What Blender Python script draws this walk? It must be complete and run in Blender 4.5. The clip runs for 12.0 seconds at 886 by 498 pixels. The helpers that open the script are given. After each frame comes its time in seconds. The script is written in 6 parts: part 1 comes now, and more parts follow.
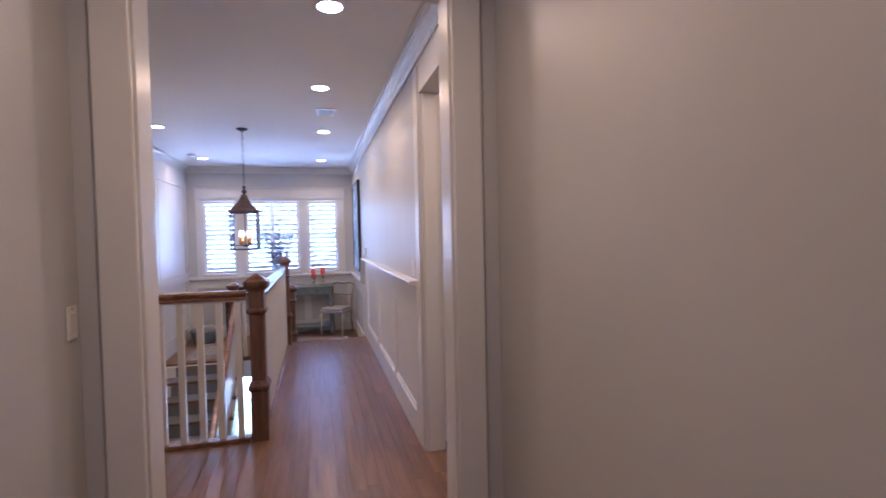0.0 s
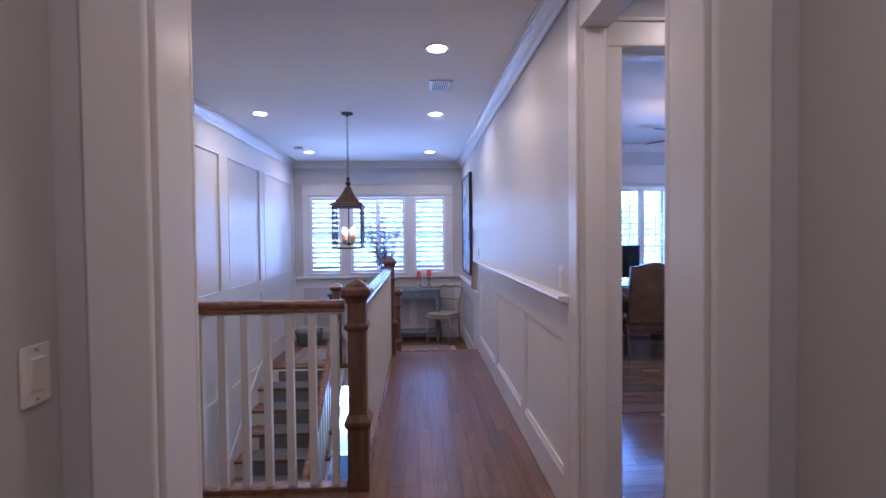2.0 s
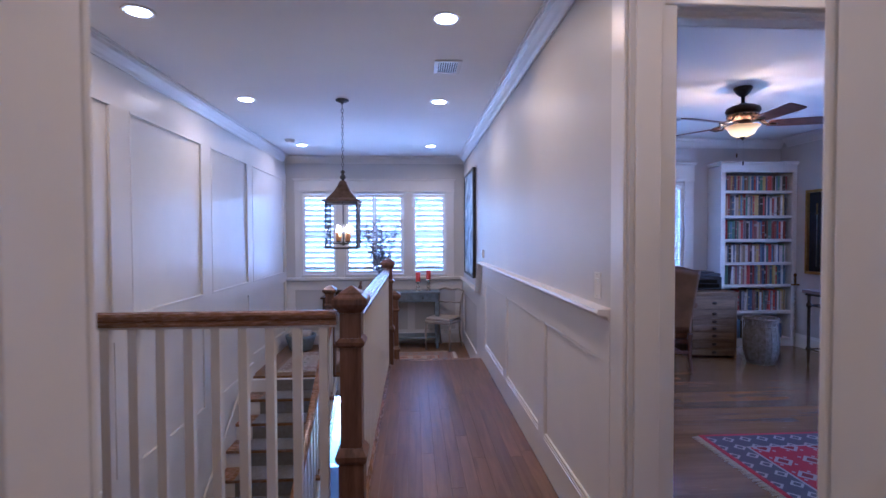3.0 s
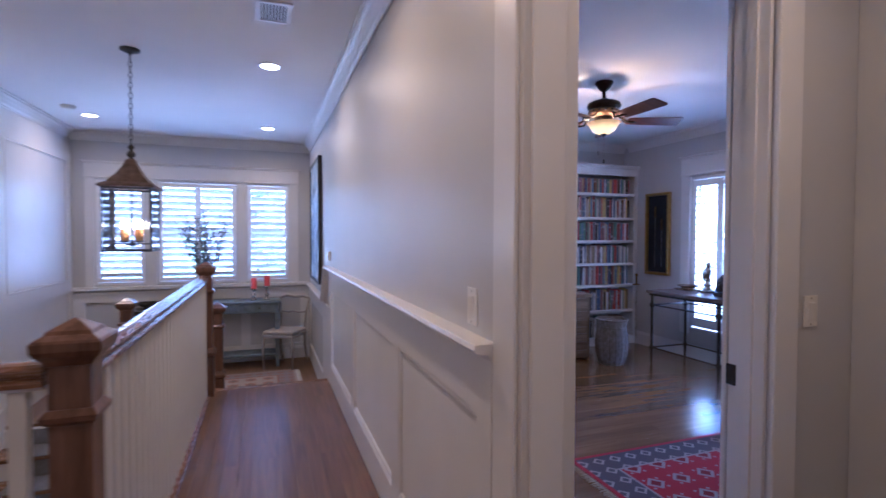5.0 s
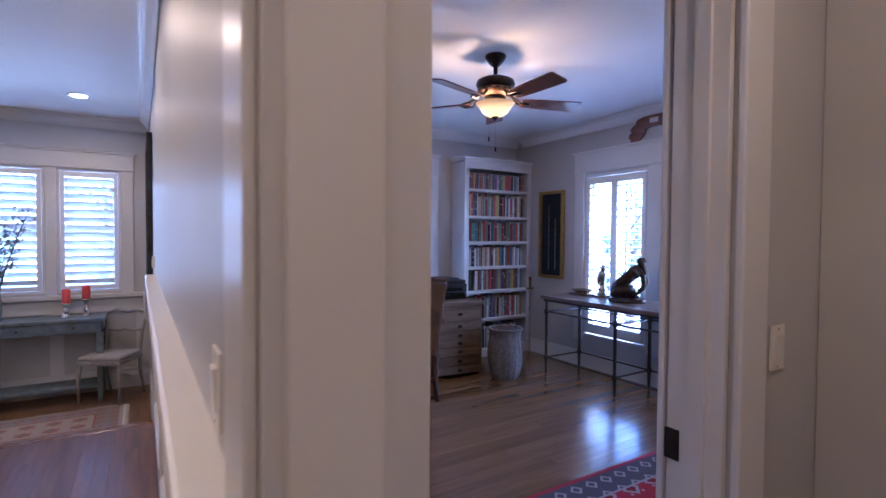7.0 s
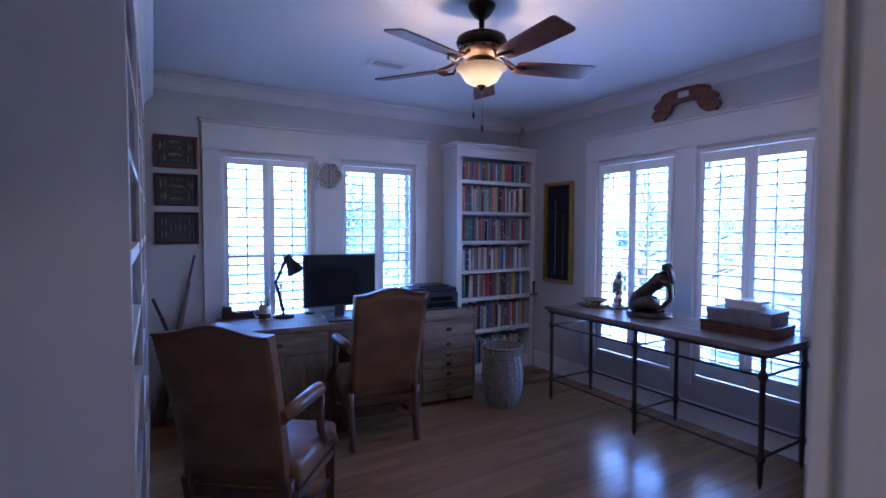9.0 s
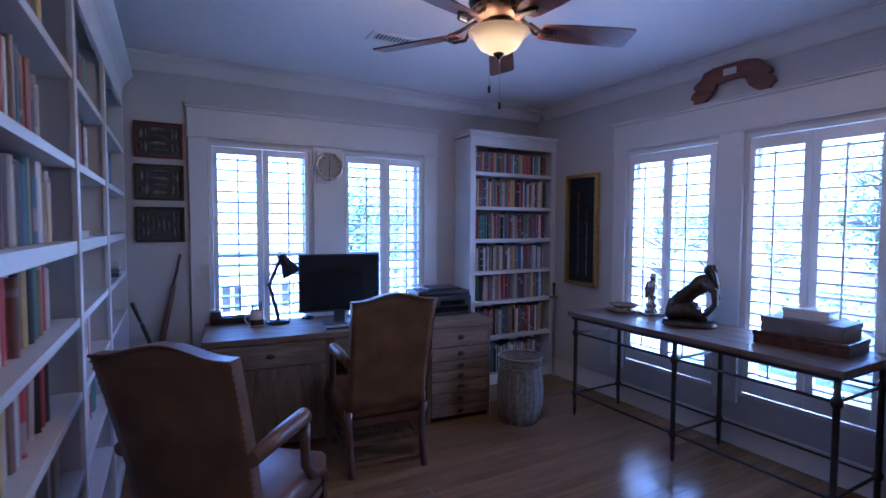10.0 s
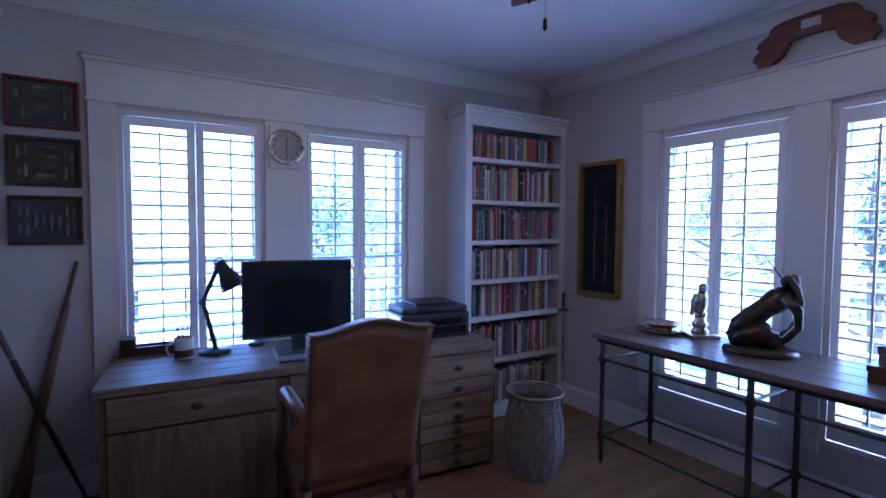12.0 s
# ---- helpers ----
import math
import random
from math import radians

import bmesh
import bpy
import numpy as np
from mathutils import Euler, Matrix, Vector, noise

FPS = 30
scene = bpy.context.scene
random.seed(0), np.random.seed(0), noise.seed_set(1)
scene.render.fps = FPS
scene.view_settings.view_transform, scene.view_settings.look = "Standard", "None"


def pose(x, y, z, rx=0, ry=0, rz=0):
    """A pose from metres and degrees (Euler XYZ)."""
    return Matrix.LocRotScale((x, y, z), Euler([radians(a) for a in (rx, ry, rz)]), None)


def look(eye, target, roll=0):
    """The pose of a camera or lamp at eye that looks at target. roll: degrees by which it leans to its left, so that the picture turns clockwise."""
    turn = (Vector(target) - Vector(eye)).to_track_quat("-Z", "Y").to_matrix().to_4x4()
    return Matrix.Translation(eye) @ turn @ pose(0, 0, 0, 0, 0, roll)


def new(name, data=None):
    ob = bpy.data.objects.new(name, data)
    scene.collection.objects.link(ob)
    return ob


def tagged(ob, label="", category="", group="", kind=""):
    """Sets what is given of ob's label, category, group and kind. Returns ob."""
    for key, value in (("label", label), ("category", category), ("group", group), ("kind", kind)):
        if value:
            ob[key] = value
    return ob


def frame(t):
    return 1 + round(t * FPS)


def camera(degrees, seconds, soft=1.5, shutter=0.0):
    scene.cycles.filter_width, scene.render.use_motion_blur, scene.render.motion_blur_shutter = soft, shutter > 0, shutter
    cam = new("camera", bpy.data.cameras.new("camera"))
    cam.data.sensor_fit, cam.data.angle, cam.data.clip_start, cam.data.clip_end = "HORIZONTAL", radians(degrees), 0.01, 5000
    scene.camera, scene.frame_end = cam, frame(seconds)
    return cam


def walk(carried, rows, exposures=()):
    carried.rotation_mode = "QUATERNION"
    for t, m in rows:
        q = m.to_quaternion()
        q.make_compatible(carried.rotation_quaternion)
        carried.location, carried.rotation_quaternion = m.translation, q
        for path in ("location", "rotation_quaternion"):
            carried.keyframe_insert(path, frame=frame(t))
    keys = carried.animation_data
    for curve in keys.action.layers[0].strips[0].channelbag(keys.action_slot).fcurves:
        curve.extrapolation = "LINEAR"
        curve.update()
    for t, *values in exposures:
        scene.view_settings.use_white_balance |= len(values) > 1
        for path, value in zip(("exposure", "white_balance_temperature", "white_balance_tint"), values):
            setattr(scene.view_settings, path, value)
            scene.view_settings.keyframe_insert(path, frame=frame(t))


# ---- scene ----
cam = camera(84.2, 12.0, shutter=0.5)
PATH = [
    (0, (0.529, 1.325, 1.478), (1.03, 3.26, 1.416), -1.2),
    (0.5, (0.530, 1.562, 1.480), (0.85, 3.531, 1.416), -1.0),
    (1, (0.504, 1.802, 1.469), (0.699, 3.792, 1.418), -0.7),
    (1.5, (0.481, 2.032, 1.462), (0.610, 4.027, 1.412), -0.6),
    (2, (0.455, 2.281, 1.459), (0.557, 4.278, 1.407), -0.6),
    (2.5, (0.415, 2.522, 1.455), (0.511, 4.519, 1.403), -0.5),
    (2.7, (0.400, 2.610, 1.455), (0.500, 4.607, 1.403), -0.4),
    (4.3, (0.488, 3.209, 1.455), (0.907, 5.164, 1.404), 0.0),
    (4.5, (0.512, 3.284, 1.454), (1.008, 5.221, 1.403), 0.0),
    (5, (0.610, 3.458, 1.453), (1.293, 5.337, 1.401), 0.2),
    (5.5, (0.733, 3.625, 1.456), (1.568, 5.441, 1.404), 0.3),
    (6, (0.856, 3.791, 1.453), (1.8, 5.553, 1.403), 0.4),
    (6.5, (0.982, 3.946, 1.455), (1.998, 5.668, 1.406), 0.4),
    (7, (1.124, 4.083, 1.458), (2.175, 5.784, 1.408), 0.4),
    (7.2, (1.185, 4.135, 1.461), (2.238, 5.836, 1.410), 0.4),
    (8.8, (1.668, 4.586, 1.535), (2.706, 6.292, 1.447), 0.3),
    (9, (1.727, 4.654, 1.538), (2.743, 6.375, 1.453), 0.2),
    (9.5, (1.851, 4.820, 1.535), (2.823, 6.565, 1.445), 0.2),
    (10, (1.963, 5.014, 1.534), (2.929, 6.762, 1.437), 0.2),
    (10.5, (2.062, 5.216, 1.525), (3.026, 6.965, 1.431), 0.2),
    (11, (2.150, 5.427, 1.524), (3.123, 7.172, 1.432), 0.2),
    (11.5, (2.228, 5.640, 1.514), (3.220, 7.374, 1.423), 0.2),
    (12, (2.303, 5.837, 1.512), (3.356, 7.534, 1.419), 0.3),
]
# the clip's camera closes its aperture as it turns into the daylit study
EXPO = [(0, 4.98, 4080), (1.0, 4.82, 3940), (2.3, 4.66, 3730), (4.3, 4.56, 3840), (7.2, 4.48, 3990), (8.8, 4.1, 3770), (9.5, 4.03, 3810), (12, 3.9, 3870)]
walk(cam, [(t, look(eye, target, roll)) for t, eye, target, roll in PATH],
     [(t, e, k, 27) for t, e, k in EXPO])

# ---- world and sun ----
world = bpy.data.worlds.new("sky")
scene.world = world
world.use_nodes = True
wn = world.node_tree
sky = wn.nodes.new("ShaderNodeTexSky")
sky.sky_type = "NISHITA"
sky.sun_disc = False
sky.sun_elevation = radians(54)
sky.sun_rotation = radians(145)
sky.air_density = 1.2
sky.dust_density = 4.0
sky.ozone_density = 1.0
wn.links.new(sky.outputs[0], wn.nodes["Background"].inputs[0])
wn.nodes["Background"].inputs[1].default_value = 0.15
sun = new("sun", bpy.data.lights.new("sun", "SUN"))
sun.data.energy = 3.0
sun.data.angle = radians(2)
sun.data.color = (1.0, 0.95, 0.87)
sun.matrix_basis = look((0, 0, 20), (-8.34, 11.9, 0))

CEIL = 2.74
LAND = -0.28
LOW = -3.05
CANS = [(0.64, 4.12), (0.60, 5.65), (0.654, 7.44), (0.653, 9.74), (-1.15, 5.65), (-1.15, 7.44), (-1.15, 9.73), (1.98, 4.08)]


def lamp(name, kind, loc, energy, colour, size=0.1, spread=None, aim=(0, 0, -1)):
    ob = new(name, bpy.data.lights.new(name, kind))
    ob.data.energy = energy
    ob.data.color = colour
    if kind == "AREA":
        ob.data.shape = "DISK"
        ob.data.size = size
        if spread:
            ob.data.spread = radians(spread)
    else:
        ob.data.shadow_soft_size = size
    ob.matrix_basis = look(loc, Vector(loc) + Vector(aim))
    return ob


WARM, AMBER = (1.0, 0.56, 0.17), (1.0, 0.51, 0.125)
for cx, cy in CANS:
    lamp("downlight_glow", "AREA", (cx, cy, CEIL - 0.012), 0.30 if cx > 1 else 0.28 if cx < 0 or cy < 4.5 else 0.42, WARM if cy > 7 else AMBER, 0.12, 165)
# the lamp at y 0.3 is an unseen fill, added behind the start
for ey, watts in ((0.3, 0.20), (2.4, 0.34)):
    lamp("passage_glow", "AREA", (0.50, ey, CEIL - 0.012), watts, AMBER, 0.12, 170)
# unseen cool fill lamp, added behind the start of the walk; no window there
entry = lamp("entry_fill_light", "AREA", (0.5, -1.58, 1.5), 0.06, (0.95, 0.97, 1.0), 1.2, None, (0, 1, 0))
# sky light in the openings of the three landing windows, behind the shutters
for x0, x1 in ((-1.40, -0.82), (-0.71, 0.27), (0.365, 0.945)):
    wl = lamp("landing_window_light", "AREA", ((x0 + x1) / 2, 10.90, 1.495), 0.38 * (x1 - x0), (1.0, 0.98, 0.95), x1 - x0, None, (0, -1, 0))
    wl.data.shape = "RECTANGLE"
    wl.data.size_y = 1.35
for k in range(3):
    a = radians(70 + 120 * k)
    lamp("fan_bulb", "POINT", (3.27 + 0.098 * math.cos(a), 6.866 + 0.098 * math.sin(a), CEIL - 0.349), 0.38, (1.0, 0.54, 0.18), 0.016)


# ---- materials ----
def nodes_of(name):
    m = bpy.data.materials.new(name)
    m.use_nodes = True
    nt = m.node_tree
    return m, nt, nt.nodes["Principled BSDF"]


def add(nt, kind, **vals):
    n = nt.nodes.new(kind)
    for k, v in vals.items():
        n.inputs[k.replace("_", " ")].default_value = v
    return n


def ramp(nt, src, stops):
    r = nt.nodes.new("ShaderNodeValToRGB")
    el = r.color_ramp.elements
    while len(el) < len(stops):
        el.new(0.5)
    for e, (p, c) in zip(el, stops):
        e.position = p
        e.color = (*c, 1)
    nt.links.new(src, r.inputs[0])
    return r.outputs[0]


def mapped(nt, scale, rot=(0, 0, 0)):
    tc = nt.nodes.new("ShaderNodeTexCoord")
    mp = nt.nodes.new("ShaderNodeMapping")
    mp.inputs["Scale"].default_value = scale
    mp.inputs["Rotation"].default_value = rot
    nt.links.new(tc.outputs["Object"], mp.inputs[0])
    return mp.outputs[0]


def plain(name, col, rough=0.5, metal=0.0, vary=0.12, scale=6.0, bump=0.0, fine=60.0, coat=0.0):
    """A painted, metal or cloth surface with soft large mottling and fine grain."""
    m, nt, b = nodes_of(name)
    v = mapped(nt, (1, 1, 1))
    big = add(nt, "ShaderNodeTexNoise", Scale=scale, Detail=4.0)
    nt.links.new(v, big.inputs["Vector"])
    lo = [c * (1 - vary) for c in col]
    hi = [min(1, c * (1 + vary)) for c in col]
    nt.links.new(ramp(nt, big.outputs[0], [(0.3, lo), (0.7, hi)]), b.inputs["Base Color"])
    small = add(nt, "ShaderNodeTexNoise", Scale=fine, Detail=3.0)
    nt.links.new(v, small.inputs["Vector"])
    rr = nt.nodes.new("ShaderNodeMapRange")
    rr.inputs["To Min"].default_value = max(0.02, rough - 0.07)
    rr.inputs["To Max"].default_value = min(1, rough + 0.07)
    nt.links.new(small.outputs[0], rr.inputs[0])
    nt.links.new(rr.outputs[0], b.inputs["Roughness"])
    b.inputs["Metallic"].default_value = metal
    b.inputs["Coat Weight"].default_value = coat
    if bump:
        bp = add(nt, "ShaderNodeBump", Strength=bump, Distance=0.002)
        nt.links.new(small.outputs[0], bp.inputs["Height"])
        nt.links.new(bp.outputs[0], b.inputs["Normal"])
    return m


def wood(name, dark, light, rough=0.35, grain=(3, 40, 40), coat=0.0, rand=0.25, bump=0.12):
    """Timber: long grain along one axis, pores, and a shift of tone from board to board."""
    m, nt, b = nodes_of(name)
    oi = nt.nodes.new("ShaderNodeObjectInfo")
    v = mapped(nt, grain)
    off = nt.nodes.new("ShaderNodeVectorMath")
    off.operation = "ADD"
    sc = nt.nodes.new("ShaderNodeMath")
    sc.operation = "MULTIPLY"
    sc.inputs[1].default_value = 37.0
    nt.links.new(oi.outputs["Random"], sc.inputs[0])
    nt.links.new(v, off.inputs[0])
    nt.links.new(sc.outputs[0], off.inputs[1])
    n1 = add(nt, "ShaderNodeTexNoise", Scale=1.0, Detail=6.0, Distortion=0.6)
    n2 = add(nt, "ShaderNodeTexNoise", Scale=4.5, Detail=3.0)
    nt.links.new(off.outputs[0], n1.inputs["Vector"])
    nt.links.new(off.outputs[0], n2.inputs["Vector"])
    mx = nt.nodes.new("ShaderNodeMath")
    mx.operation = "MULTIPLY_ADD"
    mx.inputs[1].default_value = 0.35
    nt.links.new(n2.outputs[0], mx.inputs[0])
    nt.links.new(n1.outputs[0], mx.inputs[2])
    col = ramp(nt, mx.outputs[0], [(0.42, dark), (0.9, light)])
    hs = nt.nodes.new("ShaderNodeHueSaturation")
    mr = nt.nodes.new("ShaderNodeMapRange")
    mr.inputs["To Min"].default_value = 1 - rand
    mr.inputs["To Max"].default_value = 1 + rand
    nt.links.new(oi.outputs["Random"], mr.inputs[0])
    nt.links.new(mr.outputs[0], hs.inputs["Value"])
    nt.links.new(col, hs.inputs["Color"])
    nt.links.new(hs.outputs[0], b.inputs["Base Color"])
    rr = nt.nodes.new("ShaderNodeMapRange")
    rr.inputs["To Min"].default_value = rough - 0.08
    rr.inputs["To Max"].default_value = rough + 0.1
    nt.links.new(n2.outputs[0], rr.inputs[0])
    nt.links.new(rr.outputs[0], b.inputs["Roughness"])
    b.inputs["Coat Weight"].default_value = coat
    b.inputs["Coat Roughness"].default_value = 0.15
    bp = add(nt, "ShaderNodeBump", Strength=bump, Distance=0.001)
    nt.links.new(mx.outputs[0], bp.inputs["Height"])
    nt.links.new(bp.outputs[0], b.inputs["Normal"])
    return m


def glow(name, col, strength):
    m, nt, b = nodes_of(name)
    b.inputs["Base Color"].default_value = (*col, 1)
    b.inputs["Emission Color"].default_value = (*col, 1)
    b.inputs["Emission Strength"].default_value = strength
    return m


def clear_glass(name, rough=0.0, tint=(1, 1, 1)):
    """Thin pane: mostly clear, with a faint gloss."""
    m, nt, b = nodes_of(name)
    tr = nt.nodes.new("ShaderNodeBsdfTransparent")
    tr.inputs[0].default_value = (*tint, 1)
    gl = nt.nodes.new("ShaderNodeBsdfGlossy")
    gl.inputs["Roughness"].default_value = 0.03 + rough
    fr = nt.nodes.new("ShaderNodeFresnel")
    fr.inputs[0].default_value = 1.3
    mix = nt.nodes.new("ShaderNodeMixShader")
    nt.links.new(fr.outputs[0], mix.inputs[0])
    nt.links.new(tr.outputs[0], mix.inputs[1])
    nt.links.new(gl.outputs[0], mix.inputs[2])
    nt.links.new(mix.outputs[0], nt.nodes["Material Output"].inputs[0])
    return m


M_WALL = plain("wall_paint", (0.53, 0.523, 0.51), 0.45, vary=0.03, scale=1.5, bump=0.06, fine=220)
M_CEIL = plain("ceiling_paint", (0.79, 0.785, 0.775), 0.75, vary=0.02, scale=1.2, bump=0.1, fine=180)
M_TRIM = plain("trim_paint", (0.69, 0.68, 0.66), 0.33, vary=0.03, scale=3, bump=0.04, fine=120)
M_DOORP = plain("door_paint", (0.76, 0.76, 0.74), 0.55, vary=0.03, scale=3, bump=0.05, fine=120)
M_SHUT = plain("shutter_paint", (0.80, 0.80, 0.79), 0.35, vary=0.03, scale=5)
M_CASE = plain("bookcase_paint", (0.66, 0.67, 0.67), 0.4, vary=0.04, scale=4, bump=0.05)
M_NEWEL = wood("walnut_newel", (0.060, 0.030, 0.018), (0.175, 0.092, 0.053), 0.32, (30, 30, 3), rand=0.08, coat=0.2)
M_RAIL = wood("oak_rail", (0.105, 0.052, 0.024), (0.29, 0.155, 0.076), 0.26, (4, 30, 30), rand=0.08, coat=0.4)
M_FLOOR = wood("oak_floor", (0.110, 0.060, 0.029), (0.215, 0.125, 0.062), 0.36, (22, 1.6, 22), rand=0.11, coat=0.08, bump=0.05)
M_FLOORX = wood("oak_floor_study", (0.165, 0.094, 0.042), (0.245, 0.145, 0.066), 0.22, (1.6, 22, 22), rand=0.2, coat=0.35, bump=0.015)
for floor_m, shine in ((M_FLOOR, 0.32), (M_FLOORX, 0.55)):
    floor_m.node_tree.nodes["Principled BSDF"].inputs["Specular IOR Level"].default_value = shine
M_SUB = plain("subfloor", (0.03, 0.018, 0.012), 0.8)
M_GLASS = clear_glass("window_glass")
M_IRON = plain("dark_iron", (0.055, 0.052, 0.050), 0.42, 0.7, 0.25, 20, 0.1)
M_BRONZE = plain("oil_rubbed_bronze", (0.030, 0.022, 0.017), 0.36, 0.8, 0.3, 25, 0.1)
M_CANLIT = glow("downlight_lens", (1.0, 0.86, 0.66), 1.2)
M_SWITCH = plain("switch_plastic", (0.74, 0.72, 0.67), 0.3, vary=0.02)
M_NICKEL = plain("nickel", (0.55, 0.53, 0.50), 0.28, 1.0, 0.1, 30)


# ---- building helpers ----
def box(bm, x0, x1, y0, y1, z0, z1, bev=0.0):
    geo = bmesh.ops.create_cube(bm, size=1.0)
    vs = geo["verts"]
    for v in vs:
        v.co = Vector(((x0 + x1) / 2 + v.co.x * (x1 - x0), (y0 + y1) / 2 + v.co.y * (y1 - y0), (z0 + z1) / 2 + v.co.z * (z1 - z0)))
    if bev > 0:
        es = list({e for v in vs for e in v.link_edges})
        bmesh.ops.bevel(bm, geom=es, offset=bev, segments=2, affect="EDGES", profile=0.5)
    return vs


def boxes(*rows, bev=0.0):
    bm = bmesh.new()
    for r in rows:
        box(bm, *r, bev=bev)
    return bm


def tube(bm, a, b, r0, r1=None, seg=10, caps=True):
    a, b = Vector(a), Vector(b)
    d = b - a
    m = Matrix.Translation((a + b) / 2) @ d.to_track_quat("Z", "Y").to_matrix().to_4x4()
    return bmesh.ops.create_cone(bm, cap_ends=caps, segments=seg, radius1=r0, radius2=r0 if r1 is None else r1, depth=d.length, matrix=m)["verts"]


def lathe(bm, prof, seg=24, at=(0, 0, 0)):
    """Turned body from (radius, height) pairs."""
    rings = []
    for r, z in prof:
        r = max(r, 0.0005)
        rings.append([bm.verts.new((at[0] + r * math.cos(2 * math.pi * i / seg), at[1] + r * math.sin(2 * math.pi * i / seg), at[2] + z)) for i in range(seg)])
    for a, b in zip(rings, rings[1:]):
        for i in range(seg):
            f = bm.faces.new((a[i], a[(i + 1) % seg], b[(i + 1) % seg], b[i]))
            f.smooth = True
    bm.faces.new(list(reversed(rings[0])))
    bm.faces.new(rings[-1])
    return bm


def square_lathe(bm, prof, at=(0, 0, 0)):
    """A square post from (half width, height) pairs."""
    rings = []
    for r, z in prof:
        rings.append([bm.verts.new((at[0] + sx * r, at[1] + sy * r, at[2] + z)) for sx, sy in ((-1, -1), (1, -1), (1, 1), (-1, 1))])
    for a, b in zip(rings, rings[1:]):
        for i in range(4):
            bm.faces.new((a[i], a[(i + 1) % 4], b[(i + 1) % 4], b[i]))
    bm.faces.new(list(reversed(rings[0])))
    bm.faces.new(rings[-1])
    return bm


def prism(bm, outline, axis, d0, d1):
    """An outline of (u, v) pairs pushed along an axis: x -> (y, z), y -> (x, z), z -> (x, y)."""
    def at(u, v, d):
        return {"x": (d, u, v), "y": (u, d, v), "z": (u, v, d)}[axis]
    a = [bm.verts.new(at(u, v, d0)) for u, v in outline]
    b = [bm.verts.new(at(u, v, d1)) for u, v in outline]
    n = len(outline)
    for i in range(n):
        bm.faces.new((a[i], a[(i + 1) % n], b[(i + 1) % n], b[i]))
    bm.faces.new(list(reversed(a)))
    bm.faces.new(b)
    return bm


def sweep(bm, pts, r, seg=8):
    """A round rod through points."""
    pts = [Vector(p) for p in pts]
    rings = []
    for i, p in enumerate(pts):
        d = (pts[min(i + 1, len(pts) - 1)] - pts[max(i - 1, 0)]).normalized()
        u = d.orthogonal().normalized() if i == 0 else (u - d * u.dot(d)).normalized()
        w = d.cross(u)
        rr = r[i] if isinstance(r, (list, tuple)) else r
        rings.append([bm.verts.new(p + rr * (math.cos(2 * math.pi * k / seg) * u + math.sin(2 * math.pi * k / seg) * w)) for k in range(seg)])
    for a, b in zip(rings, rings[1:]):
        for k in range(seg):
            f = bm.faces.new((a[k], a[(k + 1) % seg], b[(k + 1) % seg], b[k]))
            f.smooth = True
    bm.faces.new(list(reversed(rings[0])))
    bm.faces.new(rings[-1])
    return bm


def mesh_of(name, bm, mat, smooth=False):
    bmesh.ops.recalc_face_normals(bm, faces=bm.faces)
    if smooth:
        for f in bm.faces:
            f.smooth = True
    me = bpy.data.meshes.new(name)
    bm.to_mesh(me)
    bm.free()
    me.materials.append(mat)
    return me


def part(name, bm, material, parent, label="", smooth=False):
    ob = new(name, mesh_of(name, bm, material, smooth))
    ob.parent = parent
    if label:
        ob["label"] = label
    return ob


def thing(name, at, label, category, group="", kind="", turn=0.0):
    ob = new(name)
    ob.empty_display_size = 0.1
    ob.matrix_basis = pose(at[0], at[1], at[2], 0, 0, turn)
    return tagged(ob, label, category, group, kind)


def solid(name, bm, material, label, category, group="", kind="", at=(0, 0, 0), turn=0.0, smooth=False):
    ob = new(name, mesh_of(name, bm, material, smooth))
    ob.matrix_basis = pose(at[0], at[1], at[2], 0, 0, turn)
    return tagged(ob, label, category, group, kind)


def shell(name, bm, material, label, category="wall"):
    return solid(name, bm, material, label, category, kind="structure")


def pierced(axis, u0, u1, z0, z1, d0, d1, holes=()):
    """A wall slab along an axis ('x' or 'y') between depths d0 and d1, with rectangular holes (u0, u1, z0, z1)."""
    us = sorted({u0, u1, *[h[0] for h in holes], *[h[1] for h in holes]})
    zs = sorted({z0, z1, *[h[2] for h in holes], *[h[3] for h in holes]})
    bm = bmesh.new()

    def full(i, j):
        if i < 0 or j < 0 or i >= len(us) - 1 or j >= len(zs) - 1:
            return False
        cu, cz = (us[i] + us[i + 1]) / 2, (zs[j] + zs[j + 1]) / 2
        return not any(h[0] < cu < h[1] and h[2] < cz < h[3] for h in holes)

    def p(u, d, z):
        return bm.verts.new((u, d, z) if axis == "x" else (d, u, z))

    for i in range(len(us) - 1):
        for j in range(len(zs) - 1):
            if not full(i, j):
                continue
            a, b, c, e = us[i], us[i + 1], zs[j], zs[j + 1]
            for d in (d0, d1):
                bm.faces.new([p(a, d, c), p(b, d, c), p(b, d, e), p(a, d, e)])
            for di, dj, q in ((-1, 0, (a, a, c, e)), (1, 0, (b, b, c, e)), (0, -1, (a, b, c, c)), (0, 1, (a, b, e, e))):
                if not full(i + di, j + dj):
                    ua, ub, za, zb = q
                    bm.faces.new([p(ua, d0, za), p(ub, d0, zb if ua == ub else za), p(ub, d1, zb), p(ua, d1, za if ua == ub else zb)] if ua != ub else
                                 [p(ua, d0, za), p(ua, d0, zb), p(ua, d1, zb), p(ua, d1, za)])
    bmesh.ops.remove_doubles(bm, verts=bm.verts, dist=1e-5)
    return bm
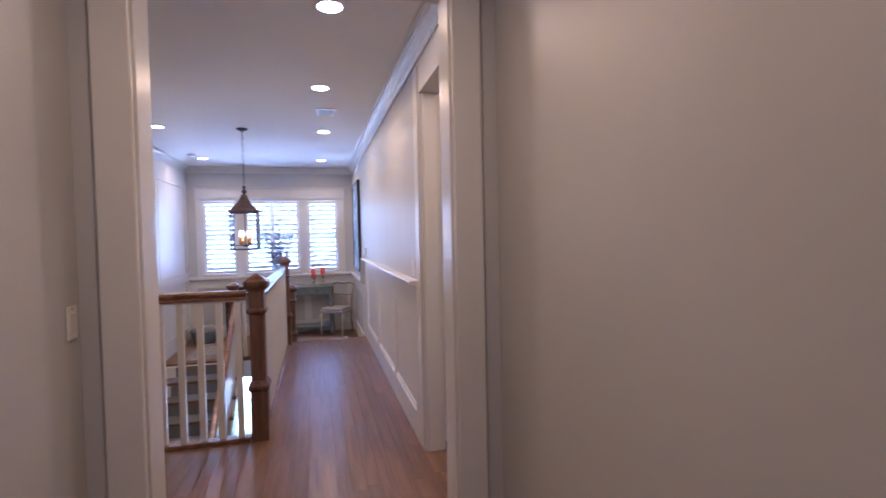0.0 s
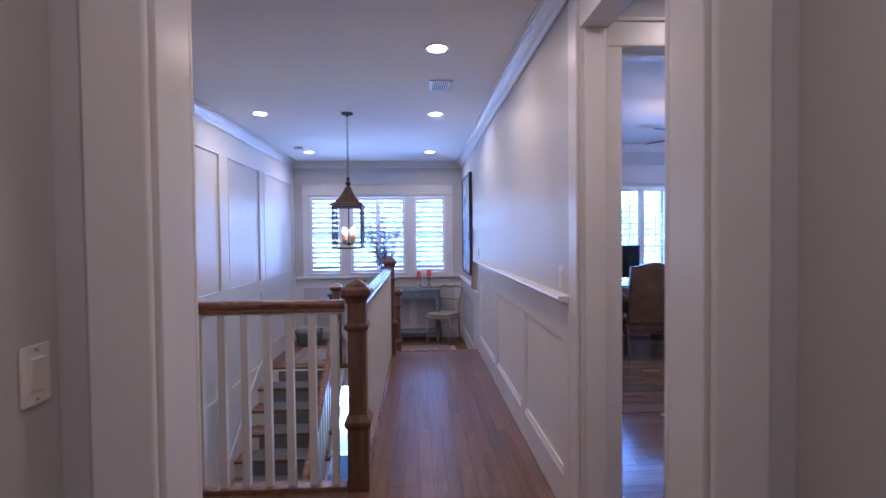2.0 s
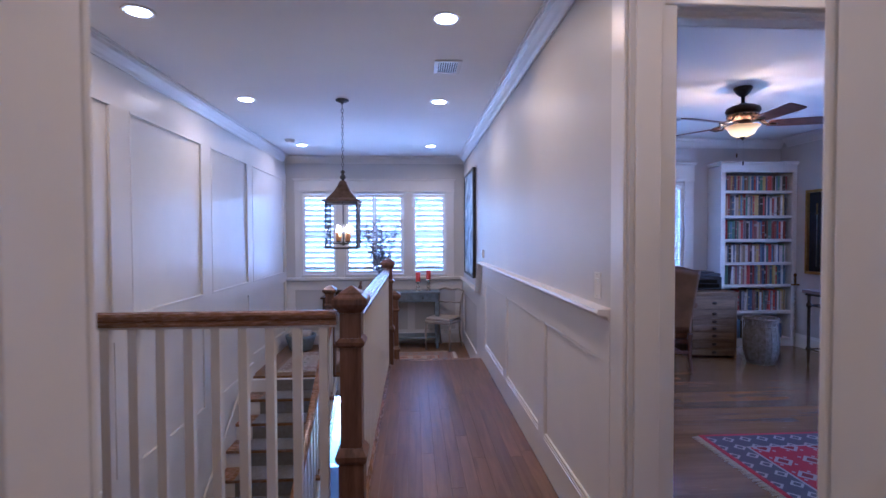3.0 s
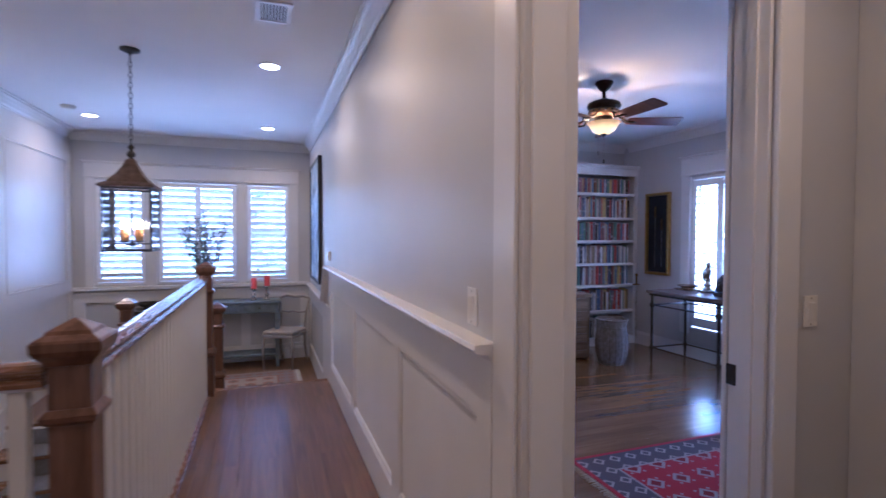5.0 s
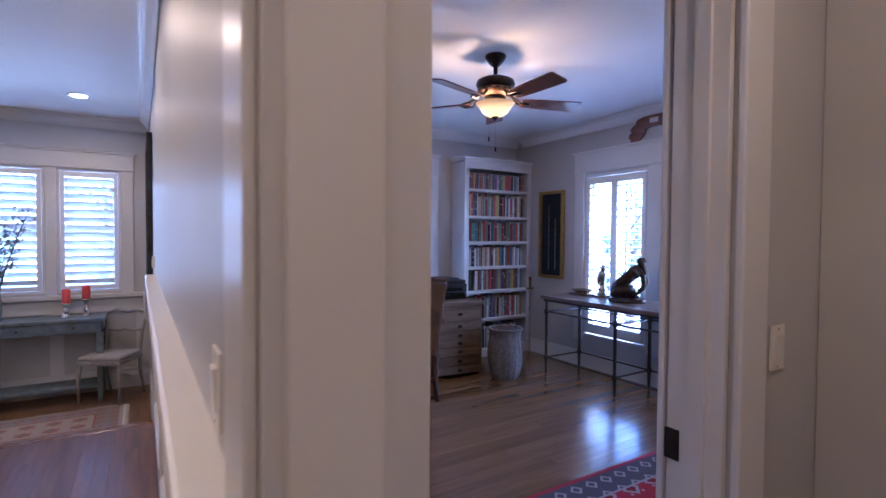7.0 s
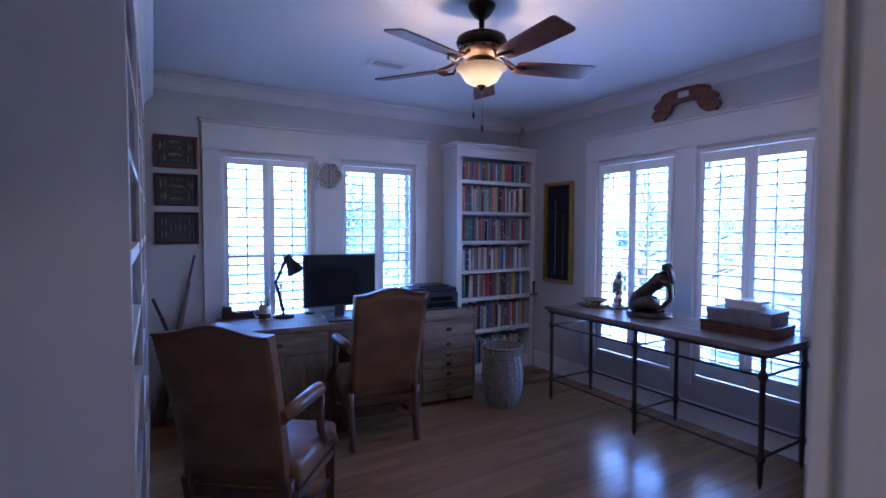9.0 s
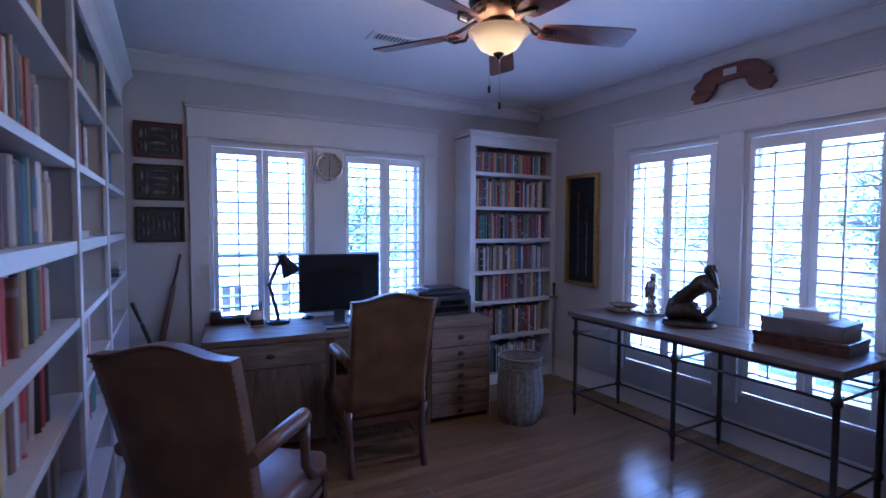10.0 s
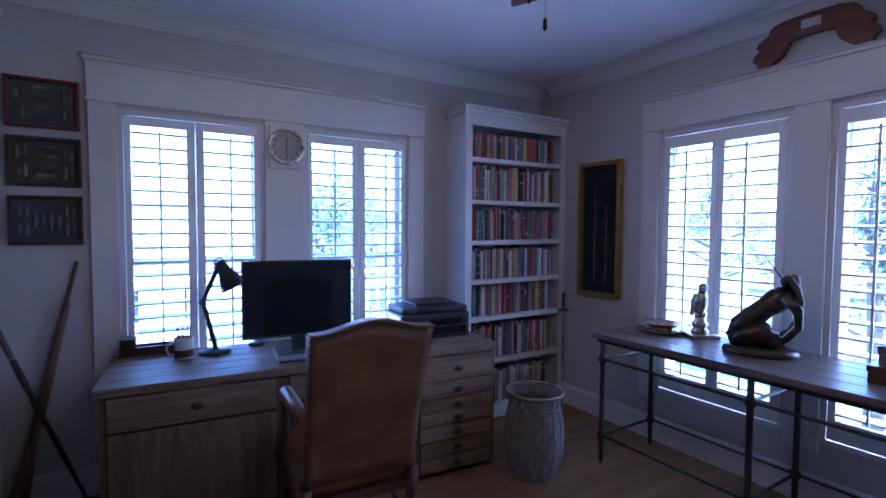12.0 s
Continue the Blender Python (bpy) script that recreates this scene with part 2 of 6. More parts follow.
# ---- structure: floors, walls, ceilings ----
shell("floor_hall", boxes((-0.30, 1.31, -1.6, 3.42, -0.25, -0.014), (-1.64, 0.03, 3.42, 5.20, -0.25, -0.014), (0.03, 1.22, 3.42, 8.49, -0.25, -0.014),
                          (1.22, 2.75, 3.42, 4.7868, -0.25, -0.014)), M_SUB, "red-brown oak strip floor of the upstairs hall", "floor")
shell("floor_study", boxes((1.352, 5.40, 4.787, 9.15, -0.25, -0.014)), M_SUB, "mid-brown oak strip floor of the study", "floor")
shell("landing", boxes((-1.64, 1.22, 8.93, 10.72, LAND - 0.25, LAND - 0.002), (0.06, 1.22, 8.70, 8.93, LAND - 0.25, LAND - 0.002)), M_FLOOR, "oak stair landing two steps below the hall", "floor")
shell("floor_below", boxes((-1.64, 1.22, 3.5, 10.72, LOW - 0.2, LOW)), M_FLOOR, "oak floor of the storey below the stairwell", "floor")
shell("wall_hall_left", pierced("y", 3.332, 10.87, LOW, CEIL, -1.79, -1.642), M_TRIM, "off-white painted wall beside the staircase")
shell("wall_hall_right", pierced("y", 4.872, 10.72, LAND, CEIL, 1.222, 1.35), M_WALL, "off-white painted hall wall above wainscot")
HW = [(-1.40, -0.82), (-0.71, 0.27), (0.365, 0.945)]
shell("wall_hall_end", pierced("x", -1.64, 1.35, LOW, CEIL, 10.722, 10.87, [(a, b, 0.82, 2.17) for a, b in HW] + [(-1.3, 0.4, -2.3, -0.9)]), M_WALL, "off-white painted wall with a row of shuttered windows")
shell("wall_entry", pierced("x", -1.64, 2.90, 0, CEIL, 3.332, 3.51, [(-0.105, 1.11, 0, 2.54)]), M_WALL, "off-white painted wall with a wide cased opening")
shell("wall_study_south", pierced("x", 1.22, 5.55, 0, CEIL, 4.70, 4.87, [(1.462, 2.315, 0, 2.40)]), M_WALL, "off-white painted wall with the study doorway")
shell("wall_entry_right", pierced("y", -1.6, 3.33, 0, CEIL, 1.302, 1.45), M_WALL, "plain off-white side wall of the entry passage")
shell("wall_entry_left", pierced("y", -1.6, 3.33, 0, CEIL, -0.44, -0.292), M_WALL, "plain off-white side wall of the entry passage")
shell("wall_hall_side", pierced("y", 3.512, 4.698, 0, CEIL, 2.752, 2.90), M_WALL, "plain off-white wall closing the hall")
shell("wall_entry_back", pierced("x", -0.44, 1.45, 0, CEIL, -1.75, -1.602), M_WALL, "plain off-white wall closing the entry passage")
NW = [(2.21, 3.00), (3.25, 4.04)]
EW = [(7.14, 7.96), (6.15, 6.97)]
shell("wall_study_north", pierced("x", 1.35, 5.55, 0, CEIL, 9.152, 9.30, [(a, b, 0.42, 2.16) for a, b in NW]), M_WALL, "pale painted wall with two shuttered windows")
shell("wall_study_east", pierced("y", 4.87, 9.152, 0, CEIL, 5.402, 5.55, [(a, b, 0.355, 2.16) for a, b in EW]), M_WALL, "pale painted wall with two tall shuttered windows")
shell("wall_stairwell", boxes((0.06, 0.16, 5.20, 8.68, LOW, -0.26), (0.06, 0.16, 8.68, 10.70, LOW, LAND - 0.26), (-1.64, 0.06, 5.10, 5.20, LOW, -0.26)), M_WALL, "white wall of the stairwell under the hall")
bm = bmesh.new()
prism(bm, [(-0.44, -1.75), (1.45, -1.75), (1.45, 3.51), (2.90, 3.51), (2.90, 4.785), (1.285, 4.785), (1.285, 10.87), (-1.79, 10.87), (-1.79, 3.33), (-0.44, 3.33)], "z", CEIL, CEIL + 0.15)
shell("ceiling_hall", bm, M_CEIL, "smooth white ceiling of the hall with downlights", "ceiling")
shell("ceiling_study", boxes((1.287, 5.55, 4.787, 9.30, CEIL, CEIL + 0.15)), M_CEIL, "smooth white ceiling of the study", "ceiling")
shell("stairwell_fascia", boxes((-1.64, 0.052, 5.202, 5.222, -0.27, -0.03), (0.032, 0.052, 5.222, 8.42, -0.27, -0.03), (-1.64, 0.1, 8.905, 8.928, LAND - 0.27, LAND - 0.03)), M_TRIM, "white fascia board round the stairwell", "trim")

# crown moulding: a cove with two fillets, run along each wall
CR = [(0, 0), (0, -0.112), (0.010, -0.112), (0.012, -0.100), (0.024, -0.086), (0.036, -0.064), (0.056, -0.038), (0.076, -0.026), (0.079, -0.013), (0.094, -0.011), (0.094, 0)]


def crown(name, axis, d, sign, a, b, label):
    bm = bmesh.new()
    prism(bm, [(d + sign * u, CEIL - 0.001 + v) for u, v in CR], "y" if axis == "y" else "x", a, b)
    shell(name, bm, M_TRIM, label, "crown moulding")


shell("wall_lobby_header", pierced("y", 3.512, 4.5445, 2.42, CEIL, 1.218, 1.352), M_TRIM, "white header over the opening to the side lobby")
crown("crown_hall_right", "y", 1.217, -1, 3.52, 10.60, "white crown moulding along the hall wall")
crown("crown_hall_left", "y", -1.641, 1, 3.52, 10.60, "white crown moulding above the stair wall")
crown("crown_hall_end", "x", 10.721, -1, -1.64, 1.22, "white crown moulding above the landing windows")
crown("crown_study_north", "x", 9.151, -1, 1.35, 5.40, "white crown moulding in the study")
crown("crown_study_east", "y", 5.401, -1, 4.99, 9.03, "white crown moulding in the study")
crown("crown_study_south", "x", 4.871, 1, 1.35, 5.40, "white crown moulding in the study")
crown("crown_study_west", "y", 1.351, 1, 4.99, 6.0, "white crown moulding in the study")


def base(name, axis, d, sign, a, b, z=0.0, h=0.17):
    bm = bmesh.new()
    o = [(0, 0), (0.018, 0), (0.018, h - 0.03), (0.012, h - 0.02), (0.010, h - 0.006), (0.004, h), (0, h)]
    prism(bm, [(d + sign * u, z + v) for u, v in o], axis, a, b)
    shell(name, bm, M_TRIM, "white painted baseboard with a moulded top", "baseboard")


base("baseboard_study_north", "x", 9.151, -1, 1.70, 4.37)
base("baseboard_study_east", "y", 5.401, -1, 4.89, 8.86)
base("baseboard_study_south", "x", 4.871, 1, 2.45, 5.38)
base("baseboard_landing", "x", 10.702, -1, -1.62, 1.20, LAND)
base("baseboard_entry_left", "y", -0.291, 1, -1.59, 3.325)
base("baseboard_entry_right", "y", 1.301, -1, -1.59, 3.325)
base("baseboard_door_wall", "x", 4.699, -1, 2.46, 2.74)

# wainscot of the hall: proud rails and stiles round sunk panels, a capped chair rail that drops with the steps
shell("wall_hall_pier", pierced("x", 1.218, 1.352, 0, CEIL, 4.545, 4.699), M_TRIM, "white boxed pier at the end of the hall wall")
shell("pier_trim", boxes((1.236, 1.334, 4.531, 4.5445, 0, 2.42), (1.204, 1.2175, 4.563, 4.688, 0, 2.60), bev=0.004), M_TRIM, "white flat boards on the boxed pier", "trim")
wain = shell("wainscot_hall", pierced("y", 4.69, 8.42, 0, 1.105, 1.203, 1.2215, [(4.79, 5.70, 0.215, 0.93), (5.84, 6.94, 0.215, 0.93), (7.08, 8.22, 0.215, 0.93)]), M_TRIM,
             "white painted wainscot with sunk panels on the hall wall", "wainscot")
shell("wainscot_landing", pierced("y", 8.422, 10.72, LAND, 0.735, 1.203, 1.222, [(8.95, 10.55, LAND + 0.215, 0.56)]), M_TRIM, "white painted wainscot beside the landing", "wainscot")
shell("wainscot_landing_end", pierced("x", -1.64, 1.20, LAND, 0.735, 10.703, 10.722, [(-1.5, -0.62, LAND + 0.215, 0.6), (-0.5, 0.3, LAND + 0.215, 0.6), (0.42, 1.08, LAND + 0.215, 0.6)]), M_TRIM,
      "white painted wainscot under the landing windows", "wainscot")


def chair_rail(name, pts):
    """pts: (y, z) of the rail's top along the hall wall."""
    bm = bmesh.new()
    o = [(0.0, -0.055), (0.022, -0.05), (0.03, -0.03), (0.066, -0.024), (0.072, -0.016), (0.068, -0.002), (0.06, 0), (0, 0)]
    rings = [[bm.verts.new((1.222 - u, y, z + v)) for u, v in o] for y, z in pts]
    for a, b in zip(rings, rings[1:]):
        for i in range(len(o)):
            bm.faces.new((a[i], a[(i + 1) % len(o)], b[(i + 1) % len(o)], b[i]))
    bm.faces.new(rings[0])
    bm.faces.new(list(reversed(rings[-1])))
    shell(name, bm, M_TRIM, "white chair rail that steps down at the landing", "trim")


chair_rail("chair_rail_hall", [(4.69, 1.152), (8.47, 1.152), (8.74, 0.79), (10.65, 0.79)])
shell("chair_rail_end", boxes((-1.64, 1.20, 10.655, 10.722, 0.755, 0.80), bev=0.006), M_TRIM, "white window stool and chair rail under the landing windows", "trim")
for a, b in ((4.79, 5.70), (5.84, 6.94), (7.08, 8.22)):
    bm = bmesh.new()
    for y0, y1, z0, z1 in ((a, b, 0.215, 0.235), (a, b, 0.91, 0.93), (a, a + 0.02, 0.235, 0.91), (b - 0.02, b, 0.235, 0.91)):
        box(bm, 1.206, 1.221, y0, y1, z0, z1, 0.004)
    prism(bm, [(1.1985, 0.196), (1.1985, 0.201), (1.2205, 0.2145), (1.2205, 0.196)], "y", a, b)
    shell("panel_field_hall", boxes((1.2175, 1.2212, a + 0.001, b - 0.001, 0.2155, 0.9295)), M_TRIM, "white flat field of a sunk wainscot panel", "wainscot")
    shell("panel_moulding_hall", bm, M_TRIM, "white moulding framing a sunk wainscot panel", "trim")

# stair-side wall: tall panels, a rail, low panels, and the raking skirt
YS = [(3.75, 4.95), (5.17, 6.17), (6.39, 7.585), (7.80, 8.885), (9.06, 10.56)]
shell("wainscot_stair", pierced("y", 3.52, 10.70, -0.40, 2.46, -1.642, -1.624, [(a, b, 0.885, 2.36) for a, b in YS] + [(a, b, -0.20 if b < 8.95 else LAND + 0.25, 0.74) for a, b in YS]), M_TRIM,
      "white painted tall wall panels beside the staircase", "wainscot")
for a, b in YS:
    bm = bmesh.new()
    for y0, y1, z0, z1 in ((a, b, 0.885, 0.905), (a, b, 2.34, 2.36), (a, a + 0.02, 0.905, 2.34), (b - 0.02, b, 0.905, 2.34)):
        box(bm, -1.641, -1.620, y0, y1, z0, z1, 0.004)
    shell("panel_moulding_stair", bm, M_TRIM, "white moulding framing a tall stair wall panel", "trim")


def casing(name, axis, d, sign, a, b, head, w=0.125, cap=False, label="white painted door casing"):
    """Flat boards with eased edges round an opening, and a capped head."""
    ob = thing(name, (0, 0, 0), label, "door casing", kind="structure")

    def slab(u0, u1, z0, z1, t, piece="casing_board"):
        lo, hi = sorted((d, d + sign * t))
        part(piece, boxes((u0, u1, lo, hi, z0, z1) if axis == "x" else (lo, hi, u0, u1, z0, z1), bev=0.006), M_TRIM, ob)
    slab(a - w, a + 0.012, 0, head - 0.013, 0.022)
    slab(b - 0.012, b + w, 0, head - 0.013, 0.022)
    slab(a - w - 0.008, b + w + 0.008, head - 0.012, head + w, 0.024, "head_board")
    slab(a - w - 0.014, b + w + 0.014, head + w + 0.001, head + w + 0.022, 0.034, "cap")
    return ob


casing("casing_entry", "x", 3.331, -1, -0.105, 1.11, 2.54, 0.115, label="white painted casing round the wide opening")
casing("casing_entry_hall", "x", 3.511, 1, -0.105, 1.11, 2.54, 0.115, label="white painted casing round the wide opening")
casing("casing_study_door", "x", 4.699, -1, 1.462, 2.315, 2.40, 0.108)
casing("casing_study_door_inside", "x", 4.871, 1, 1.462, 2.315, 2.40, 0.10)


def liner(name, a, b, y0, y1, head):
    t = 0.018
    bm = boxes((a, a + t, y0, y1, 0, head), (b - t, b, y0, y1, 0, head), (a + t, b - t, y0, y1, head - t, head), bev=0.002)
    ym = (y0 + y1) / 2
    if b - a < 1:
        for x0, x1 in ((a + t, a + t + 0.011), (b - t - 0.011, b - t)):
            box(bm, x0, x1, ym - 0.03, ym + 0.01, 0, head - t)
        box(bm, a + t, b - t, ym - 0.03, ym + 0.01, head - t - 0.011, head - t)
    return shell(name, bm, M_TRIM, "white painted door jamb", "door jamb")


liner("jamb_entry", -0.105, 1.11, 3.345, 3.497, 2.54)
liner("jamb_study", 1.462, 2.315, 4.713, 4.857, 2.40)
strike = solid("strike_plate", boxes((2.2925, 2.2975, 4.822, 4.862, 0.885, 0.965), bev=0.001), M_BRONZE, "dark bronze strike plate on the study door jamb", "strike plate")

# the study door, swung open against the wall
door = thing("door_1", (1.484, 4.862, 0), "white painted panel door standing open", "door", kind="structure", turn=94)
part("door_leaf", pierced("x", 0, 0.79, 0.012, 2.375, -0.042, 0.0, []), M_DOORP, door)
for z0, z1 in ((0.25, 0.95), (1.12, 2.2)):
    bm = bmesh.new()
    for x0, x1, a, b in ((0.12, 0.67, z0, z0 + 0.02), (0.12, 0.67, z1 - 0.02, z1), (0.12, 0.14, z0, z1), (0.65, 0.67, z0, z1)):
        box(bm, x0, x1, -0.05, 0.008, a, b, 0.003)
    part("panel_moulding", bm, M_DOORP, door)
bm = bmesh.new()
lathe(bm, [(0.028, 0), (0.028, 0.006), (0.012, 0.01), (0.012, 0.03), (0.026, 0.04), (0.028, 0.052), (0.018, 0.062), (0.002, 0.064)], 16)
bmesh.ops.transform(bm, matrix=pose(0.73, -0.042, 0.92, 90, 0, 0), verts=bm.verts)
part("knob", bm, M_BRONZE, door, "dark bronze door knob", True)
for z in (0.3, 1.2, 2.1):
    bm = bmesh.new()
    tube(bm, (-0.004, -0.002, z), (-0.004, -0.002, z + 0.09), 0.007)
    part("hinge", bm, M_BRONZE, door, "dark bronze hinge")


# ---- shuttered windows ----
def louver_mesh(length, w=0.078, t=0.012):
    bm = bmesh.new()
    e = 0.0025
    pr = [(w / 2, t / 2 - e), (w / 2 - e, t / 2), (e - w / 2, t / 2), (-w / 2, t / 2 - e), (-w / 2, e - t / 2), (e - w / 2, -t / 2), (w / 2 - e, -t / 2), (w / 2, e - t / 2)]
    prism(bm, pr, "x", -length / 2, length / 2)
    return mesh_of("louver", bm, M_SHUT)


def window_unit(name, at, turn, x0, x1, z0, z1, fields, f0, f1, tilt, label, rod=True):
    """Opening x0..x1, z0..z1 in the wall's own frame (y outward); fields: the louvred part of each shutter panel."""
    win = thing(name, at, label, "window", kind="structure", turn=turn)
    fr = boxes((x0, x0 + 0.028, 0.0, 0.148, z0, z1), (x1 - 0.028, x1, 0.0, 0.148, z0, z1), (x0 + 0.028, x1 - 0.028, 0.0, 0.148, z1 - 0.028, z1),
               (x0 + 0.028, x1 - 0.028, 0.0, 0.148, z0, z0 + 0.028), bev=0.002)
    part("window_frame", fr, M_TRIM, win)
    a, b = x0 + 0.028, x1 - 0.028
    s0, s1 = z0 + 0.028, z1 - 0.028
    zm = (s0 + s1) / 2
    part("sash", boxes((a, a + 0.035, 0.09, 0.125, s0, s1), (b - 0.035, b, 0.09, 0.125, s0, s1), (a + 0.035, b - 0.035, 0.09, 0.125, s1 - 0.04, s1),
                       (a + 0.035, b - 0.035, 0.09, 0.125, s0, s0 + 0.05), (a + 0.035, b - 0.035, 0.088, 0.127, zm - 0.02, zm + 0.02)), M_TRIM, win)
    for q0, q1 in ((s0 + 0.05, zm - 0.02), (zm + 0.02, s1 - 0.04)):
        pane = part("pane", boxes((a + 0.035, b - 0.035, 0.104, 0.108, q0, q1)), M_GLASS, win, "clear glass pane")
        pane.visible_shadow = False
    cuts = [a + 0.003] + [(p[1] + q[0]) / 2 for p, q in zip(fields, fields[1:])] + [b - 0.003]
    for i, (p0, p1) in enumerate(fields):
        l, r = cuts[i] + 0.0015, cuts[i + 1] - 0.0015
        pan = part("shutter_panel", boxes((l, p0, -0.004, 0.026, s0 + 0.007, s1 - 0.007), (p1, r, -0.004, 0.026, s0 + 0.007, s1 - 0.007),
                                          (p0, p1, -0.004, 0.026, f1, s1 - 0.007), (p0, p1, -0.004, 0.026, s0 + 0.007, f0), bev=0.002), M_SHUT, win, "white plantation shutter panel")
        n = max(2, round((f1 - f0) / 0.0835))
        step = (f1 - f0) / n
        me = louver_mesh(p1 - p0 - 0.004)
        for k in range(n):
            lo = new("louver", me)
            lo.parent = pan
            lo.matrix_basis = pose((p0 + p1) / 2, 0.011, f0 + (k + 0.5) * step, tilt)
        if rod:
            part("tilt_rod", boxes(((p0 + p1) / 2 - 0.006, (p0 + p1) / 2 + 0.006, -0.048, -0.038, f0 + 0.03, f1 - 0.03)), M_SHUT, pan)
    return win


def window_trim(name, at, turn, x0, x1, z0, head0, head1, mulls, label):
    """Side and middle boards, a tall head board with a cap, and an apron."""
    ob = thing(name, at, label, "window casing", kind="structure", turn=turn)
    for a, b in [(x0, mulls[0]), (mulls[-1], x1)] + list(zip(mulls[1::2], mulls[2::2])):
        part("casing_board", boxes((a, b, -0.024, -0.001, z0, head0 - 0.0085), bev=0.003), M_TRIM, ob)
    part("head_board", boxes((x0 - 0.005, x1 + 0.005, -0.027, -0.001, head0 + 0.0125, head1 - 0.03), bev=0.003), M_TRIM, ob)
    bm = bmesh.new()
    box(bm, x0 - 0.02, x1 + 0.02, -0.045, -0.001, head1 - 0.029, head1 - 0.008, 0.004)
    box(bm, x0 - 0.035, x1 + 0.035, -0.06, -0.001, head1 - 0.007, head1, 0.002)
    part("cap", bm, M_TRIM, ob, "stepped cap moulding")
    part("fillet", boxes((x0 - 0.012, x1 + 0.012, -0.034, -0.001, head0 - 0.008, head0 + 0.012), bev=0.004), M_TRIM, ob)
    return ob


N0, E0, H0 = (0, 9.15, 0), (5.40, 0, 0), (0, 10.72, 0)
window_unit("window_1", N0, 0, 2.21, 3.00, 0.42, 2.16, [(2.275, 2.555), (2.65, 2.935)], 0.52, 2.075, 4, "tall window with open white plantation shutters")
window_unit("window_2", N0, 0, 3.25, 4.04, 0.42, 2.16, [(3.31, 3.60), (3.695, 3.985)], 0.52, 2.07, 4, "tall window with open white plantation shutters")
window_trim("casing_study_north", N0, 0, 2.08, 4.17, 0.30, 2.19, 2.43, [2.21, 3.00, 3.25, 4.04], "white window casing with a deep capped head")
window_unit("window_3", E0, -90, -7.96, -7.14, 0.355, 2.16, [(-7.885, -7.60), (-7.52, -7.22)], 0.50, 2.05, 4, "tall window with open white plantation shutters")
window_unit("window_4", E0, -90, -6.97, -6.15, 0.355, 2.16, [(-6.90, -6.61), (-6.515, -6.225)], 0.50, 2.05, 4, "tall window with open white plantation shutters")
window_trim("casing_study_east", E0, -90, -8.09, -6.02, 0.30, 2.19, 2.42, [-7.96, -7.14, -6.97, -6.15], "white window casing with a deep capped head")
window_unit("window_5", H0, 0, -1.40, -0.82, 0.82, 2.17, [(-1.33, -0.885)], 0.90, 2.08, -42, "landing window with half-closed white shutters", rod=False)
window_unit("window_6", H0, 0, -0.71, 0.27, 0.82, 2.17, [(-0.637, -0.26), (-0.187, 0.195)], 0.90, 2.08, -42, "landing window with half-closed white shutters", rod=False)
window_unit("window_7", H0, 0, 0.365, 0.945, 0.82, 2.17, [(0.435, 0.875)], 0.90, 2.08, -42, "landing window with half-closed white shutters", rod=False)
window_trim("casing_landing", H0, 0, -1.49, 1.06, 0.80, 2.18, 2.38, [-1.40, -0.82, -0.71, 0.27, 0.365, 0.945], "white casing round three landing windows with a capped head")
# ---- hall: stairs, balustrades, newels ----
M_RUN = plain("grey_runner", (0.17, 0.165, 0.17), 0.95, vary=0.12, scale=30, bump=0.5, fine=300)
stair = thing("staircase", (0, 8.9, LAND), "wooden staircase with white risers and a grey carpet runner", "stairs", kind="structure")
RISE, RUN = 0.182, 0.28
for i in range(1, 13):
    y1 = -RUN * (i - 1)
    z = -RISE * i
    part("riser", boxes((-1.62, -0.56, y1 - 0.012, y1 + 0.006, z - 0.004, z + RISE - 0.036)), M_TRIM, stair, "white riser")
    part("tread", boxes((-1.62, -0.55, y1 - RUN - 0.03, y1 - 0.013, z - 0.034, z), bev=0.006), M_RAIL, stair, "oak tread")
    part("runner", boxes((-1.42, -0.74, y1 - RUN - 0.036, y1 - 0.022, z + 0.001, z + 0.008), (-1.42, -0.74, y1 - 0.021, y1 - 0.0125, z + 0.001, z + RISE - 0.037),
                         bev=0.002), M_RUN, stair, "grey carpet runner")
bm = bmesh.new()
prism(bm, [(0.10, 0.16), (0.1, -0.3), (-RUN * 12, -RISE * 12 - 0.3), (-RUN * 12, -RISE * 12 + 0.05), (-0.3, 0.02), (-0.02, 0.16)], "x", -1.624, -1.622 + 0.018)
part("skirt_board", bm, M_TRIM, stair)
bm = bmesh.new()
prism(bm, [(0.0, -0.03), (0.0, -0.3), (-RUN * 12, -RISE * 12 - 0.3), (-RUN * 12, -RISE * 12 + 0.02)], "x", -0.585, -0.555)
part("stringer", bm, M_TRIM, stair)
step = thing("hall_steps", (0.64, 8.505, LAND), "two low oak steps from the hall down to the landing", "stairs", kind="structure")
part("riser", boxes((-0.53, 0.56, 0.0, 0.018, 0.14, 0.25), (-0.53, 0.56, 0.225, 0.243, 0.0, 0.11)), M_TRIM, step)
part("tread", boxes((-0.53, 0.56, 0.019, 0.26, 0.112, 0.14), bev=0.005), M_RAIL, step)
part("tread", boxes((-0.57, 0.56, -0.06, 0.03, 0.252, 0.281), bev=0.006), M_RAIL, step, "rounded oak nosing at the hall edge")


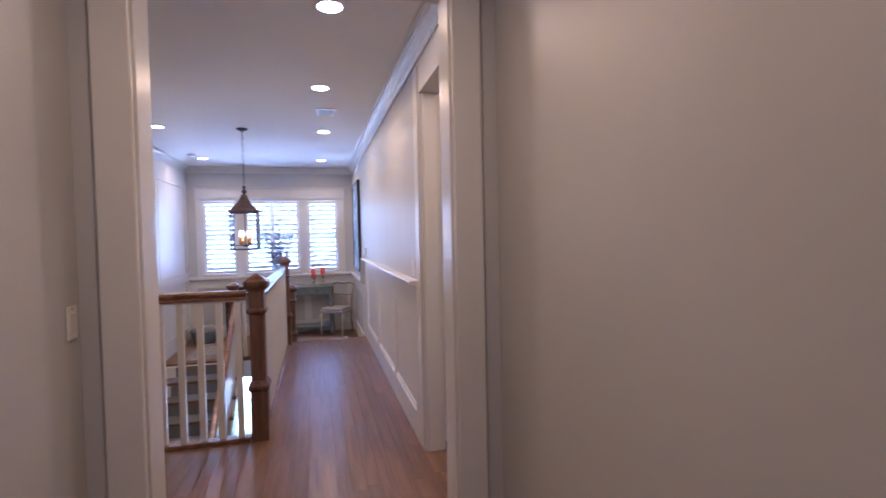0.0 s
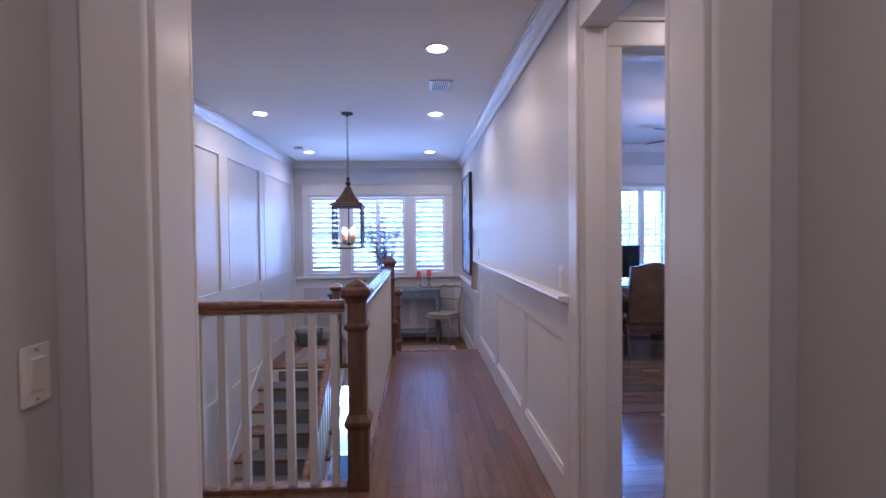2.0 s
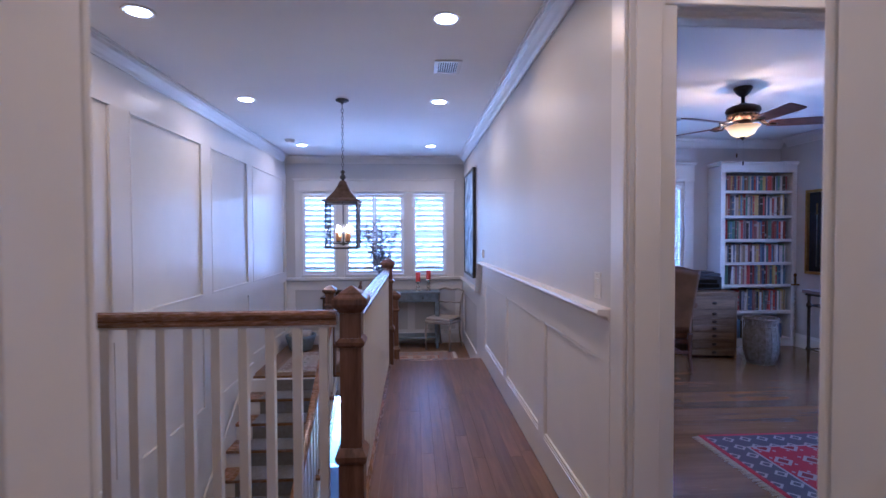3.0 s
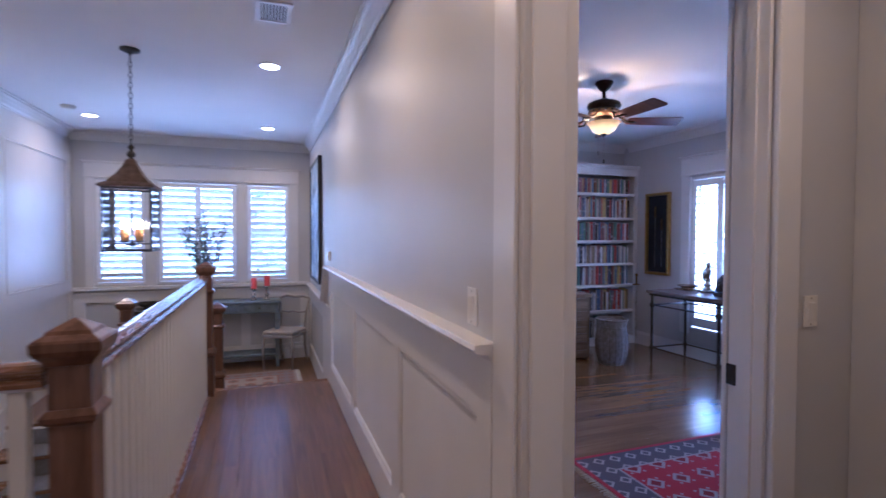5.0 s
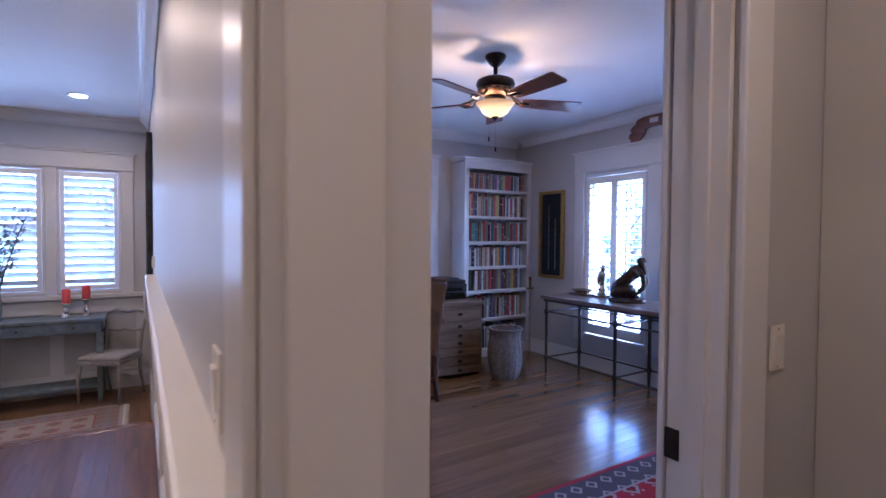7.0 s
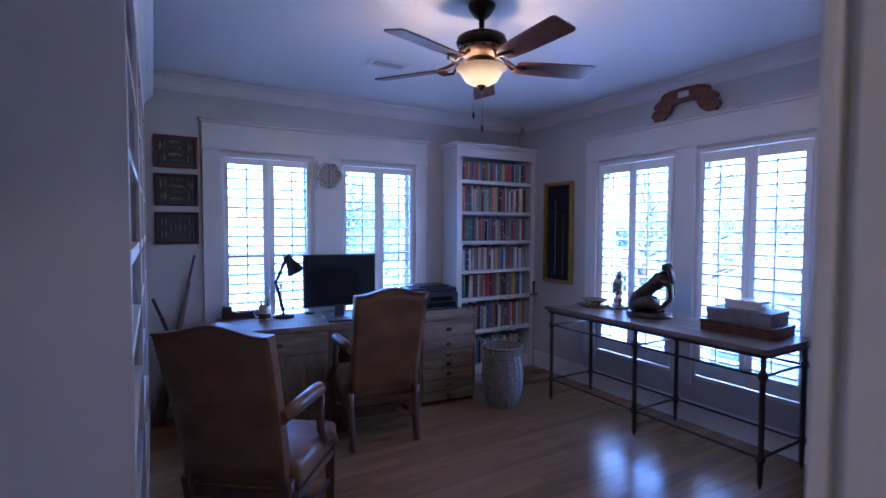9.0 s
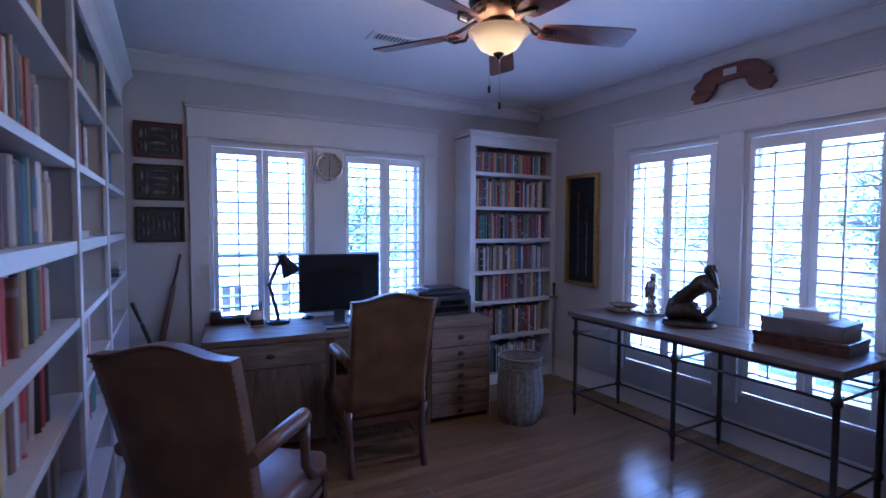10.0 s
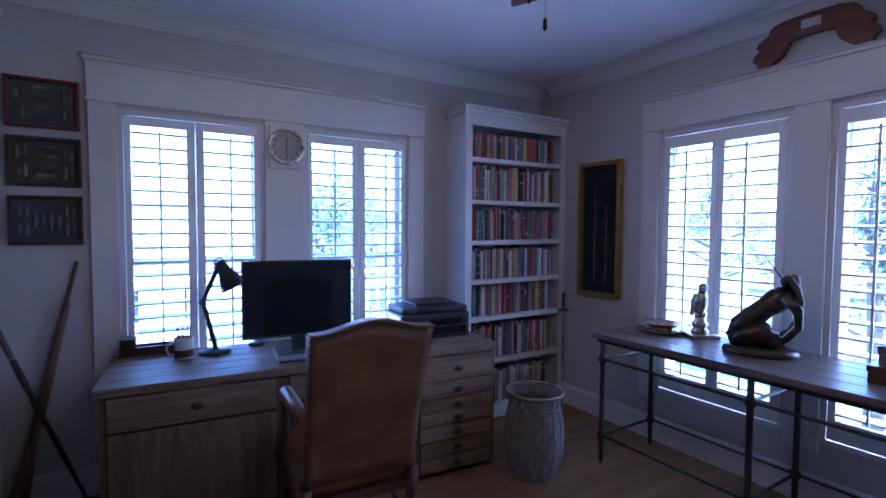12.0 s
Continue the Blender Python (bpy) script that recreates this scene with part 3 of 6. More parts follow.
def newel_post(at, label, height=1.22, foot=0.0):
    p = thing("newel_post", at, label, "newel post", "stair newel posts")
    k = height / 1.22
    bm = bmesh.new()
    square_lathe(bm, [(0.060, -foot), (0.060, 0.02), (0.060, 0.36 * k), (0.054, 0.365 * k)])
    part("plinth", bm, M_NEWEL, p)
    bm = bmesh.new()
    square_lathe(bm, [(0.064, 0.366 * k), (0.074, 0.382 * k), (0.075, 0.405 * k), (0.063, 0.425 * k), (0.053, 0.44 * k)])
    part("lower_collar", bm, M_NEWEL, p)
    bm = bmesh.new()
    square_lathe(bm, [(0.051, 0.441 * k), (0.051, 0.93 * k), (0.051, 1.09 * k)])
    part("shaft", bm, M_NEWEL, p)
    bm = bmesh.new()
    square_lathe(bm, [(0.053, 0.925 * k), (0.067, 0.938 * k), (0.069, 0.952 * k), (0.055, 0.97 * k)])
    part("upper_collar", bm, M_NEWEL, p)
    bm = bmesh.new()
    square_lathe(bm, [(0.053, 1.091 * k), (0.060, 1.105 * k), (0.076, 1.122 * k), (0.082, 1.135 * k), (0.083, 1.158 * k), (0.078, 1.165 * k), (0.058, 1.178 * k), (0.052, 1.188 * k), (0.003, 1.218 * k)])
    part("cap", bm, M_NEWEL, p)
    return p


newel_post((0.10, 5.13, 0), "dark brown wooden newel post with a pyramid cap", foot=0.0)
newel_post((0.11, 8.34, 0), "dark brown wooden newel post at the hall steps")
newel_post((-0.65, 8.96, LAND), "dark brown wooden newel post at the stair head", 1.13)
newel_post((0.16, 8.80, LAND), "dark brown wooden newel post below the hall steps", 1.07)

RAILPR = [(-0.034, 0), (0.034, 0), (0.036, 0.012), (0.026, 0.024), (0.034, 0.034), (0.036, 0.05), (0.026, 0.062), (0.008, 0.068), (-0.008, 0.068), (-0.026, 0.062), (-0.036, 0.05), (-0.034, 0.034), (-0.026, 0.024), (-0.036, 0.012)]


def baluster_mesh(h):
    return mesh_of("baluster", boxes((-0.021, 0.021, -0.021, 0.021, 0, h), bev=0.002), M_TRIM)


def balustrade(at, turn, length, count, label, top=1.10):
    """Along local x from 0 to length: moulded handrail, fillet, white square balusters, shoe."""
    b = thing("balustrade", at, label, "railing", "stair balustrades", turn=turn)
    bm = bmesh.new()
    prism(bm, [(u, top - 0.068 + v) for u, v in RAILPR], "x", 0, length)
    part("handrail", bm, M_RAIL, b, "polished oak handrail")
    part("fillet", boxes((0, length, -0.02, 0.02, top - 0.08, top - 0.069)), M_TRIM, b)
    part("shoe", boxes((0, length, -0.045, 0.045, 0.0, 0.028), bev=0.004), M_RAIL, b, "oak shoe rail")
    me = baluster_mesh(top - 0.081 - 0.029)
    for i in range(count):
        o = new("baluster", me)
        o.parent = b
        o.location = (length * (i + 0.5) / count, 0, 0.029)
    return b


balustrade((-1.62, 5.13, 0), 0, 1.65, 13, "oak handrail on white square balusters across the stairwell")
balustrade((0.10, 5.20, 0), 90, 3.07, 30, "oak handrail on closely set white balusters along the hall")
balustrade((-0.58, 8.96, LAND), 0, 0.66, 5, "short oak handrail with white balusters at the landing", 0.91)
sr = thing("stair_railing", (-0.62, 8.90, LAND), "raking oak handrail with white balusters down the stairs", "railing", "stair balustrades")
sl = RISE / RUN
bm = bmesh.new()
L = 2.9
rings = [[bm.verts.new((u, y, 0.77 + y * sl + v)) for u, v in RAILPR] for y in (-0.02, -L)]
for i in range(len(RAILPR)):
    bm.faces.new((rings[0][i], rings[0][(i + 1) % 14], rings[1][(i + 1) % 14], rings[1][i]))
bm.faces.new(rings[0])
bm.faces.new(list(reversed(rings[1])))
part("handrail", bm, M_RAIL, sr, "oak handrail")
for i in range(20):
    y = -0.09 - 0.14 * i
    z0 = -RISE * (math.floor(-y / RUN) + 1)
    part("baluster", boxes((-0.019, 0.019, y - 0.019, y + 0.019, z0, 0.768 + y * sl)), M_TRIM, sr)

# ---- hall: ceiling fittings ----
def downlight(x, y):
    d = thing("downlight", (x, y, CEIL), "recessed downlight with a white trim ring, lit", "downlight", "hall downlights")
    bm = bmesh.new()
    lathe(bm, [(0.064, -0.001), (0.064, -0.006), (0.085, -0.008), (0.092, -0.004), (0.092, -0.001)], 28)
    part("trim_ring", bm, M_TRIM, d, smooth=True)
    bm = bmesh.new()
    lathe(bm, [(0.063, -0.002), (0.063, -0.0075), (0.05, -0.0085), (0.001, -0.009)], 24)
    part("lens", bm, M_CANLIT, d, "glowing warm lens", True)


# the fitting at y 0.3 is invented to go with the added fill
for cx, cy in CANS + [(0.50, 0.3), (0.50, 2.4)]:
    downlight(cx, cy)


def ceiling_vent(at, w, d, turn=0, slats=7):
    v = thing("ceiling_vent", at, "white slatted metal air vent in the ceiling", "air vent", turn=turn)
    part("frame", boxes((-w / 2, w / 2, -d / 2, -d / 2 + 0.03, -0.012, -0.001), (-w / 2, w / 2, d / 2 - 0.03, d / 2, -0.012, -0.001),
                        (-w / 2, -w / 2 + 0.03, -d / 2 + 0.03, d / 2 - 0.03, -0.012, -0.001), (w / 2 - 0.03, w / 2, -d / 2 + 0.03, d / 2 - 0.03, -0.012, -0.001), bev=0.002), M_TRIM, v)
    # dark plate painted in for the shaded hollow; no duct is modelled
    part("backing", boxes((-w / 2 + 0.03, w / 2 - 0.03, -d / 2 + 0.03, d / 2 - 0.03, -0.003, -0.001)), M_IRON, v, "flat dark sheet behind the slats, standing in for the duct's shade")
    for i in range(slats):
        bm = boxes((-0.0045, 0.0045, -d / 2 + 0.032, d / 2 - 0.032, -0.001, 0.001))
        x = -w / 2 + 0.04 + (w - 0.08) * i / (slats - 1)
        bmesh.ops.transform(bm, matrix=pose(x, 0, -0.009, 0, 40, 0), verts=bm.verts)
        part("slat", bm, M_TRIM, v)


ceiling_vent((0.665, 6.47, CEIL), 0.20, 0.28, slats=8)
ceiling_vent((3.23, 8.0, CEIL), 0.30, 0.16, 0, 10)
sm = thing("smoke_detector", (-1.22, 9.35, CEIL), "small round white smoke detector on the ceiling", "smoke detector")
bm = bmesh.new()
lathe(bm, [(0.06, -0.001), (0.062, -0.012), (0.055, -0.03), (0.03, -0.036), (0.001, -0.037)])
part("cover", bm, M_SWITCH, sm, smooth=True)
bm = bmesh.new()
lathe(bm, [(0.064, -0.001), (0.068, -0.004), (0.064, -0.01)])
part("base_ring", bm, M_SWITCH, sm, smooth=True)


def switch(at, turn, gang=1, label="white rocker light switch on the wall"):
    """Plate in local xz, facing local -y."""
    s = thing("light_switch", at, label, "light switch", turn=turn)
    w = 0.072 + 0.046 * (gang - 1)
    part("plate", boxes((-w / 2, w / 2, -0.006, -0.001, -0.058, 0.058), bev=0.002), M_SWITCH, s)
    for g in range(gang):
        x = -w / 2 + 0.036 + 0.046 * g
        bm = boxes((-0.0165, 0.0165, -0.010, -0.003, -0.033, 0.033), bev=0.001)
        bmesh.ops.transform(bm, matrix=pose(x, 0, 0, 4, 0, 0), verts=bm.verts)
        part("rocker", bm, M_SWITCH, s)
        for z in (-0.048, 0.048):
            bm = bmesh.new()
            tube(bm, (x, -0.0075, z), (x, -0.005, z), 0.003, seg=8)
            part("screw", bm, M_NICKEL, s)


switch((2.512, 4.70, 1.18), 0)
switch((-0.2915, 3.263, 1.20), 90)
switch((1.2215, 4.86, 1.235), -90)
th = thing("wall_control", (1.2215, 8.42, 1.25), "small white control on the hall wall", "thermostat", turn=-90)
part("body", boxes((-0.03, 0.03, -0.022, -0.001, -0.045, 0.045), bev=0.004), M_SWITCH, th)
part("dial", boxes((-0.012, 0.012, -0.026, -0.022, -0.02, 0.01), bev=0.002), M_NICKEL, th)

# ---- hall: hanging lantern ----
M_BULB = glow("flame_bulb", (1.0, 0.72, 0.36), 6.0)
M_CANDLE = plain("amber_candle_sleeve", (0.62, 0.30, 0.07), 0.5, vary=0.1, scale=30)
LG = clear_glass("lantern_glass")
M_LANT = plain("weathered_bronze", (0.115, 0.080, 0.060), 0.5, 0.5, 0.35, 25, 0.2)
lan = thing("hanging_lantern", (-0.26, 7.42, 1.34), "dark iron lantern with four candle lights on a chain", "pendant light")
TOP = CEIL - 1.34
bm = bmesh.new()
lathe(bm, [(0.062, TOP - 0.001), (0.062, TOP - 0.012), (0.04, TOP - 0.022), (0.012, TOP - 0.03), (0.008, TOP - 0.045)])
part("canopy", bm, M_IRON, lan, smooth=True)
z = 0.735
k = 0
while z < TOP - 0.055:
    bm = bmesh.new()
    c, s = (1, 0) if k % 2 else (0, 1)
    sweep(bm, [(0.010 * math.sin(a) * c, 0.010 * math.sin(a) * s, z + 0.021 - 0.021 * math.cos(a)) for a in [2 * math.pi * j / 10 for j in range(11)]], 0.0028, 5)
    part("chain_link", bm, M_IRON, lan)
    z += 0.036
    k += 1
bm = bmesh.new()
lathe(bm, [(0.004, 0.745), (0.016, 0.735), (0.022, 0.72), (0.01, 0.705), (0.014, 0.70), (0.028, 0.68), (0.028, 0.665), (0.012, 0.65), (0.016, 0.64)], 16)
part("finial", bm, M_IRON, lan, smooth=True)
bm = bmesh.new()
square_lathe(bm, [(0.02, 0.642), (0.03, 0.63), (0.045, 0.59), (0.075, 0.535), (0.125, 0.475), (0.165, 0.452), (0.168, 0.44), (0.15, 0.437)])
part("roof", bm, M_LANT, lan, "brown weathered metal roof")
W = 0.142
for sx in (-1, 1):
    for sy in (-1, 1):
        part("corner_post", boxes((sx * W - 0.006, sx * W + 0.006, sy * W - 0.006, sy * W + 0.006, 0.012, 0.436)), M_IRON, lan)
for zz in (0.0, 0.424, 0.05):
    t = 0.012 if zz != 0.05 else 0.005
    part("ring", boxes((-W - 0.006, W + 0.006, -W - 0.006, -W + 0.006, zz, zz + t), (-W - 0.006, W + 0.006, W - 0.006, W + 0.006, zz, zz + t),
                       (-W - 0.006, -W + 0.006, -W + 0.006, W - 0.006, zz, zz + t), (W - 0.006, W + 0.006, -W + 0.006, W - 0.006, zz, zz + t)), M_IRON, lan)
for a in range(4):
    bm = boxes((-W + 0.007, W - 0.007, -W - 0.0012, -W + 0.0012, 0.013, 0.423))
    bmesh.ops.transform(bm, matrix=pose(0, 0, 0, 0, 0, 90 * a), verts=bm.verts)
    g = part("pane", bm, LG, lan, "clear glass")
    g.visible_shadow = False
bm = bmesh.new()
tube(bm, (0, 0, 0.05), (0, 0, 0.64), 0.006)
part("stem", bm, M_IRON, lan)
bm = bmesh.new()
lathe(bm, [(0.002, 0.03), (0.012, 0.035), (0.018, 0.05), (0.012, 0.065), (0.006, 0.07)], 12)
part("hub", bm, M_IRON, lan, smooth=True)
for a in range(4):
    ang = math.pi / 4 + a * math.pi / 2
    x, y = 0.062 * math.cos(ang), 0.062 * math.sin(ang)
    bm = bmesh.new()
    sweep(bm, [(0, 0, 0.055), (x * 0.5, y * 0.5, 0.042), (x, y, 0.055), (x, y, 0.068)], 0.004, 6)
    lathe(bm, [(0.006, 0.064), (0.02, 0.068), (0.022, 0.074)], 12, (x, y, 0))
    part("arm", bm, M_IRON, lan)
    bm = bmesh.new()
    lathe(bm, [(0.019, 0.074), (0.019, 0.152), (0.010, 0.157)], 14, (x, y, 0))
    cs = part("candle_sleeve", bm, M_CANDLE, lan, "amber candle sleeve", True)
    bm = bmesh.new()
    lathe(bm, [(0.006, 0.157), (0.013, 0.170), (0.014, 0.182), (0.008, 0.206), (0.001, 0.222)], 10, (x, y, 0))
    part("flame_bulb", bm, M_BULB, cs, "lit flame-shaped bulb", True)

# ---- landing furniture ----
M_BLUE = plain("grey_blue_paint", (0.165, 0.205, 0.245), 0.5, vary=0.25, scale=14, bump=0.1)
M_PALE = plain("pale_grey_wood", (0.29, 0.27, 0.25), 0.5, vary=0.2, scale=20, bump=0.1)
M_SEATC = plain("cream_cloth", (0.38, 0.35, 0.32), 0.9, vary=0.08, scale=40, bump=0.4, fine=250)
tb = thing("console_table", (0.32, 10.46, LAND), "grey-blue painted console table with two drawers against the wall", "table")
part("tabletop", boxes((-0.49, 0.49, -0.21, 0.19, 0.845, 0.875), bev=0.004), M_BLUE, tb)
part("apron", boxes((-0.455, 0.455, -0.18, 0.17, 0.72, 0.844), bev=0.003), M_BLUE, tb)
for x in (-0.22, 0.22):
    dr = part("drawer", boxes((x - 0.19, x + 0.19, -0.192, -0.181, 0.735, 0.832), bev=0.003), M_BLUE, tb)
    bm = bmesh.new()
    tube(bm, (x, -0.193, 0.785), (x, -0.215, 0.785), 0.008, 0.012, 12)
    part("knob", bm, M_IRON, dr, "dark knob")
for x in (-0.44, 0.44):
    for y in (-0.165, 0.155):
        bm = bmesh.new()
        square_lathe(bm, [(0.020, 0), (0.022, 0.1), (0.029, 0.52), (0.030, 0.72)], (x, y, 0))
        part("leg", bm, M_BLUE, tb)
part("lower_shelf", boxes((-0.455, 0.455, -0.175, 0.165, 0.145, 0.175), bev=0.003), M_BLUE, tb)

ch = thing("side_chair", (0.86, 10.26, LAND), "pale painted wooden chair with an upholstered seat", "chair", turn=150)
bm = boxes((-0.215, 0.215, -0.2, 0.22, 0.41, 0.455), bev=0.012)
part("seat_frame", bm, M_PALE, ch)
part("seat", boxes((-0.205, 0.205, -0.185, 0.21, 0.456, 0.50), bev=0.018), M_SEATC, ch, "cream cloth seat")
for sx in (-1, 1):
    bm = bmesh.new()
    sweep(bm, [(sx * 0.195, 0.19, 0.42), (sx * 0.205, 0.205, 0.25), (sx * 0.20, 0.20, 0.0)], [0.022, 0.018, 0.012], 8)
    part("front_leg", bm, M_PALE, ch)
    bm = bmesh.new()
    sweep(bm, [(sx * 0.18, -0.27, 0.0), (sx * 0.18, -0.2, 0.25), (sx * 0.185, -0.185, 0.45), (sx * 0.19, -0.22, 0.68), (sx * 0.215, -0.275, 0.88)], [0.013, 0.017, 0.019, 0.017, 0.014], 8)
    part("back_post", bm, M_PALE, ch)
bm = bmesh.new()
sweep(bm, [(-0.22, -0.275, 0.875), (-0.12, -0.283, 0.905), (0, -0.285, 0.89), (0.12, -0.283, 0.905), (0.22, -0.275, 0.875)], [0.012, 0.018, 0.016, 0.018, 0.012], 8)
part("crest_rail", bm, M_PALE, ch)
bm = bmesh.new()
sweep(bm, [(-0.19, -0.23, 0.70), (-0.08, -0.24, 0.685), (0, -0.24, 0.70), (0.08, -0.24, 0.685), (0.19, -0.23, 0.70)], 0.011, 8)
part("back_rail", bm, M_PALE, ch)

M_RED = plain("coral_wax", (0.62, 0.075, 0.06), 0.45, vary=0.08, scale=20)
M_SILVER = plain("mercury_glass", (0.62, 0.60, 0.56), 0.18, 0.9, 0.25, 60)
for x, y, h in ((0.47, 10.42, 0.15), (0.635, 10.47, 0.18)):
    c = thing("candlestick", (x, y, LAND + 0.876), "coral pillar candle on a silvery glass holder", "candle", "pillar candles")
    bm = bmesh.new()
    lathe(bm, [(0.045, 0), (0.047, 0.01), (0.025, 0.025), (0.014, 0.04), (0.030, 0.06), (0.032, 0.07), (0.014, 0.09), (0.018, h - 0.03), (0.042, h - 0.012), (0.045, h)], 20)
    part("holder", bm, M_SILVER, c, "silvery glass holder", True)
    bm = bmesh.new()
    lathe(bm, [(0.036, h + 0.001), (0.037, h + 0.01), (0.037, h + 0.135), (0.032, h + 0.142), (0.004, h + 0.138)], 20)
    part("candle", bm, M_RED, c, "coral wax pillar", True)
    bm = bmesh.new()
    tube(bm, (0, 0, h + 0.139), (0.001, 0, h + 0.15), 0.0015, seg=5)
    part("wick", bm, M_IRON, c)

M_STEM = plain("branch_bark", (0.09, 0.075, 0.06), 0.8, vary=0.3, scale=40)
M_LEAF = plain("dried_blossom", (0.19, 0.195, 0.18), 0.7, vary=0.3, scale=60)
vs = thing("vase_of_branches", (-0.09, 10.44, LAND + 0.876), "tall clear glass vase with dried blossom branches", "vase")
bm = bmesh.new()
lathe(bm, [(0.045, 0.0), (0.05, 0.01), (0.058, 0.12), (0.05, 0.24), (0.042, 0.30), (0.05, 0.335)], 20)
part("vase", bm, plain("blue_grey_glass", (0.30, 0.34, 0.38), 0.08, vary=0.1, coat=0.6), vs, "blue-grey glass vase", True)
rnd = random.Random(5)
bmL = bmesh.new()
for i in range(26):
    bmS = bmesh.new()
    a = rnd.uniform(0, 2 * math.pi)
    sp = rnd.uniform(0.20, 0.52)
    hh = rnd.uniform(0.72, 1.08)
    p = [Vector((0.02 * math.cos(a), 0.02 * math.sin(a), 0.05))]
    for k in range(1, 7):
        f = k / 6
        p.append(Vector((math.cos(a) * sp * f ** 1.4 + rnd.uniform(-.012, .012), 0.6 * math.sin(a) * sp * f ** 1.4 + rnd.uniform(-.012, .012), 0.05 + hh * f)))
    sweep(bmS, p, [0.005, 0.0045, 0.004, 0.0034, 0.003, 0.0025, 0.0016], 5)
    for k in range(3, 7):
        for j in range(3):
            q = p[k].lerp(p[k - 1], rnd.random())
            e = q + Vector((rnd.uniform(-.09, .09), rnd.uniform(-.06, .06), rnd.uniform(0.0, .08)))
            sweep(bmS, [q, (q + e) / 2 + Vector((0, 0, .008)), e], 0.0012, 4)
            for _ in range(4):
                c = q.lerp(e, rnd.uniform(0.3, 1.1))
                d = Vector((rnd.uniform(-1, 1), rnd.uniform(-1, 1), rnd.uniform(-1, 1))).normalized() * rnd.uniform(0.020, 0.042)
                n = d.orthogonal().normalized() * 0.011
                bmL.faces.new([bmL.verts.new(c), bmL.verts.new(c + d / 2 + n), bmL.verts.new(c + d), bmL.verts.new(c + d / 2 - n)])
    part("branch", bmS, M_STEM, vs, "thin dry branch")
part("blossom", bmL, M_LEAF, vs, "small pale leaves and blossom")

# low table with curios, and a floor basket beside it
M_DARKW = wood("dark_stained_wood", (0.018, 0.011, 0.008), (0.06, 0.035, 0.022), 0.4, (4, 30, 30), rand=0.05)
st = thing("side_table", (-0.66, 10.46, LAND), "dark wooden side table under the landing window", "table")
part("tabletop", boxes((-0.36, 0.36, -0.19, 0.19, 0.78, 0.81), bev=0.004), M_DARKW, st)
part("apron", boxes((-0.33, 0.33, -0.16, 0.16, 0.71, 0.779)), M_DARKW, st)
for x in (-0.31, 0.31):
    for y in (-0.145, 0.145):
        bm = bmesh.new()
        square_lathe(bm, [(0.014, 0), (0.022, 0.71)], (x, y, 0))
        part("leg", bm, M_DARKW, st)
bm = bmesh.new()
lathe(bm, [(0.05, 0), (0.055, 0.01), (0.03, 0.02), (0.09, 0.05), (0.115, 0.085), (0.11, 0.085), (0.08, 0.05), (0.01, 0.03)], 24)
solid("bowl", bm, M_IRON, "dark metal bowl on the side table", "bowl", at=(-0.78, 10.45, LAND + 0.811), smooth=True)
bm = bmesh.new()
lathe(bm, [(0.035, 0), (0.035, 0.015), (0.016, 0.03), (0.03, 0.08), (0.034, 0.13), (0.018, 0.17), (0.022, 0.20), (0.012, 0.225), (0.002, 0.23)], 14)
bmesh.ops.transform(bm, matrix=Matrix.Shear("XY", 4, (0.12, 0.0)), verts=bm.verts)
solid("figurine", bm, M_NEWEL, "small carved brown wooden figurine on the side table", "figurine", at=(-0.45, 10.44, LAND + 0.811), smooth=True)
bk = thing("floor_basket", (-1.33, 10.33, LAND), "low grey-blue basket with folded cloth on the landing floor", "basket")
bm = bmesh.new()
lathe(bm, [(0.15, 0), (0.17, 0.02), (0.225, 0.20), (0.23, 0.24), (0.215, 0.24), (0.2, 0.2), (0.12, 0.15)], 24)
part("basket", bm, M_BLUE, bk, smooth=True)
bm = boxes((-0.16, 0.16, -0.12, 0.12, 0.20, 0.29), bev=0.035)
part("cloth", bm, M_SEATC, bk, "folded pale cloth", True)

pt = thing("painting", (1.221, 9.68, 0.90), "large canvas with blue and dark tones in a slim black frame", "painting", turn=-90)
part("frame", boxes((-0.55, 0.55, -0.045, -0.001, 0, 0.03), (-0.55, 0.55, -0.045, -0.001, 1.43, 1.46), (-0.55, -0.52, -0.045, -0.001, 0.03, 1.43), (0.52, 0.55, -0.045, -0.001, 0.03, 1.43), bev=0.003), M_IRON, pt)
mp, nt, b = nodes_of("abstract_paint")
ns = add(nt, "ShaderNodeTexNoise", Scale=2.2, Detail=5.0, Distortion=1.5)
nt.links.new(mapped(nt, (1, 1, 1)), ns.inputs["Vector"])
nt.links.new(ramp(nt, ns.outputs[0], [(0.35, (0.02, 0.025, 0.04)), (0.5, (0.16, 0.24, 0.36)), (0.62, (0.55, 0.58, 0.6))]), b.inputs["Base Color"])
part("canvas", boxes((-0.52, 0.52, -0.032, -0.003, 0.03, 1.43)), mp, pt, "painted canvas")


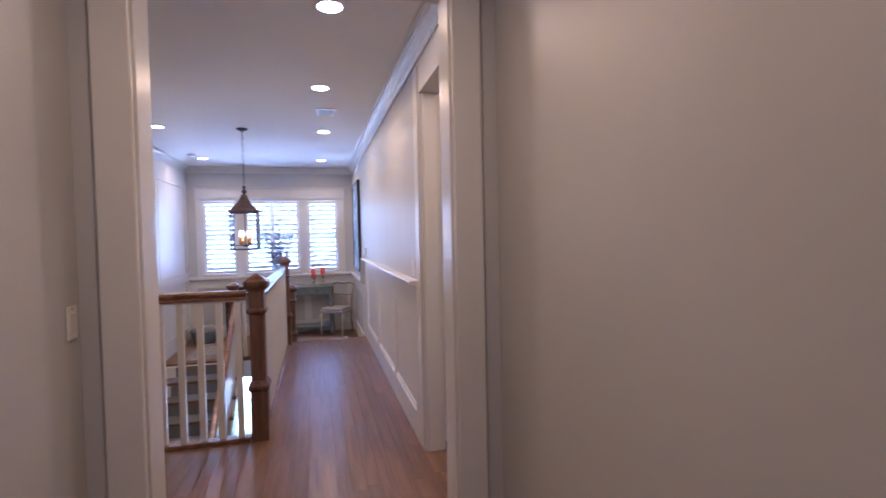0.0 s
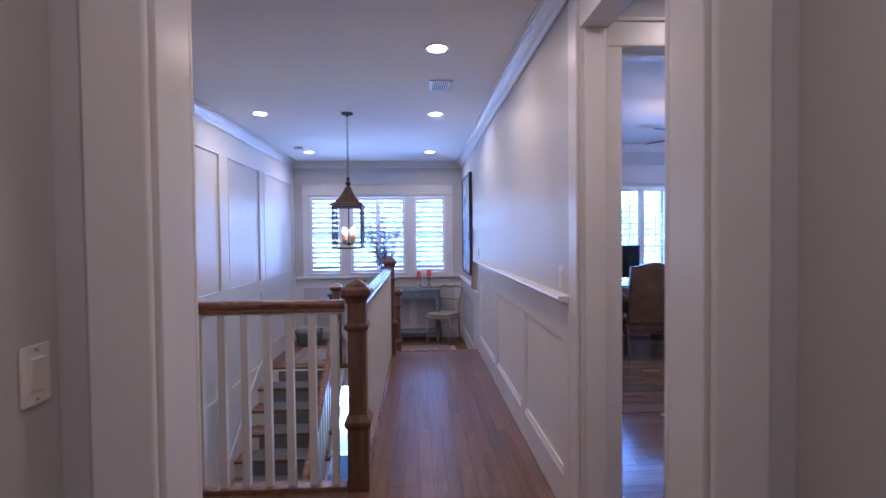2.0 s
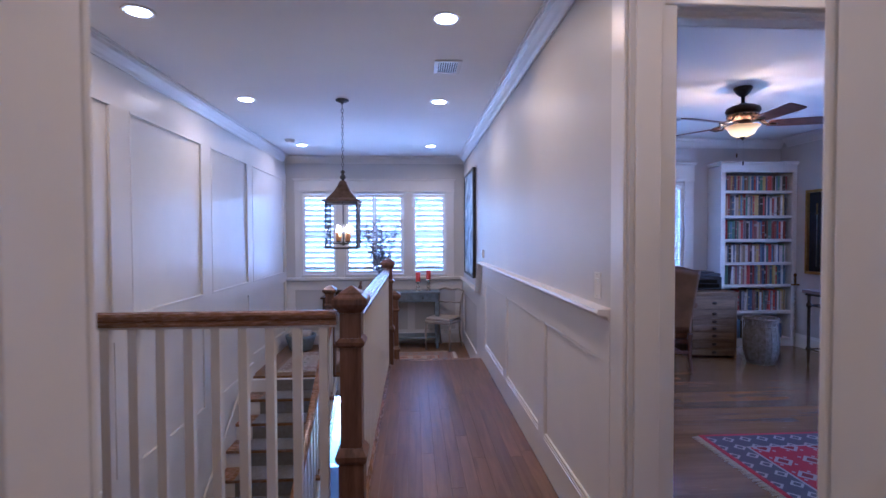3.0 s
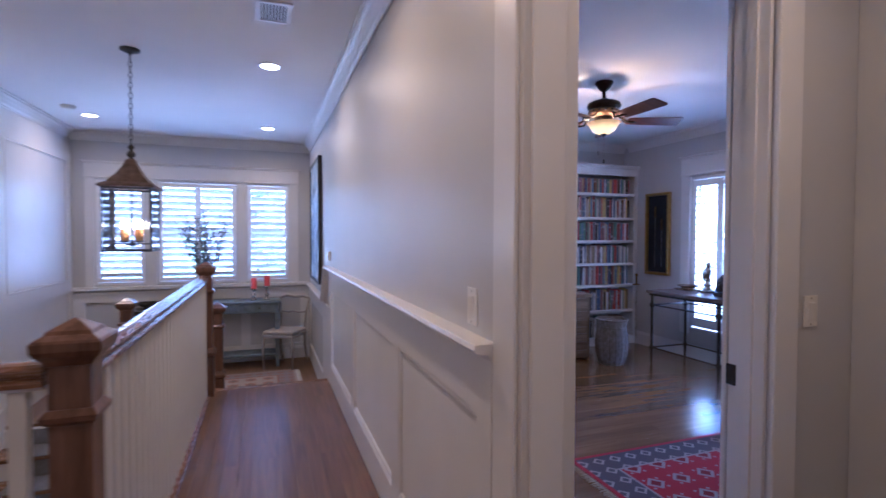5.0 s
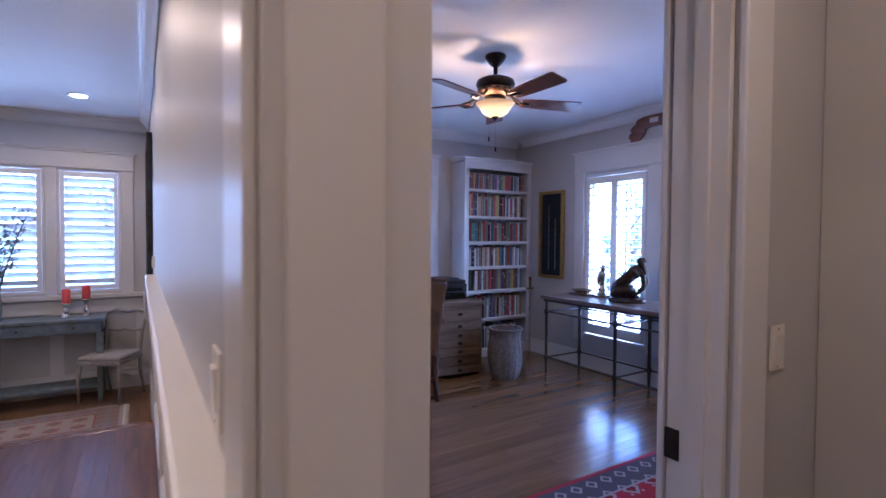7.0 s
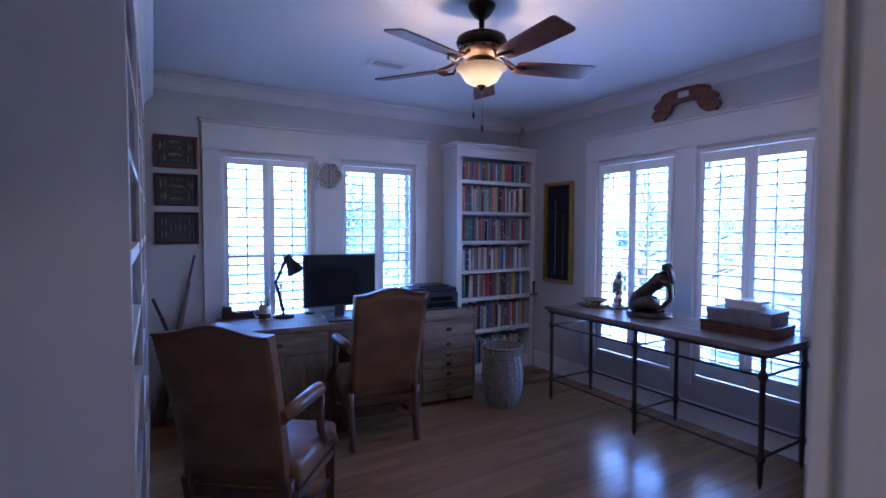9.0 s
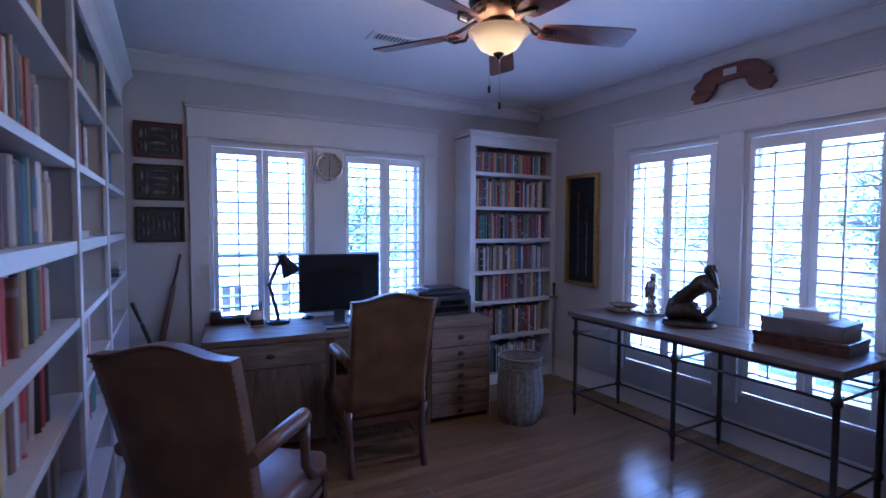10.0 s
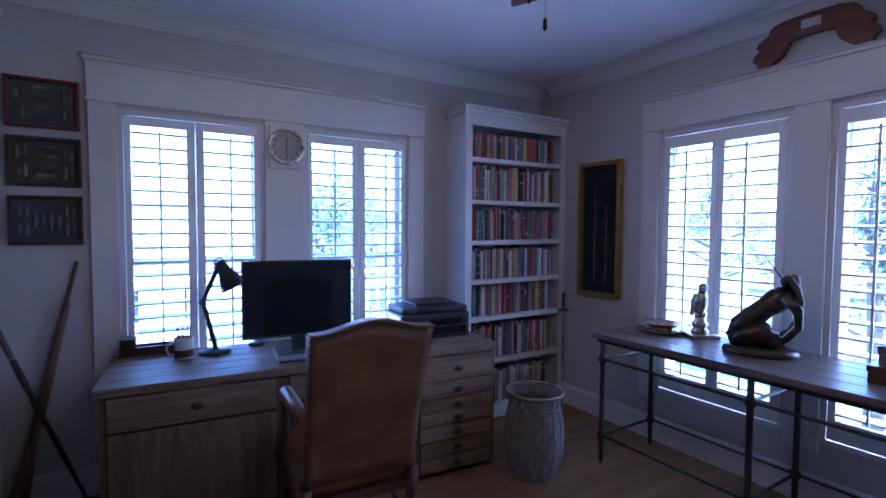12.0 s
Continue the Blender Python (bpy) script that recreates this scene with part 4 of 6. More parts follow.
# ---- rugs ----
def rug_material(name, field, border, accent, sx, sy):
    """Field of small medallions inside a patterned border; sx, sy are half sizes."""
    m, nt, b = nodes_of(name)
    tc = nt.nodes.new("ShaderNodeTexCoord")
    sep = nt.nodes.new("ShaderNodeSeparateXYZ")
    nt.links.new(tc.outputs["Object"], sep.inputs[0])

    def math_(op, a, bb=None):
        n = nt.nodes.new("ShaderNodeMath")
        n.operation = op
        for i, q in enumerate((a, bb)):
            if q is None:
                continue
            if isinstance(q, (int, float)):
                n.inputs[i].default_value = q
            else:
                nt.links.new(q, n.inputs[i])
        return n.outputs[0]

    ax, ay = math_("ABSOLUTE", sep.outputs[0]), math_("ABSOLUTE", sep.outputs[1])
    edge = math_("MINIMUM", math_("SUBTRACT", sx, ax), math_("SUBTRACT", sy, ay))

    def cells(fx, fy):
        u = math_("SUBTRACT", math_("FRACT", math_("MULTIPLY", sep.outputs[0], fx)), 0.5)
        v = math_("SUBTRACT", math_("FRACT", math_("MULTIPLY", sep.outputs[1], fy)), 0.5)
        d = math_("ADD", math_("ABSOLUTE", u), math_("ABSOLUTE", v))
        return d

    def mix(fac, c1, c2):
        n = nt.nodes.new("ShaderNodeMix")
        n.data_type = "RGBA"
        for i, q in ((0, fac), (6, c1), (7, c2)):
            if isinstance(q, tuple):
                n.inputs[i].default_value = (*q, 1)
            else:
                nt.links.new(q, n.inputs[i])
        return n.outputs[2]

    d1 = cells(5.2, 5.2)
    d2 = cells(10.4, 10.4)
    f = mix(math_("LESS_THAN", d1, 0.34), field, accent)
    f = mix(math_("LESS_THAN", d1, 0.2), f, tuple(c * 0.55 for c in field))
    f = mix(math_("LESS_THAN", d2, 0.13), f, accent)
    g = mix(math_("LESS_THAN", cells(8, 8), 0.36), border, accent)
    g = mix(math_("LESS_THAN", cells(8, 8), 0.2), g, border)
    col = mix(math_("GREATER_THAN", edge, 0.22), g, f)
    col = mix(math_("LESS_THAN", math_("ABSOLUTE", math_("SUBTRACT", edge, 0.22)), 0.008), col, accent)
    col = mix(math_("LESS_THAN", edge, 0.03), col, field)
    nz = add(nt, "ShaderNodeTexNoise", Scale=90.0, Detail=3.0)
    nt.links.new(tc.outputs["Object"], nz.inputs["Vector"])
    hs = nt.nodes.new("ShaderNodeHueSaturation")
    mr = nt.nodes.new("ShaderNodeMapRange")
    mr.inputs["To Min"].default_value = 0.75
    mr.inputs["To Max"].default_value = 1.2
    nt.links.new(nz.outputs[0], mr.inputs[0])
    nt.links.new(mr.outputs[0], hs.inputs["Value"])
    nt.links.new(col, hs.inputs["Color"])
    nt.links.new(hs.outputs[0], b.inputs["Base Color"])
    b.inputs["Roughness"].default_value = 0.95
    bp = add(nt, "ShaderNodeBump", Strength=0.4, Distance=0.003)
    nt.links.new(nz.outputs[0], bp.inputs["Height"])
    nt.links.new(bp.outputs[0], b.inputs["Normal"])
    return m


M_FRINGE = plain("cotton_fringe", (0.62, 0.58, 0.52), 0.95, vary=0.1, scale=60)


def rug(at, sx, sy, mat, label, fringe_x=True):
    r = thing("rug", at, label, "rug")
    part("weave", boxes((-sx, sx, -sy, sy, 0.001, 0.011), bev=0.003), mat, r)
    for s in (-1, 1):
        bm = bmesh.new()
        n = int((sy if fringe_x else sx) * 2 / 0.012)
        rr = random.Random(3)
        for i in range(n):
            u = -(sy if fringe_x else sx) + 0.012 * (i + 0.5)
            d = rr.uniform(0.04, 0.06)
            q = rr.uniform(-0.006, 0.006)
            o = sx if fringe_x else sy
            a, c = (s * o, u, 0.005), (s * (o + d), u + q, 0.003)
            if not fringe_x:
                a, c = (a[1], a[0], a[2]), (c[1], c[0], c[2])
            tube(bm, a, c, 0.0035, 0.002, 4)
        part("fringe", bm, M_FRINGE, r, "white cotton fringe")
    return r


rug((3.43, 5.60, 0), 0.98, 0.53, rug_material("red_rug", (0.36, 0.018, 0.035), (0.10, 0.09, 0.11), (0.42, 0.36, 0.35), 0.98, 0.53), "red patterned wool rug with a grey border and white fringe")
rug((0.35, 9.60, LAND), 0.62, 0.42, rug_material("landing_rug", (0.40, 0.33, 0.27), (0.27, 0.23, 0.22), (0.30, 0.12, 0.08), 0.62, 0.42), "faded red and beige rug on the landing")
rug((-1.0, 9.62, LAND), 0.36, 0.5, rug_material("landing_mat", (0.34, 0.30, 0.27), (0.26, 0.2, 0.19), (0.42, 0.38, 0.34), 0.36, 0.5), "pale woven mat at the stair head", False)
# ---- study: ceiling fan ----
M_BLADE = wood("mahogany_blade", (0.055, 0.017, 0.010), (0.17, 0.058, 0.032), 0.35, (4, 40, 40), rand=0.06, coat=0.3)
M_BOWL = glow("alabaster_bowl", (1.0, 0.50, 0.115), 0.1)
nt = M_BOWL.node_tree
tc = nt.nodes.new("ShaderNodeTexCoord")
sep = nt.nodes.new("ShaderNodeSeparateXYZ")
nt.links.new(tc.outputs["Object"], sep.inputs[0])
mr = nt.nodes.new("ShaderNodeMapRange")
for k, v in (("From Min", -0.345), ("From Max", -0.40), ("To Min", 0.022), ("To Max", 0.095)):
    mr.inputs[k].default_value = v
nt.links.new(sep.outputs[2], mr.inputs[0])
nt.links.new(mr.outputs[0], nt.nodes["Principled BSDF"].inputs["Emission Strength"])
fan = thing("ceiling_fan", (3.27, 6.866, CEIL), "five-bladed ceiling fan with reddish wood blades and a lit glass bowl", "ceiling fan")
bm = bmesh.new()
lathe(bm, [(0.072, -0.001), (0.075, -0.012), (0.066, -0.03), (0.05, -0.055), (0.03, -0.075), (0.016, -0.082), (0.014, -0.15)], 24)
part("canopy", bm, M_BRONZE, fan, smooth=True)
bm = bmesh.new()
lathe(bm, [(0.014, -0.135), (0.03, -0.14), (0.05, -0.155), (0.10, -0.165), (0.13, -0.18), (0.138, -0.205), (0.13, -0.225), (0.105, -0.235)], 32)
part("motor_housing", bm, M_BRONZE, fan, smooth=True)
bm = bmesh.new()
lathe(bm, [(0.105, -0.236), (0.125, -0.24), (0.118, -0.262), (0.09, -0.285), (0.07, -0.29)], 32)
vb = part("vented_band", bm, plain("gilt_bronze", (0.16, 0.095, 0.045), 0.35, 0.7, 0.3, 40), fan, "pierced bronze band", True)
for i in range(15):
    a = 2 * math.pi * i / 15
    bm = boxes((0.112, 0.126, -0.011, 0.011, -0.258, -0.244), bev=0.003)
    bmesh.ops.transform(bm, matrix=pose(0, 0, 0, 0, 0, math.degrees(a)), verts=bm.verts)
    part("rib", bm, M_BRONZE, vb)
bm = bmesh.new()
lathe(bm, [(0.065, -0.291), (0.075, -0.30), (0.075, -0.335), (0.06, -0.345)], 24)
part("switch_housing", bm, M_BRONZE, fan, smooth=True)
FAN0 = 37.0
for i in range(5):
    ang = 90 - (FAN0 + 72 * i)
    m = pose(0, 0, 0, 0, 0, ang)
    bm = bmesh.new()
    out = []
    for x, h in ((0.195, 0.043), (0.225, 0.053), (0.34, 0.063), (0.50, 0.068), (0.62, 0.070), (0.636, 0.065), (0.642, 0.054)):
        out.append((x, h))
    outline = [(x, h) for x, h in out] + [(x, -h) for x, h in reversed(out)]
    prism(bm, outline, "z", -0.004, 0.004)
    bmesh.ops.transform(bm, matrix=m @ pose(0, 0, -0.322, -13, 0, 0), verts=bm.verts)
    bl = part("blade", bm, M_BLADE, fan, "reddish wood blade")
    bm = bmesh.new()
    sweep(bm, [(0.10, 0, -0.268), (0.14, 0.012, -0.29), (0.18, 0.035, -0.318), (0.235, 0.03, -0.326), (0.262, 0, -0.328), (0.235, -0.03, -0.336), (0.18, -0.035, -0.334), (0.14, -0.012, -0.295)], 0.009, 6)
    box(bm, 0.2, 0.27, -0.012, 0.012, -0.333, -0.3295)
    bmesh.ops.transform(bm, matrix=m, verts=bm.verts)
    part("blade_bracket", bm, M_BRONZE, bl, "ornate bronze bracket")
bm = bmesh.new()
lathe(bm, [(0.138, -0.338), (0.136, -0.344), (0.120, -0.356), (0.106, -0.378), (0.088, -0.405), (0.055, -0.425), (0.012, -0.432)], 36)
bw = part("light_bowl", bm, M_BOWL, fan, "glowing alabaster glass bowl", True)
bw.visible_shadow = False
bm = bmesh.new()
lathe(bm, [(0.02, -0.427), (0.026, -0.434), (0.018, -0.444), (0.008, -0.453), (0.002, -0.46)], 14)
part("bowl_finial", bm, M_BRONZE, fan, smooth=True)
for x, y, l in ((0.028, 0.03, 0.635), (-0.02, 0.045, 0.565)):
    bm = bmesh.new()
    tube(bm, (x, y, -0.33), (x, y, -l), 0.0012, seg=5)
    pc = part("pull_chain", bm, M_NICKEL, fan)
    bm = bmesh.new()
    lathe(bm, [(0.002, -l + 0.002), (0.006, -l - 0.005), (0.006, -l - 0.03), (0.002, -l - 0.036)], 8, (x, y, 0))
    part("pull", bm, M_BRONZE, pc, smooth=True)

# ---- study: bookcases ----
def book_material(source="ShaderNodeObjectInfo", out="Random"):
    m, nt, b = nodes_of("book_cloth")
    oi = nt.nodes.new(source)
    r = nt.nodes.new("ShaderNodeValToRGB")
    r.color_ramp.interpolation = "CONSTANT"
    pal = [(0.05, 0.05, 0.06), (0.46, 0.45, 0.42), (0.36, 0.06, 0.06), (0.07, 0.11, 0.20), (0.56, 0.56, 0.55), (0.16, 0.09, 0.06), (0.10, 0.20, 0.16), (0.24, 0.20, 0.13),
           (0.20, 0.045, 0.05), (0.14, 0.15, 0.17), (0.42, 0.33, 0.12), (0.10, 0.18, 0.28), (0.40, 0.33, 0.26), (0.03, 0.03, 0.035), (0.20, 0.10, 0.10), (0.54, 0.56, 0.60)]
    el = r.color_ramp.elements
    while len(el) < len(pal):
        el.new(0.5)
    for i, (e, c) in enumerate(zip(el, pal)):
        e.position = i / len(pal)
        e.color = (*[min(0.8, 1.35 * q) for q in c], 1)
    nt.links.new(oi.outputs[out], r.inputs[0])
    tc = nt.nodes.new("ShaderNodeTexCoord")
    sep = nt.nodes.new("ShaderNodeSeparateXYZ")
    nt.links.new(tc.outputs["Object"], sep.inputs[0])
    cmb = nt.nodes.new("ShaderNodeCombineXYZ")
    sc = nt.nodes.new("ShaderNodeMath")
    sc.operation = "MULTIPLY"
    sc.inputs[1].default_value = 91.0
    nt.links.new(oi.outputs[out], sc.inputs[0])
    nt.links.new(sep.outputs[2], cmb.inputs[2])
    nt.links.new(sc.outputs[0], cmb.inputs[0])
    nz = add(nt, "ShaderNodeTexNoise", Scale=4.5, Detail=2.0)
    nt.links.new(cmb.outputs[0], nz.inputs["Vector"])
    st = ramp(nt, nz.outputs[0], [(0.62, (0, 0, 0)), (0.63, (0.8, 0.8, 0.8))])
    mix = nt.nodes.new("ShaderNodeMix")
    mix.data_type = "RGBA"
    nt.links.new(st, mix.inputs[0])
    nt.links.new(r.outputs[0], mix.inputs[6])
    mix.inputs[7].default_value = (0.44, 0.42, 0.39, 1)
    nt.links.new(mix.outputs[2], b.inputs["Base Color"])
    b.inputs["Roughness"].default_value = 0.38
    return m


M_BOOK = book_material()
M_PAGE = plain("book_pages", (0.55, 0.50, 0.42), 0.9, vary=0.08, scale=80)


def book_base():
    """Unit book: x thickness, y depth from the spine at 0, z height."""
    bm = bmesh.new()
    n = 5
    sp = [(-0.5 + i / (n - 1), 0.05 - 0.05 * math.sin(math.pi * i / (n - 1))) for i in range(n)]
    prism(bm, [(0.5, 1.0), (0.42, 1.0), (0.42, 0.06), (-0.42, 0.06), (-0.42, 1.0), (-0.5, 1.0)] + sp, "z", 0.0, 1.0)
    nf = len(bm.faces)
    box(bm, -0.415, 0.415, 0.065, 0.97, 0.02, 0.97)
    bm.faces.ensure_lookup_table()
    for i, f in enumerate(bm.faces):
        f.material_index = 0 if i < nf else 1
    me = mesh_of("book", bm, M_BOOK)
    me.materials.append(M_PAGE)
    return me


BOOK = book_base()
rb = random.Random(11)
REST = []


def book(m, label, group):
    if group == "rest":
        REST.append(m)
        return None
    o = new("book", BOOK)
    o.matrix_basis = m
    return tagged(o, label, "book", group)


def shelf_of_books(origin, turn, length, clear, fill, group, label, lean=0.06, tall=(0.17, 0.25)):
    """Books stand from left to right along local x, spines towards local -y."""
    base_m = pose(*origin, 0, 0, turn)
    x = 0.008
    while x < length * fill - 0.04:
        t = rb.uniform(0.012, 0.032)
        h = min(clear - 0.008, rb.uniform(*tall))
        d = rb.uniform(0.13, 0.19)
        y = rb.uniform(0.0, 0.025)
        tilt = rb.uniform(2, 7) if rb.random() < lean else 0.0
        extra = h * math.sin(radians(tilt))
        book(base_m @ pose(x + t / 2, y, 0.0015, 0, tilt, 0) @ Matrix.Diagonal((t, d, h, 1)) if tilt == 0 else
             base_m @ pose(x + t * 0.5, y, 0.0015 + 0.5 * t * math.sin(radians(tilt)), 0, tilt, 0) @ Matrix.Diagonal((t, d, h, 1)), label, group)
        x += t / max(0.9, math.cos(radians(tilt))) + extra + rb.uniform(0.0005, 0.003)


NB = thing("bookcase", (4.885, 8.875, 0), "tall white built-in bookcase full of books in the corner", "bookcase")
W2, ZT = 0.51, 2.41
for sx in (-1, 1):
    part("side_panel", boxes((sx * W2 - (0.03 if sx > 0 else -0.0), sx * W2 + (0.03 if sx < 0 else 0.0), 0.0, 0.272, 0.0, ZT - 0.06), bev=0.002), M_CASE, NB)
    part("face_stile", boxes((sx * W2 - (0.056 if sx > 0 else 0.004), sx * W2 + (0.056 if sx < 0 else 0.004), -0.02, -0.0005, 0.0, 2.27), bev=0.002), M_CASE, NB)
part("back_panel", boxes((-W2 + 0.031, W2 - 0.031, 0.258, 0.272, 0.0, 2.29)), M_CASE, NB)
part("frieze", boxes((-W2 - 0.004, W2 + 0.004, -0.021, -0.0005, 2.271, 2.37), bev=0.002), M_CASE, NB)
part("cornice", boxes((-W2 - 0.03, W2 + 0.01, -0.05, 0.27, 2.386, 2.41), (-W2 - 0.015, W2 + 0.008, -0.034, 0.27, 2.362, 2.385), bev=0.004), M_CASE, NB)
part("plinth", boxes((-W2 + 0.001, W2 - 0.001, -0.018, 0.012, 0.0, 0.10), bev=0.002), M_CASE, NB)
SH = [0.10, 0.465, 0.81, 1.10, 1.405, 1.712, 2.035, 2.27]
for i, z in enumerate(SH[:-1]):
    part("shelf", boxes((-W2 + 0.0305, W2 - 0.0305, -0.012, 0.257, z - 0.034, z), bev=0.003), M_CASE, NB)
    shelf_of_books((4.885 - W2 + 0.06, 8.90, z), 0, 2 * W2 - 0.12, SH[i + 1] - z - 0.034, 1.0 if i else 0.93, "books in the corner bookcase", "hardback book standing in the white corner bookcase", 0.04,
                   (0.225, 0.285) if i not in (3, 4) else (0.21, 0.255))

WB = thing("bookcase", (1.36, 7.61, 0), "wide white built-in bookcase with half-empty shelves", "bookcase")
Y0, YP, Y1 = -1.52, [-0.46, 0.44], 1.52
part("end_panel", boxes((0.0, 0.318, Y0, Y0 + 0.03, 0, 2.44), bev=0.002), M_CASE, WB)
part("end_panel", boxes((0.0, 0.318, Y1 - 0.03, Y1, 0, 2.44), bev=0.002), M_CASE, WB)
part("back_panel", boxes((0.0, 0.012, Y0 + 0.031, Y1 - 0.031, 0, 2.44)), M_CASE, WB)
for y in YP:
    part("divider", boxes((0.013, 0.300, y - 0.012, y + 0.012, 0, 2.40), bev=0.001), M_CASE, WB)
    part("face_stile", boxes((0.301, 0.32, y - 0.026, y + 0.026, 0, 2.34), bev=0.002), M_CASE, WB)
part("frieze", boxes((0.301, 0.321, Y0 + 0.031, Y1 - 0.031, 2.341, 2.46), bev=0.002), M_CASE, WB)
bm = bmesh.new()
prism(bm, [(0.0, 2.461), (0.32, 2.461), (0.325, 2.49), (0.345, 2.52), (0.375, 2.55), (0.385, 2.56), (0.385, 2.575), (0.0, 2.575)], "y", Y0, Y1)
part("cornice", bm, M_CASE, WB, "moulded cornice")
part("plinth", boxes((0.30, 0.317, Y0 + 0.031, Y1 - 0.031, 0, 0.09)), M_CASE, WB)
WS = [0.10, 0.38, 0.66, 0.94, 1.205, 1.475, 1.755, 2.06]
bays = [(Y0 + 0.03, YP[0] - 0.012), (YP[0] + 0.012, YP[1] - 0.012), (YP[1] + 0.012, Y1 - 0.03)]
FILL = [[0.9, 0.85, 0.9, 0.8, 0.85, 0.9, 0.8, 0.9], [0.8, 0.6, 0.8, 0.75, 0.25, 0.0, 0.9, 0.9], [0.7, 0.7, 0.5, 0.3, 0.0, 0.6, 0.8, 0.75]]
for bi, (a, b) in enumerate(bays):
    for i, z in enumerate(WS):
        part("shelf", boxes((0.013, 0.314, a + 0.0005, b - 0.0005, z - (0.045 if i == 5 else 0.03), z), bev=0.002), M_CASE, WB)
        top = (WS[i + 1] if i < 7 else 2.37) - z - 0.03
        if FILL[bi][i]:
            shelf_of_books((1.36 + 0.272, 7.61 + a, z), 90, b - a, top, FILL[bi][i], "books on the wide bookcase" if bi and 3 < i < 7 else "rest", "book standing on a half-empty white shelf", 0.08, (0.18, 0.245))
for k, (t, d) in enumerate(((0.028, 0.20), (0.022, 0.19), (0.03, 0.18))):
    book(pose(1.44, 8.62 + 0.02 * k, WS[4] + 0.002 + [0, 0.029, 0.052][k] + t / 2, 0, 90, 0) @ Matrix.Diagonal((t, d, 0.23, 1)), "book lying flat in a small pile on a white shelf", "stacked books")
book(pose(1.45, 7.4, WS[5] + 0.016, 0, 90, 0) @ Matrix.Diagonal((0.028, 0.26, 0.2, 1)), "book lying flat alone on a white shelf", "stacked books")
bm = bmesh.new()
lathe(bm, [(0.03, 0), (0.035, 0.01), (0.02, 0.02), (0.05, 0.06), (0.045, 0.10), (0.03, 0.115), (0.001, 0.118)], 16)
solid("ornament", bm, M_IRON, "small round dark ornament on a bookcase shelf", "ornament", at=(1.60, 8.45, WS[3] + 0.001), smooth=True)

src = [v.co.copy() for v in BOOK.vertices]
verts, faces, slots = [], [], []
for m in REST:
    k = len(verts)
    verts += [tuple(m @ v) for v in src]
    for p in BOOK.polygons:
        faces.append(tuple(k + i for i in p.vertices))
        slots.append(p.material_index)
me = bpy.data.meshes.new("books")
me.from_pydata(verts, [], faces)
me.materials.append(book_material("ShaderNodeNewGeometry", "Random Per Island"))
me.materials.append(M_PAGE)
for p, k in zip(me.polygons, slots):
    p.material_index = k
tagged(new("books", me), "rows of assorted books on the wide white bookcase", "books", kind="stuff")

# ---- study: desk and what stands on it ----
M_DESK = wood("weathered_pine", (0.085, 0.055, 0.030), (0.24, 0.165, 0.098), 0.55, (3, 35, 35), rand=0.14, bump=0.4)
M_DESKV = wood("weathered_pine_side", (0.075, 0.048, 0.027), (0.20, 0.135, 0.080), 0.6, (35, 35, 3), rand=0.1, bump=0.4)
DT = -5.1
desk = thing("desk", (2.13, 8.455, 0), "large weathered pine desk with drawers under the windows", "desk", turn=DT)
for i in range(5):
    y0 = -0.015 + i * 0.132
    part("top_plank", boxes((-0.02, 2.10, y0, y0 + 0.130, 0.742, 0.782), bev=0.004), M_DESK, desk)


def drawer(x0, x1, z0, z1, pulls):
    d = part("drawer", boxes((x0 + 0.004, x1 - 0.004, -0.012, 0.006, z0 + 0.003, z1 - 0.003), bev=0.003), M_DESK, desk)
    for px in pulls:
        bm = bmesh.new()
        lathe(bm, [(0.008, 0), (0.009, 0.008), (0.018, 0.014), (0.019, 0.02), (0.010, 0.026), (0.001, 0.027)], 12)
        bmesh.ops.transform(bm, matrix=pose(px, -0.012, (z0 + z1) / 2, 90, 0, 0) @ Matrix.Diagonal((1.5, 0.9, 1, 1)), verts=bm.verts)
        part("pull", bm, M_IRON, d, "dark iron pull", True)


for x0, x1 in ((0.0, 0.79), (1.53, 2.08)):
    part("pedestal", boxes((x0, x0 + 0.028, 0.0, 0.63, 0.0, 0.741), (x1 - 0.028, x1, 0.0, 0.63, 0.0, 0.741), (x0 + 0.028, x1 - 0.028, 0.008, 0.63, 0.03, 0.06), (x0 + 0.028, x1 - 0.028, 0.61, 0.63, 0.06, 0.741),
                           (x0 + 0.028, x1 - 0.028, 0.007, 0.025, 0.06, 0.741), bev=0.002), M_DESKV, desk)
part("apron", boxes((0.791, 1.529, 0.01, 0.03, 0.60, 0.741)), M_DESK, desk)
part("modesty_panel", boxes((0.791, 1.529, 0.60, 0.62, 0.30, 0.741)), M_DESK, desk)
drawer(0.03, 0.76, 0.575, 0.735, [0.395])
drawer(0.82, 1.50, 0.61, 0.735, [1.0, 1.32])
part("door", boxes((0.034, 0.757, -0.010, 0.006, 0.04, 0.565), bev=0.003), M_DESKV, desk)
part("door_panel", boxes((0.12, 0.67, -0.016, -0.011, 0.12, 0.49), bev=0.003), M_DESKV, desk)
zt = [0.735, 0.585, 0.48, 0.40, 0.32, 0.225, 0.125, 0.035]
for a, b in zip(zt[1:], zt):
    drawer(1.558, 2.052, a, b, [1.805])


def on_desk(lx, ly):
    v = pose(2.13, 8.455, 0, 0, 0, DT) @ Vector((lx, ly, 0))
    return (v.x, v.y, 0.783)


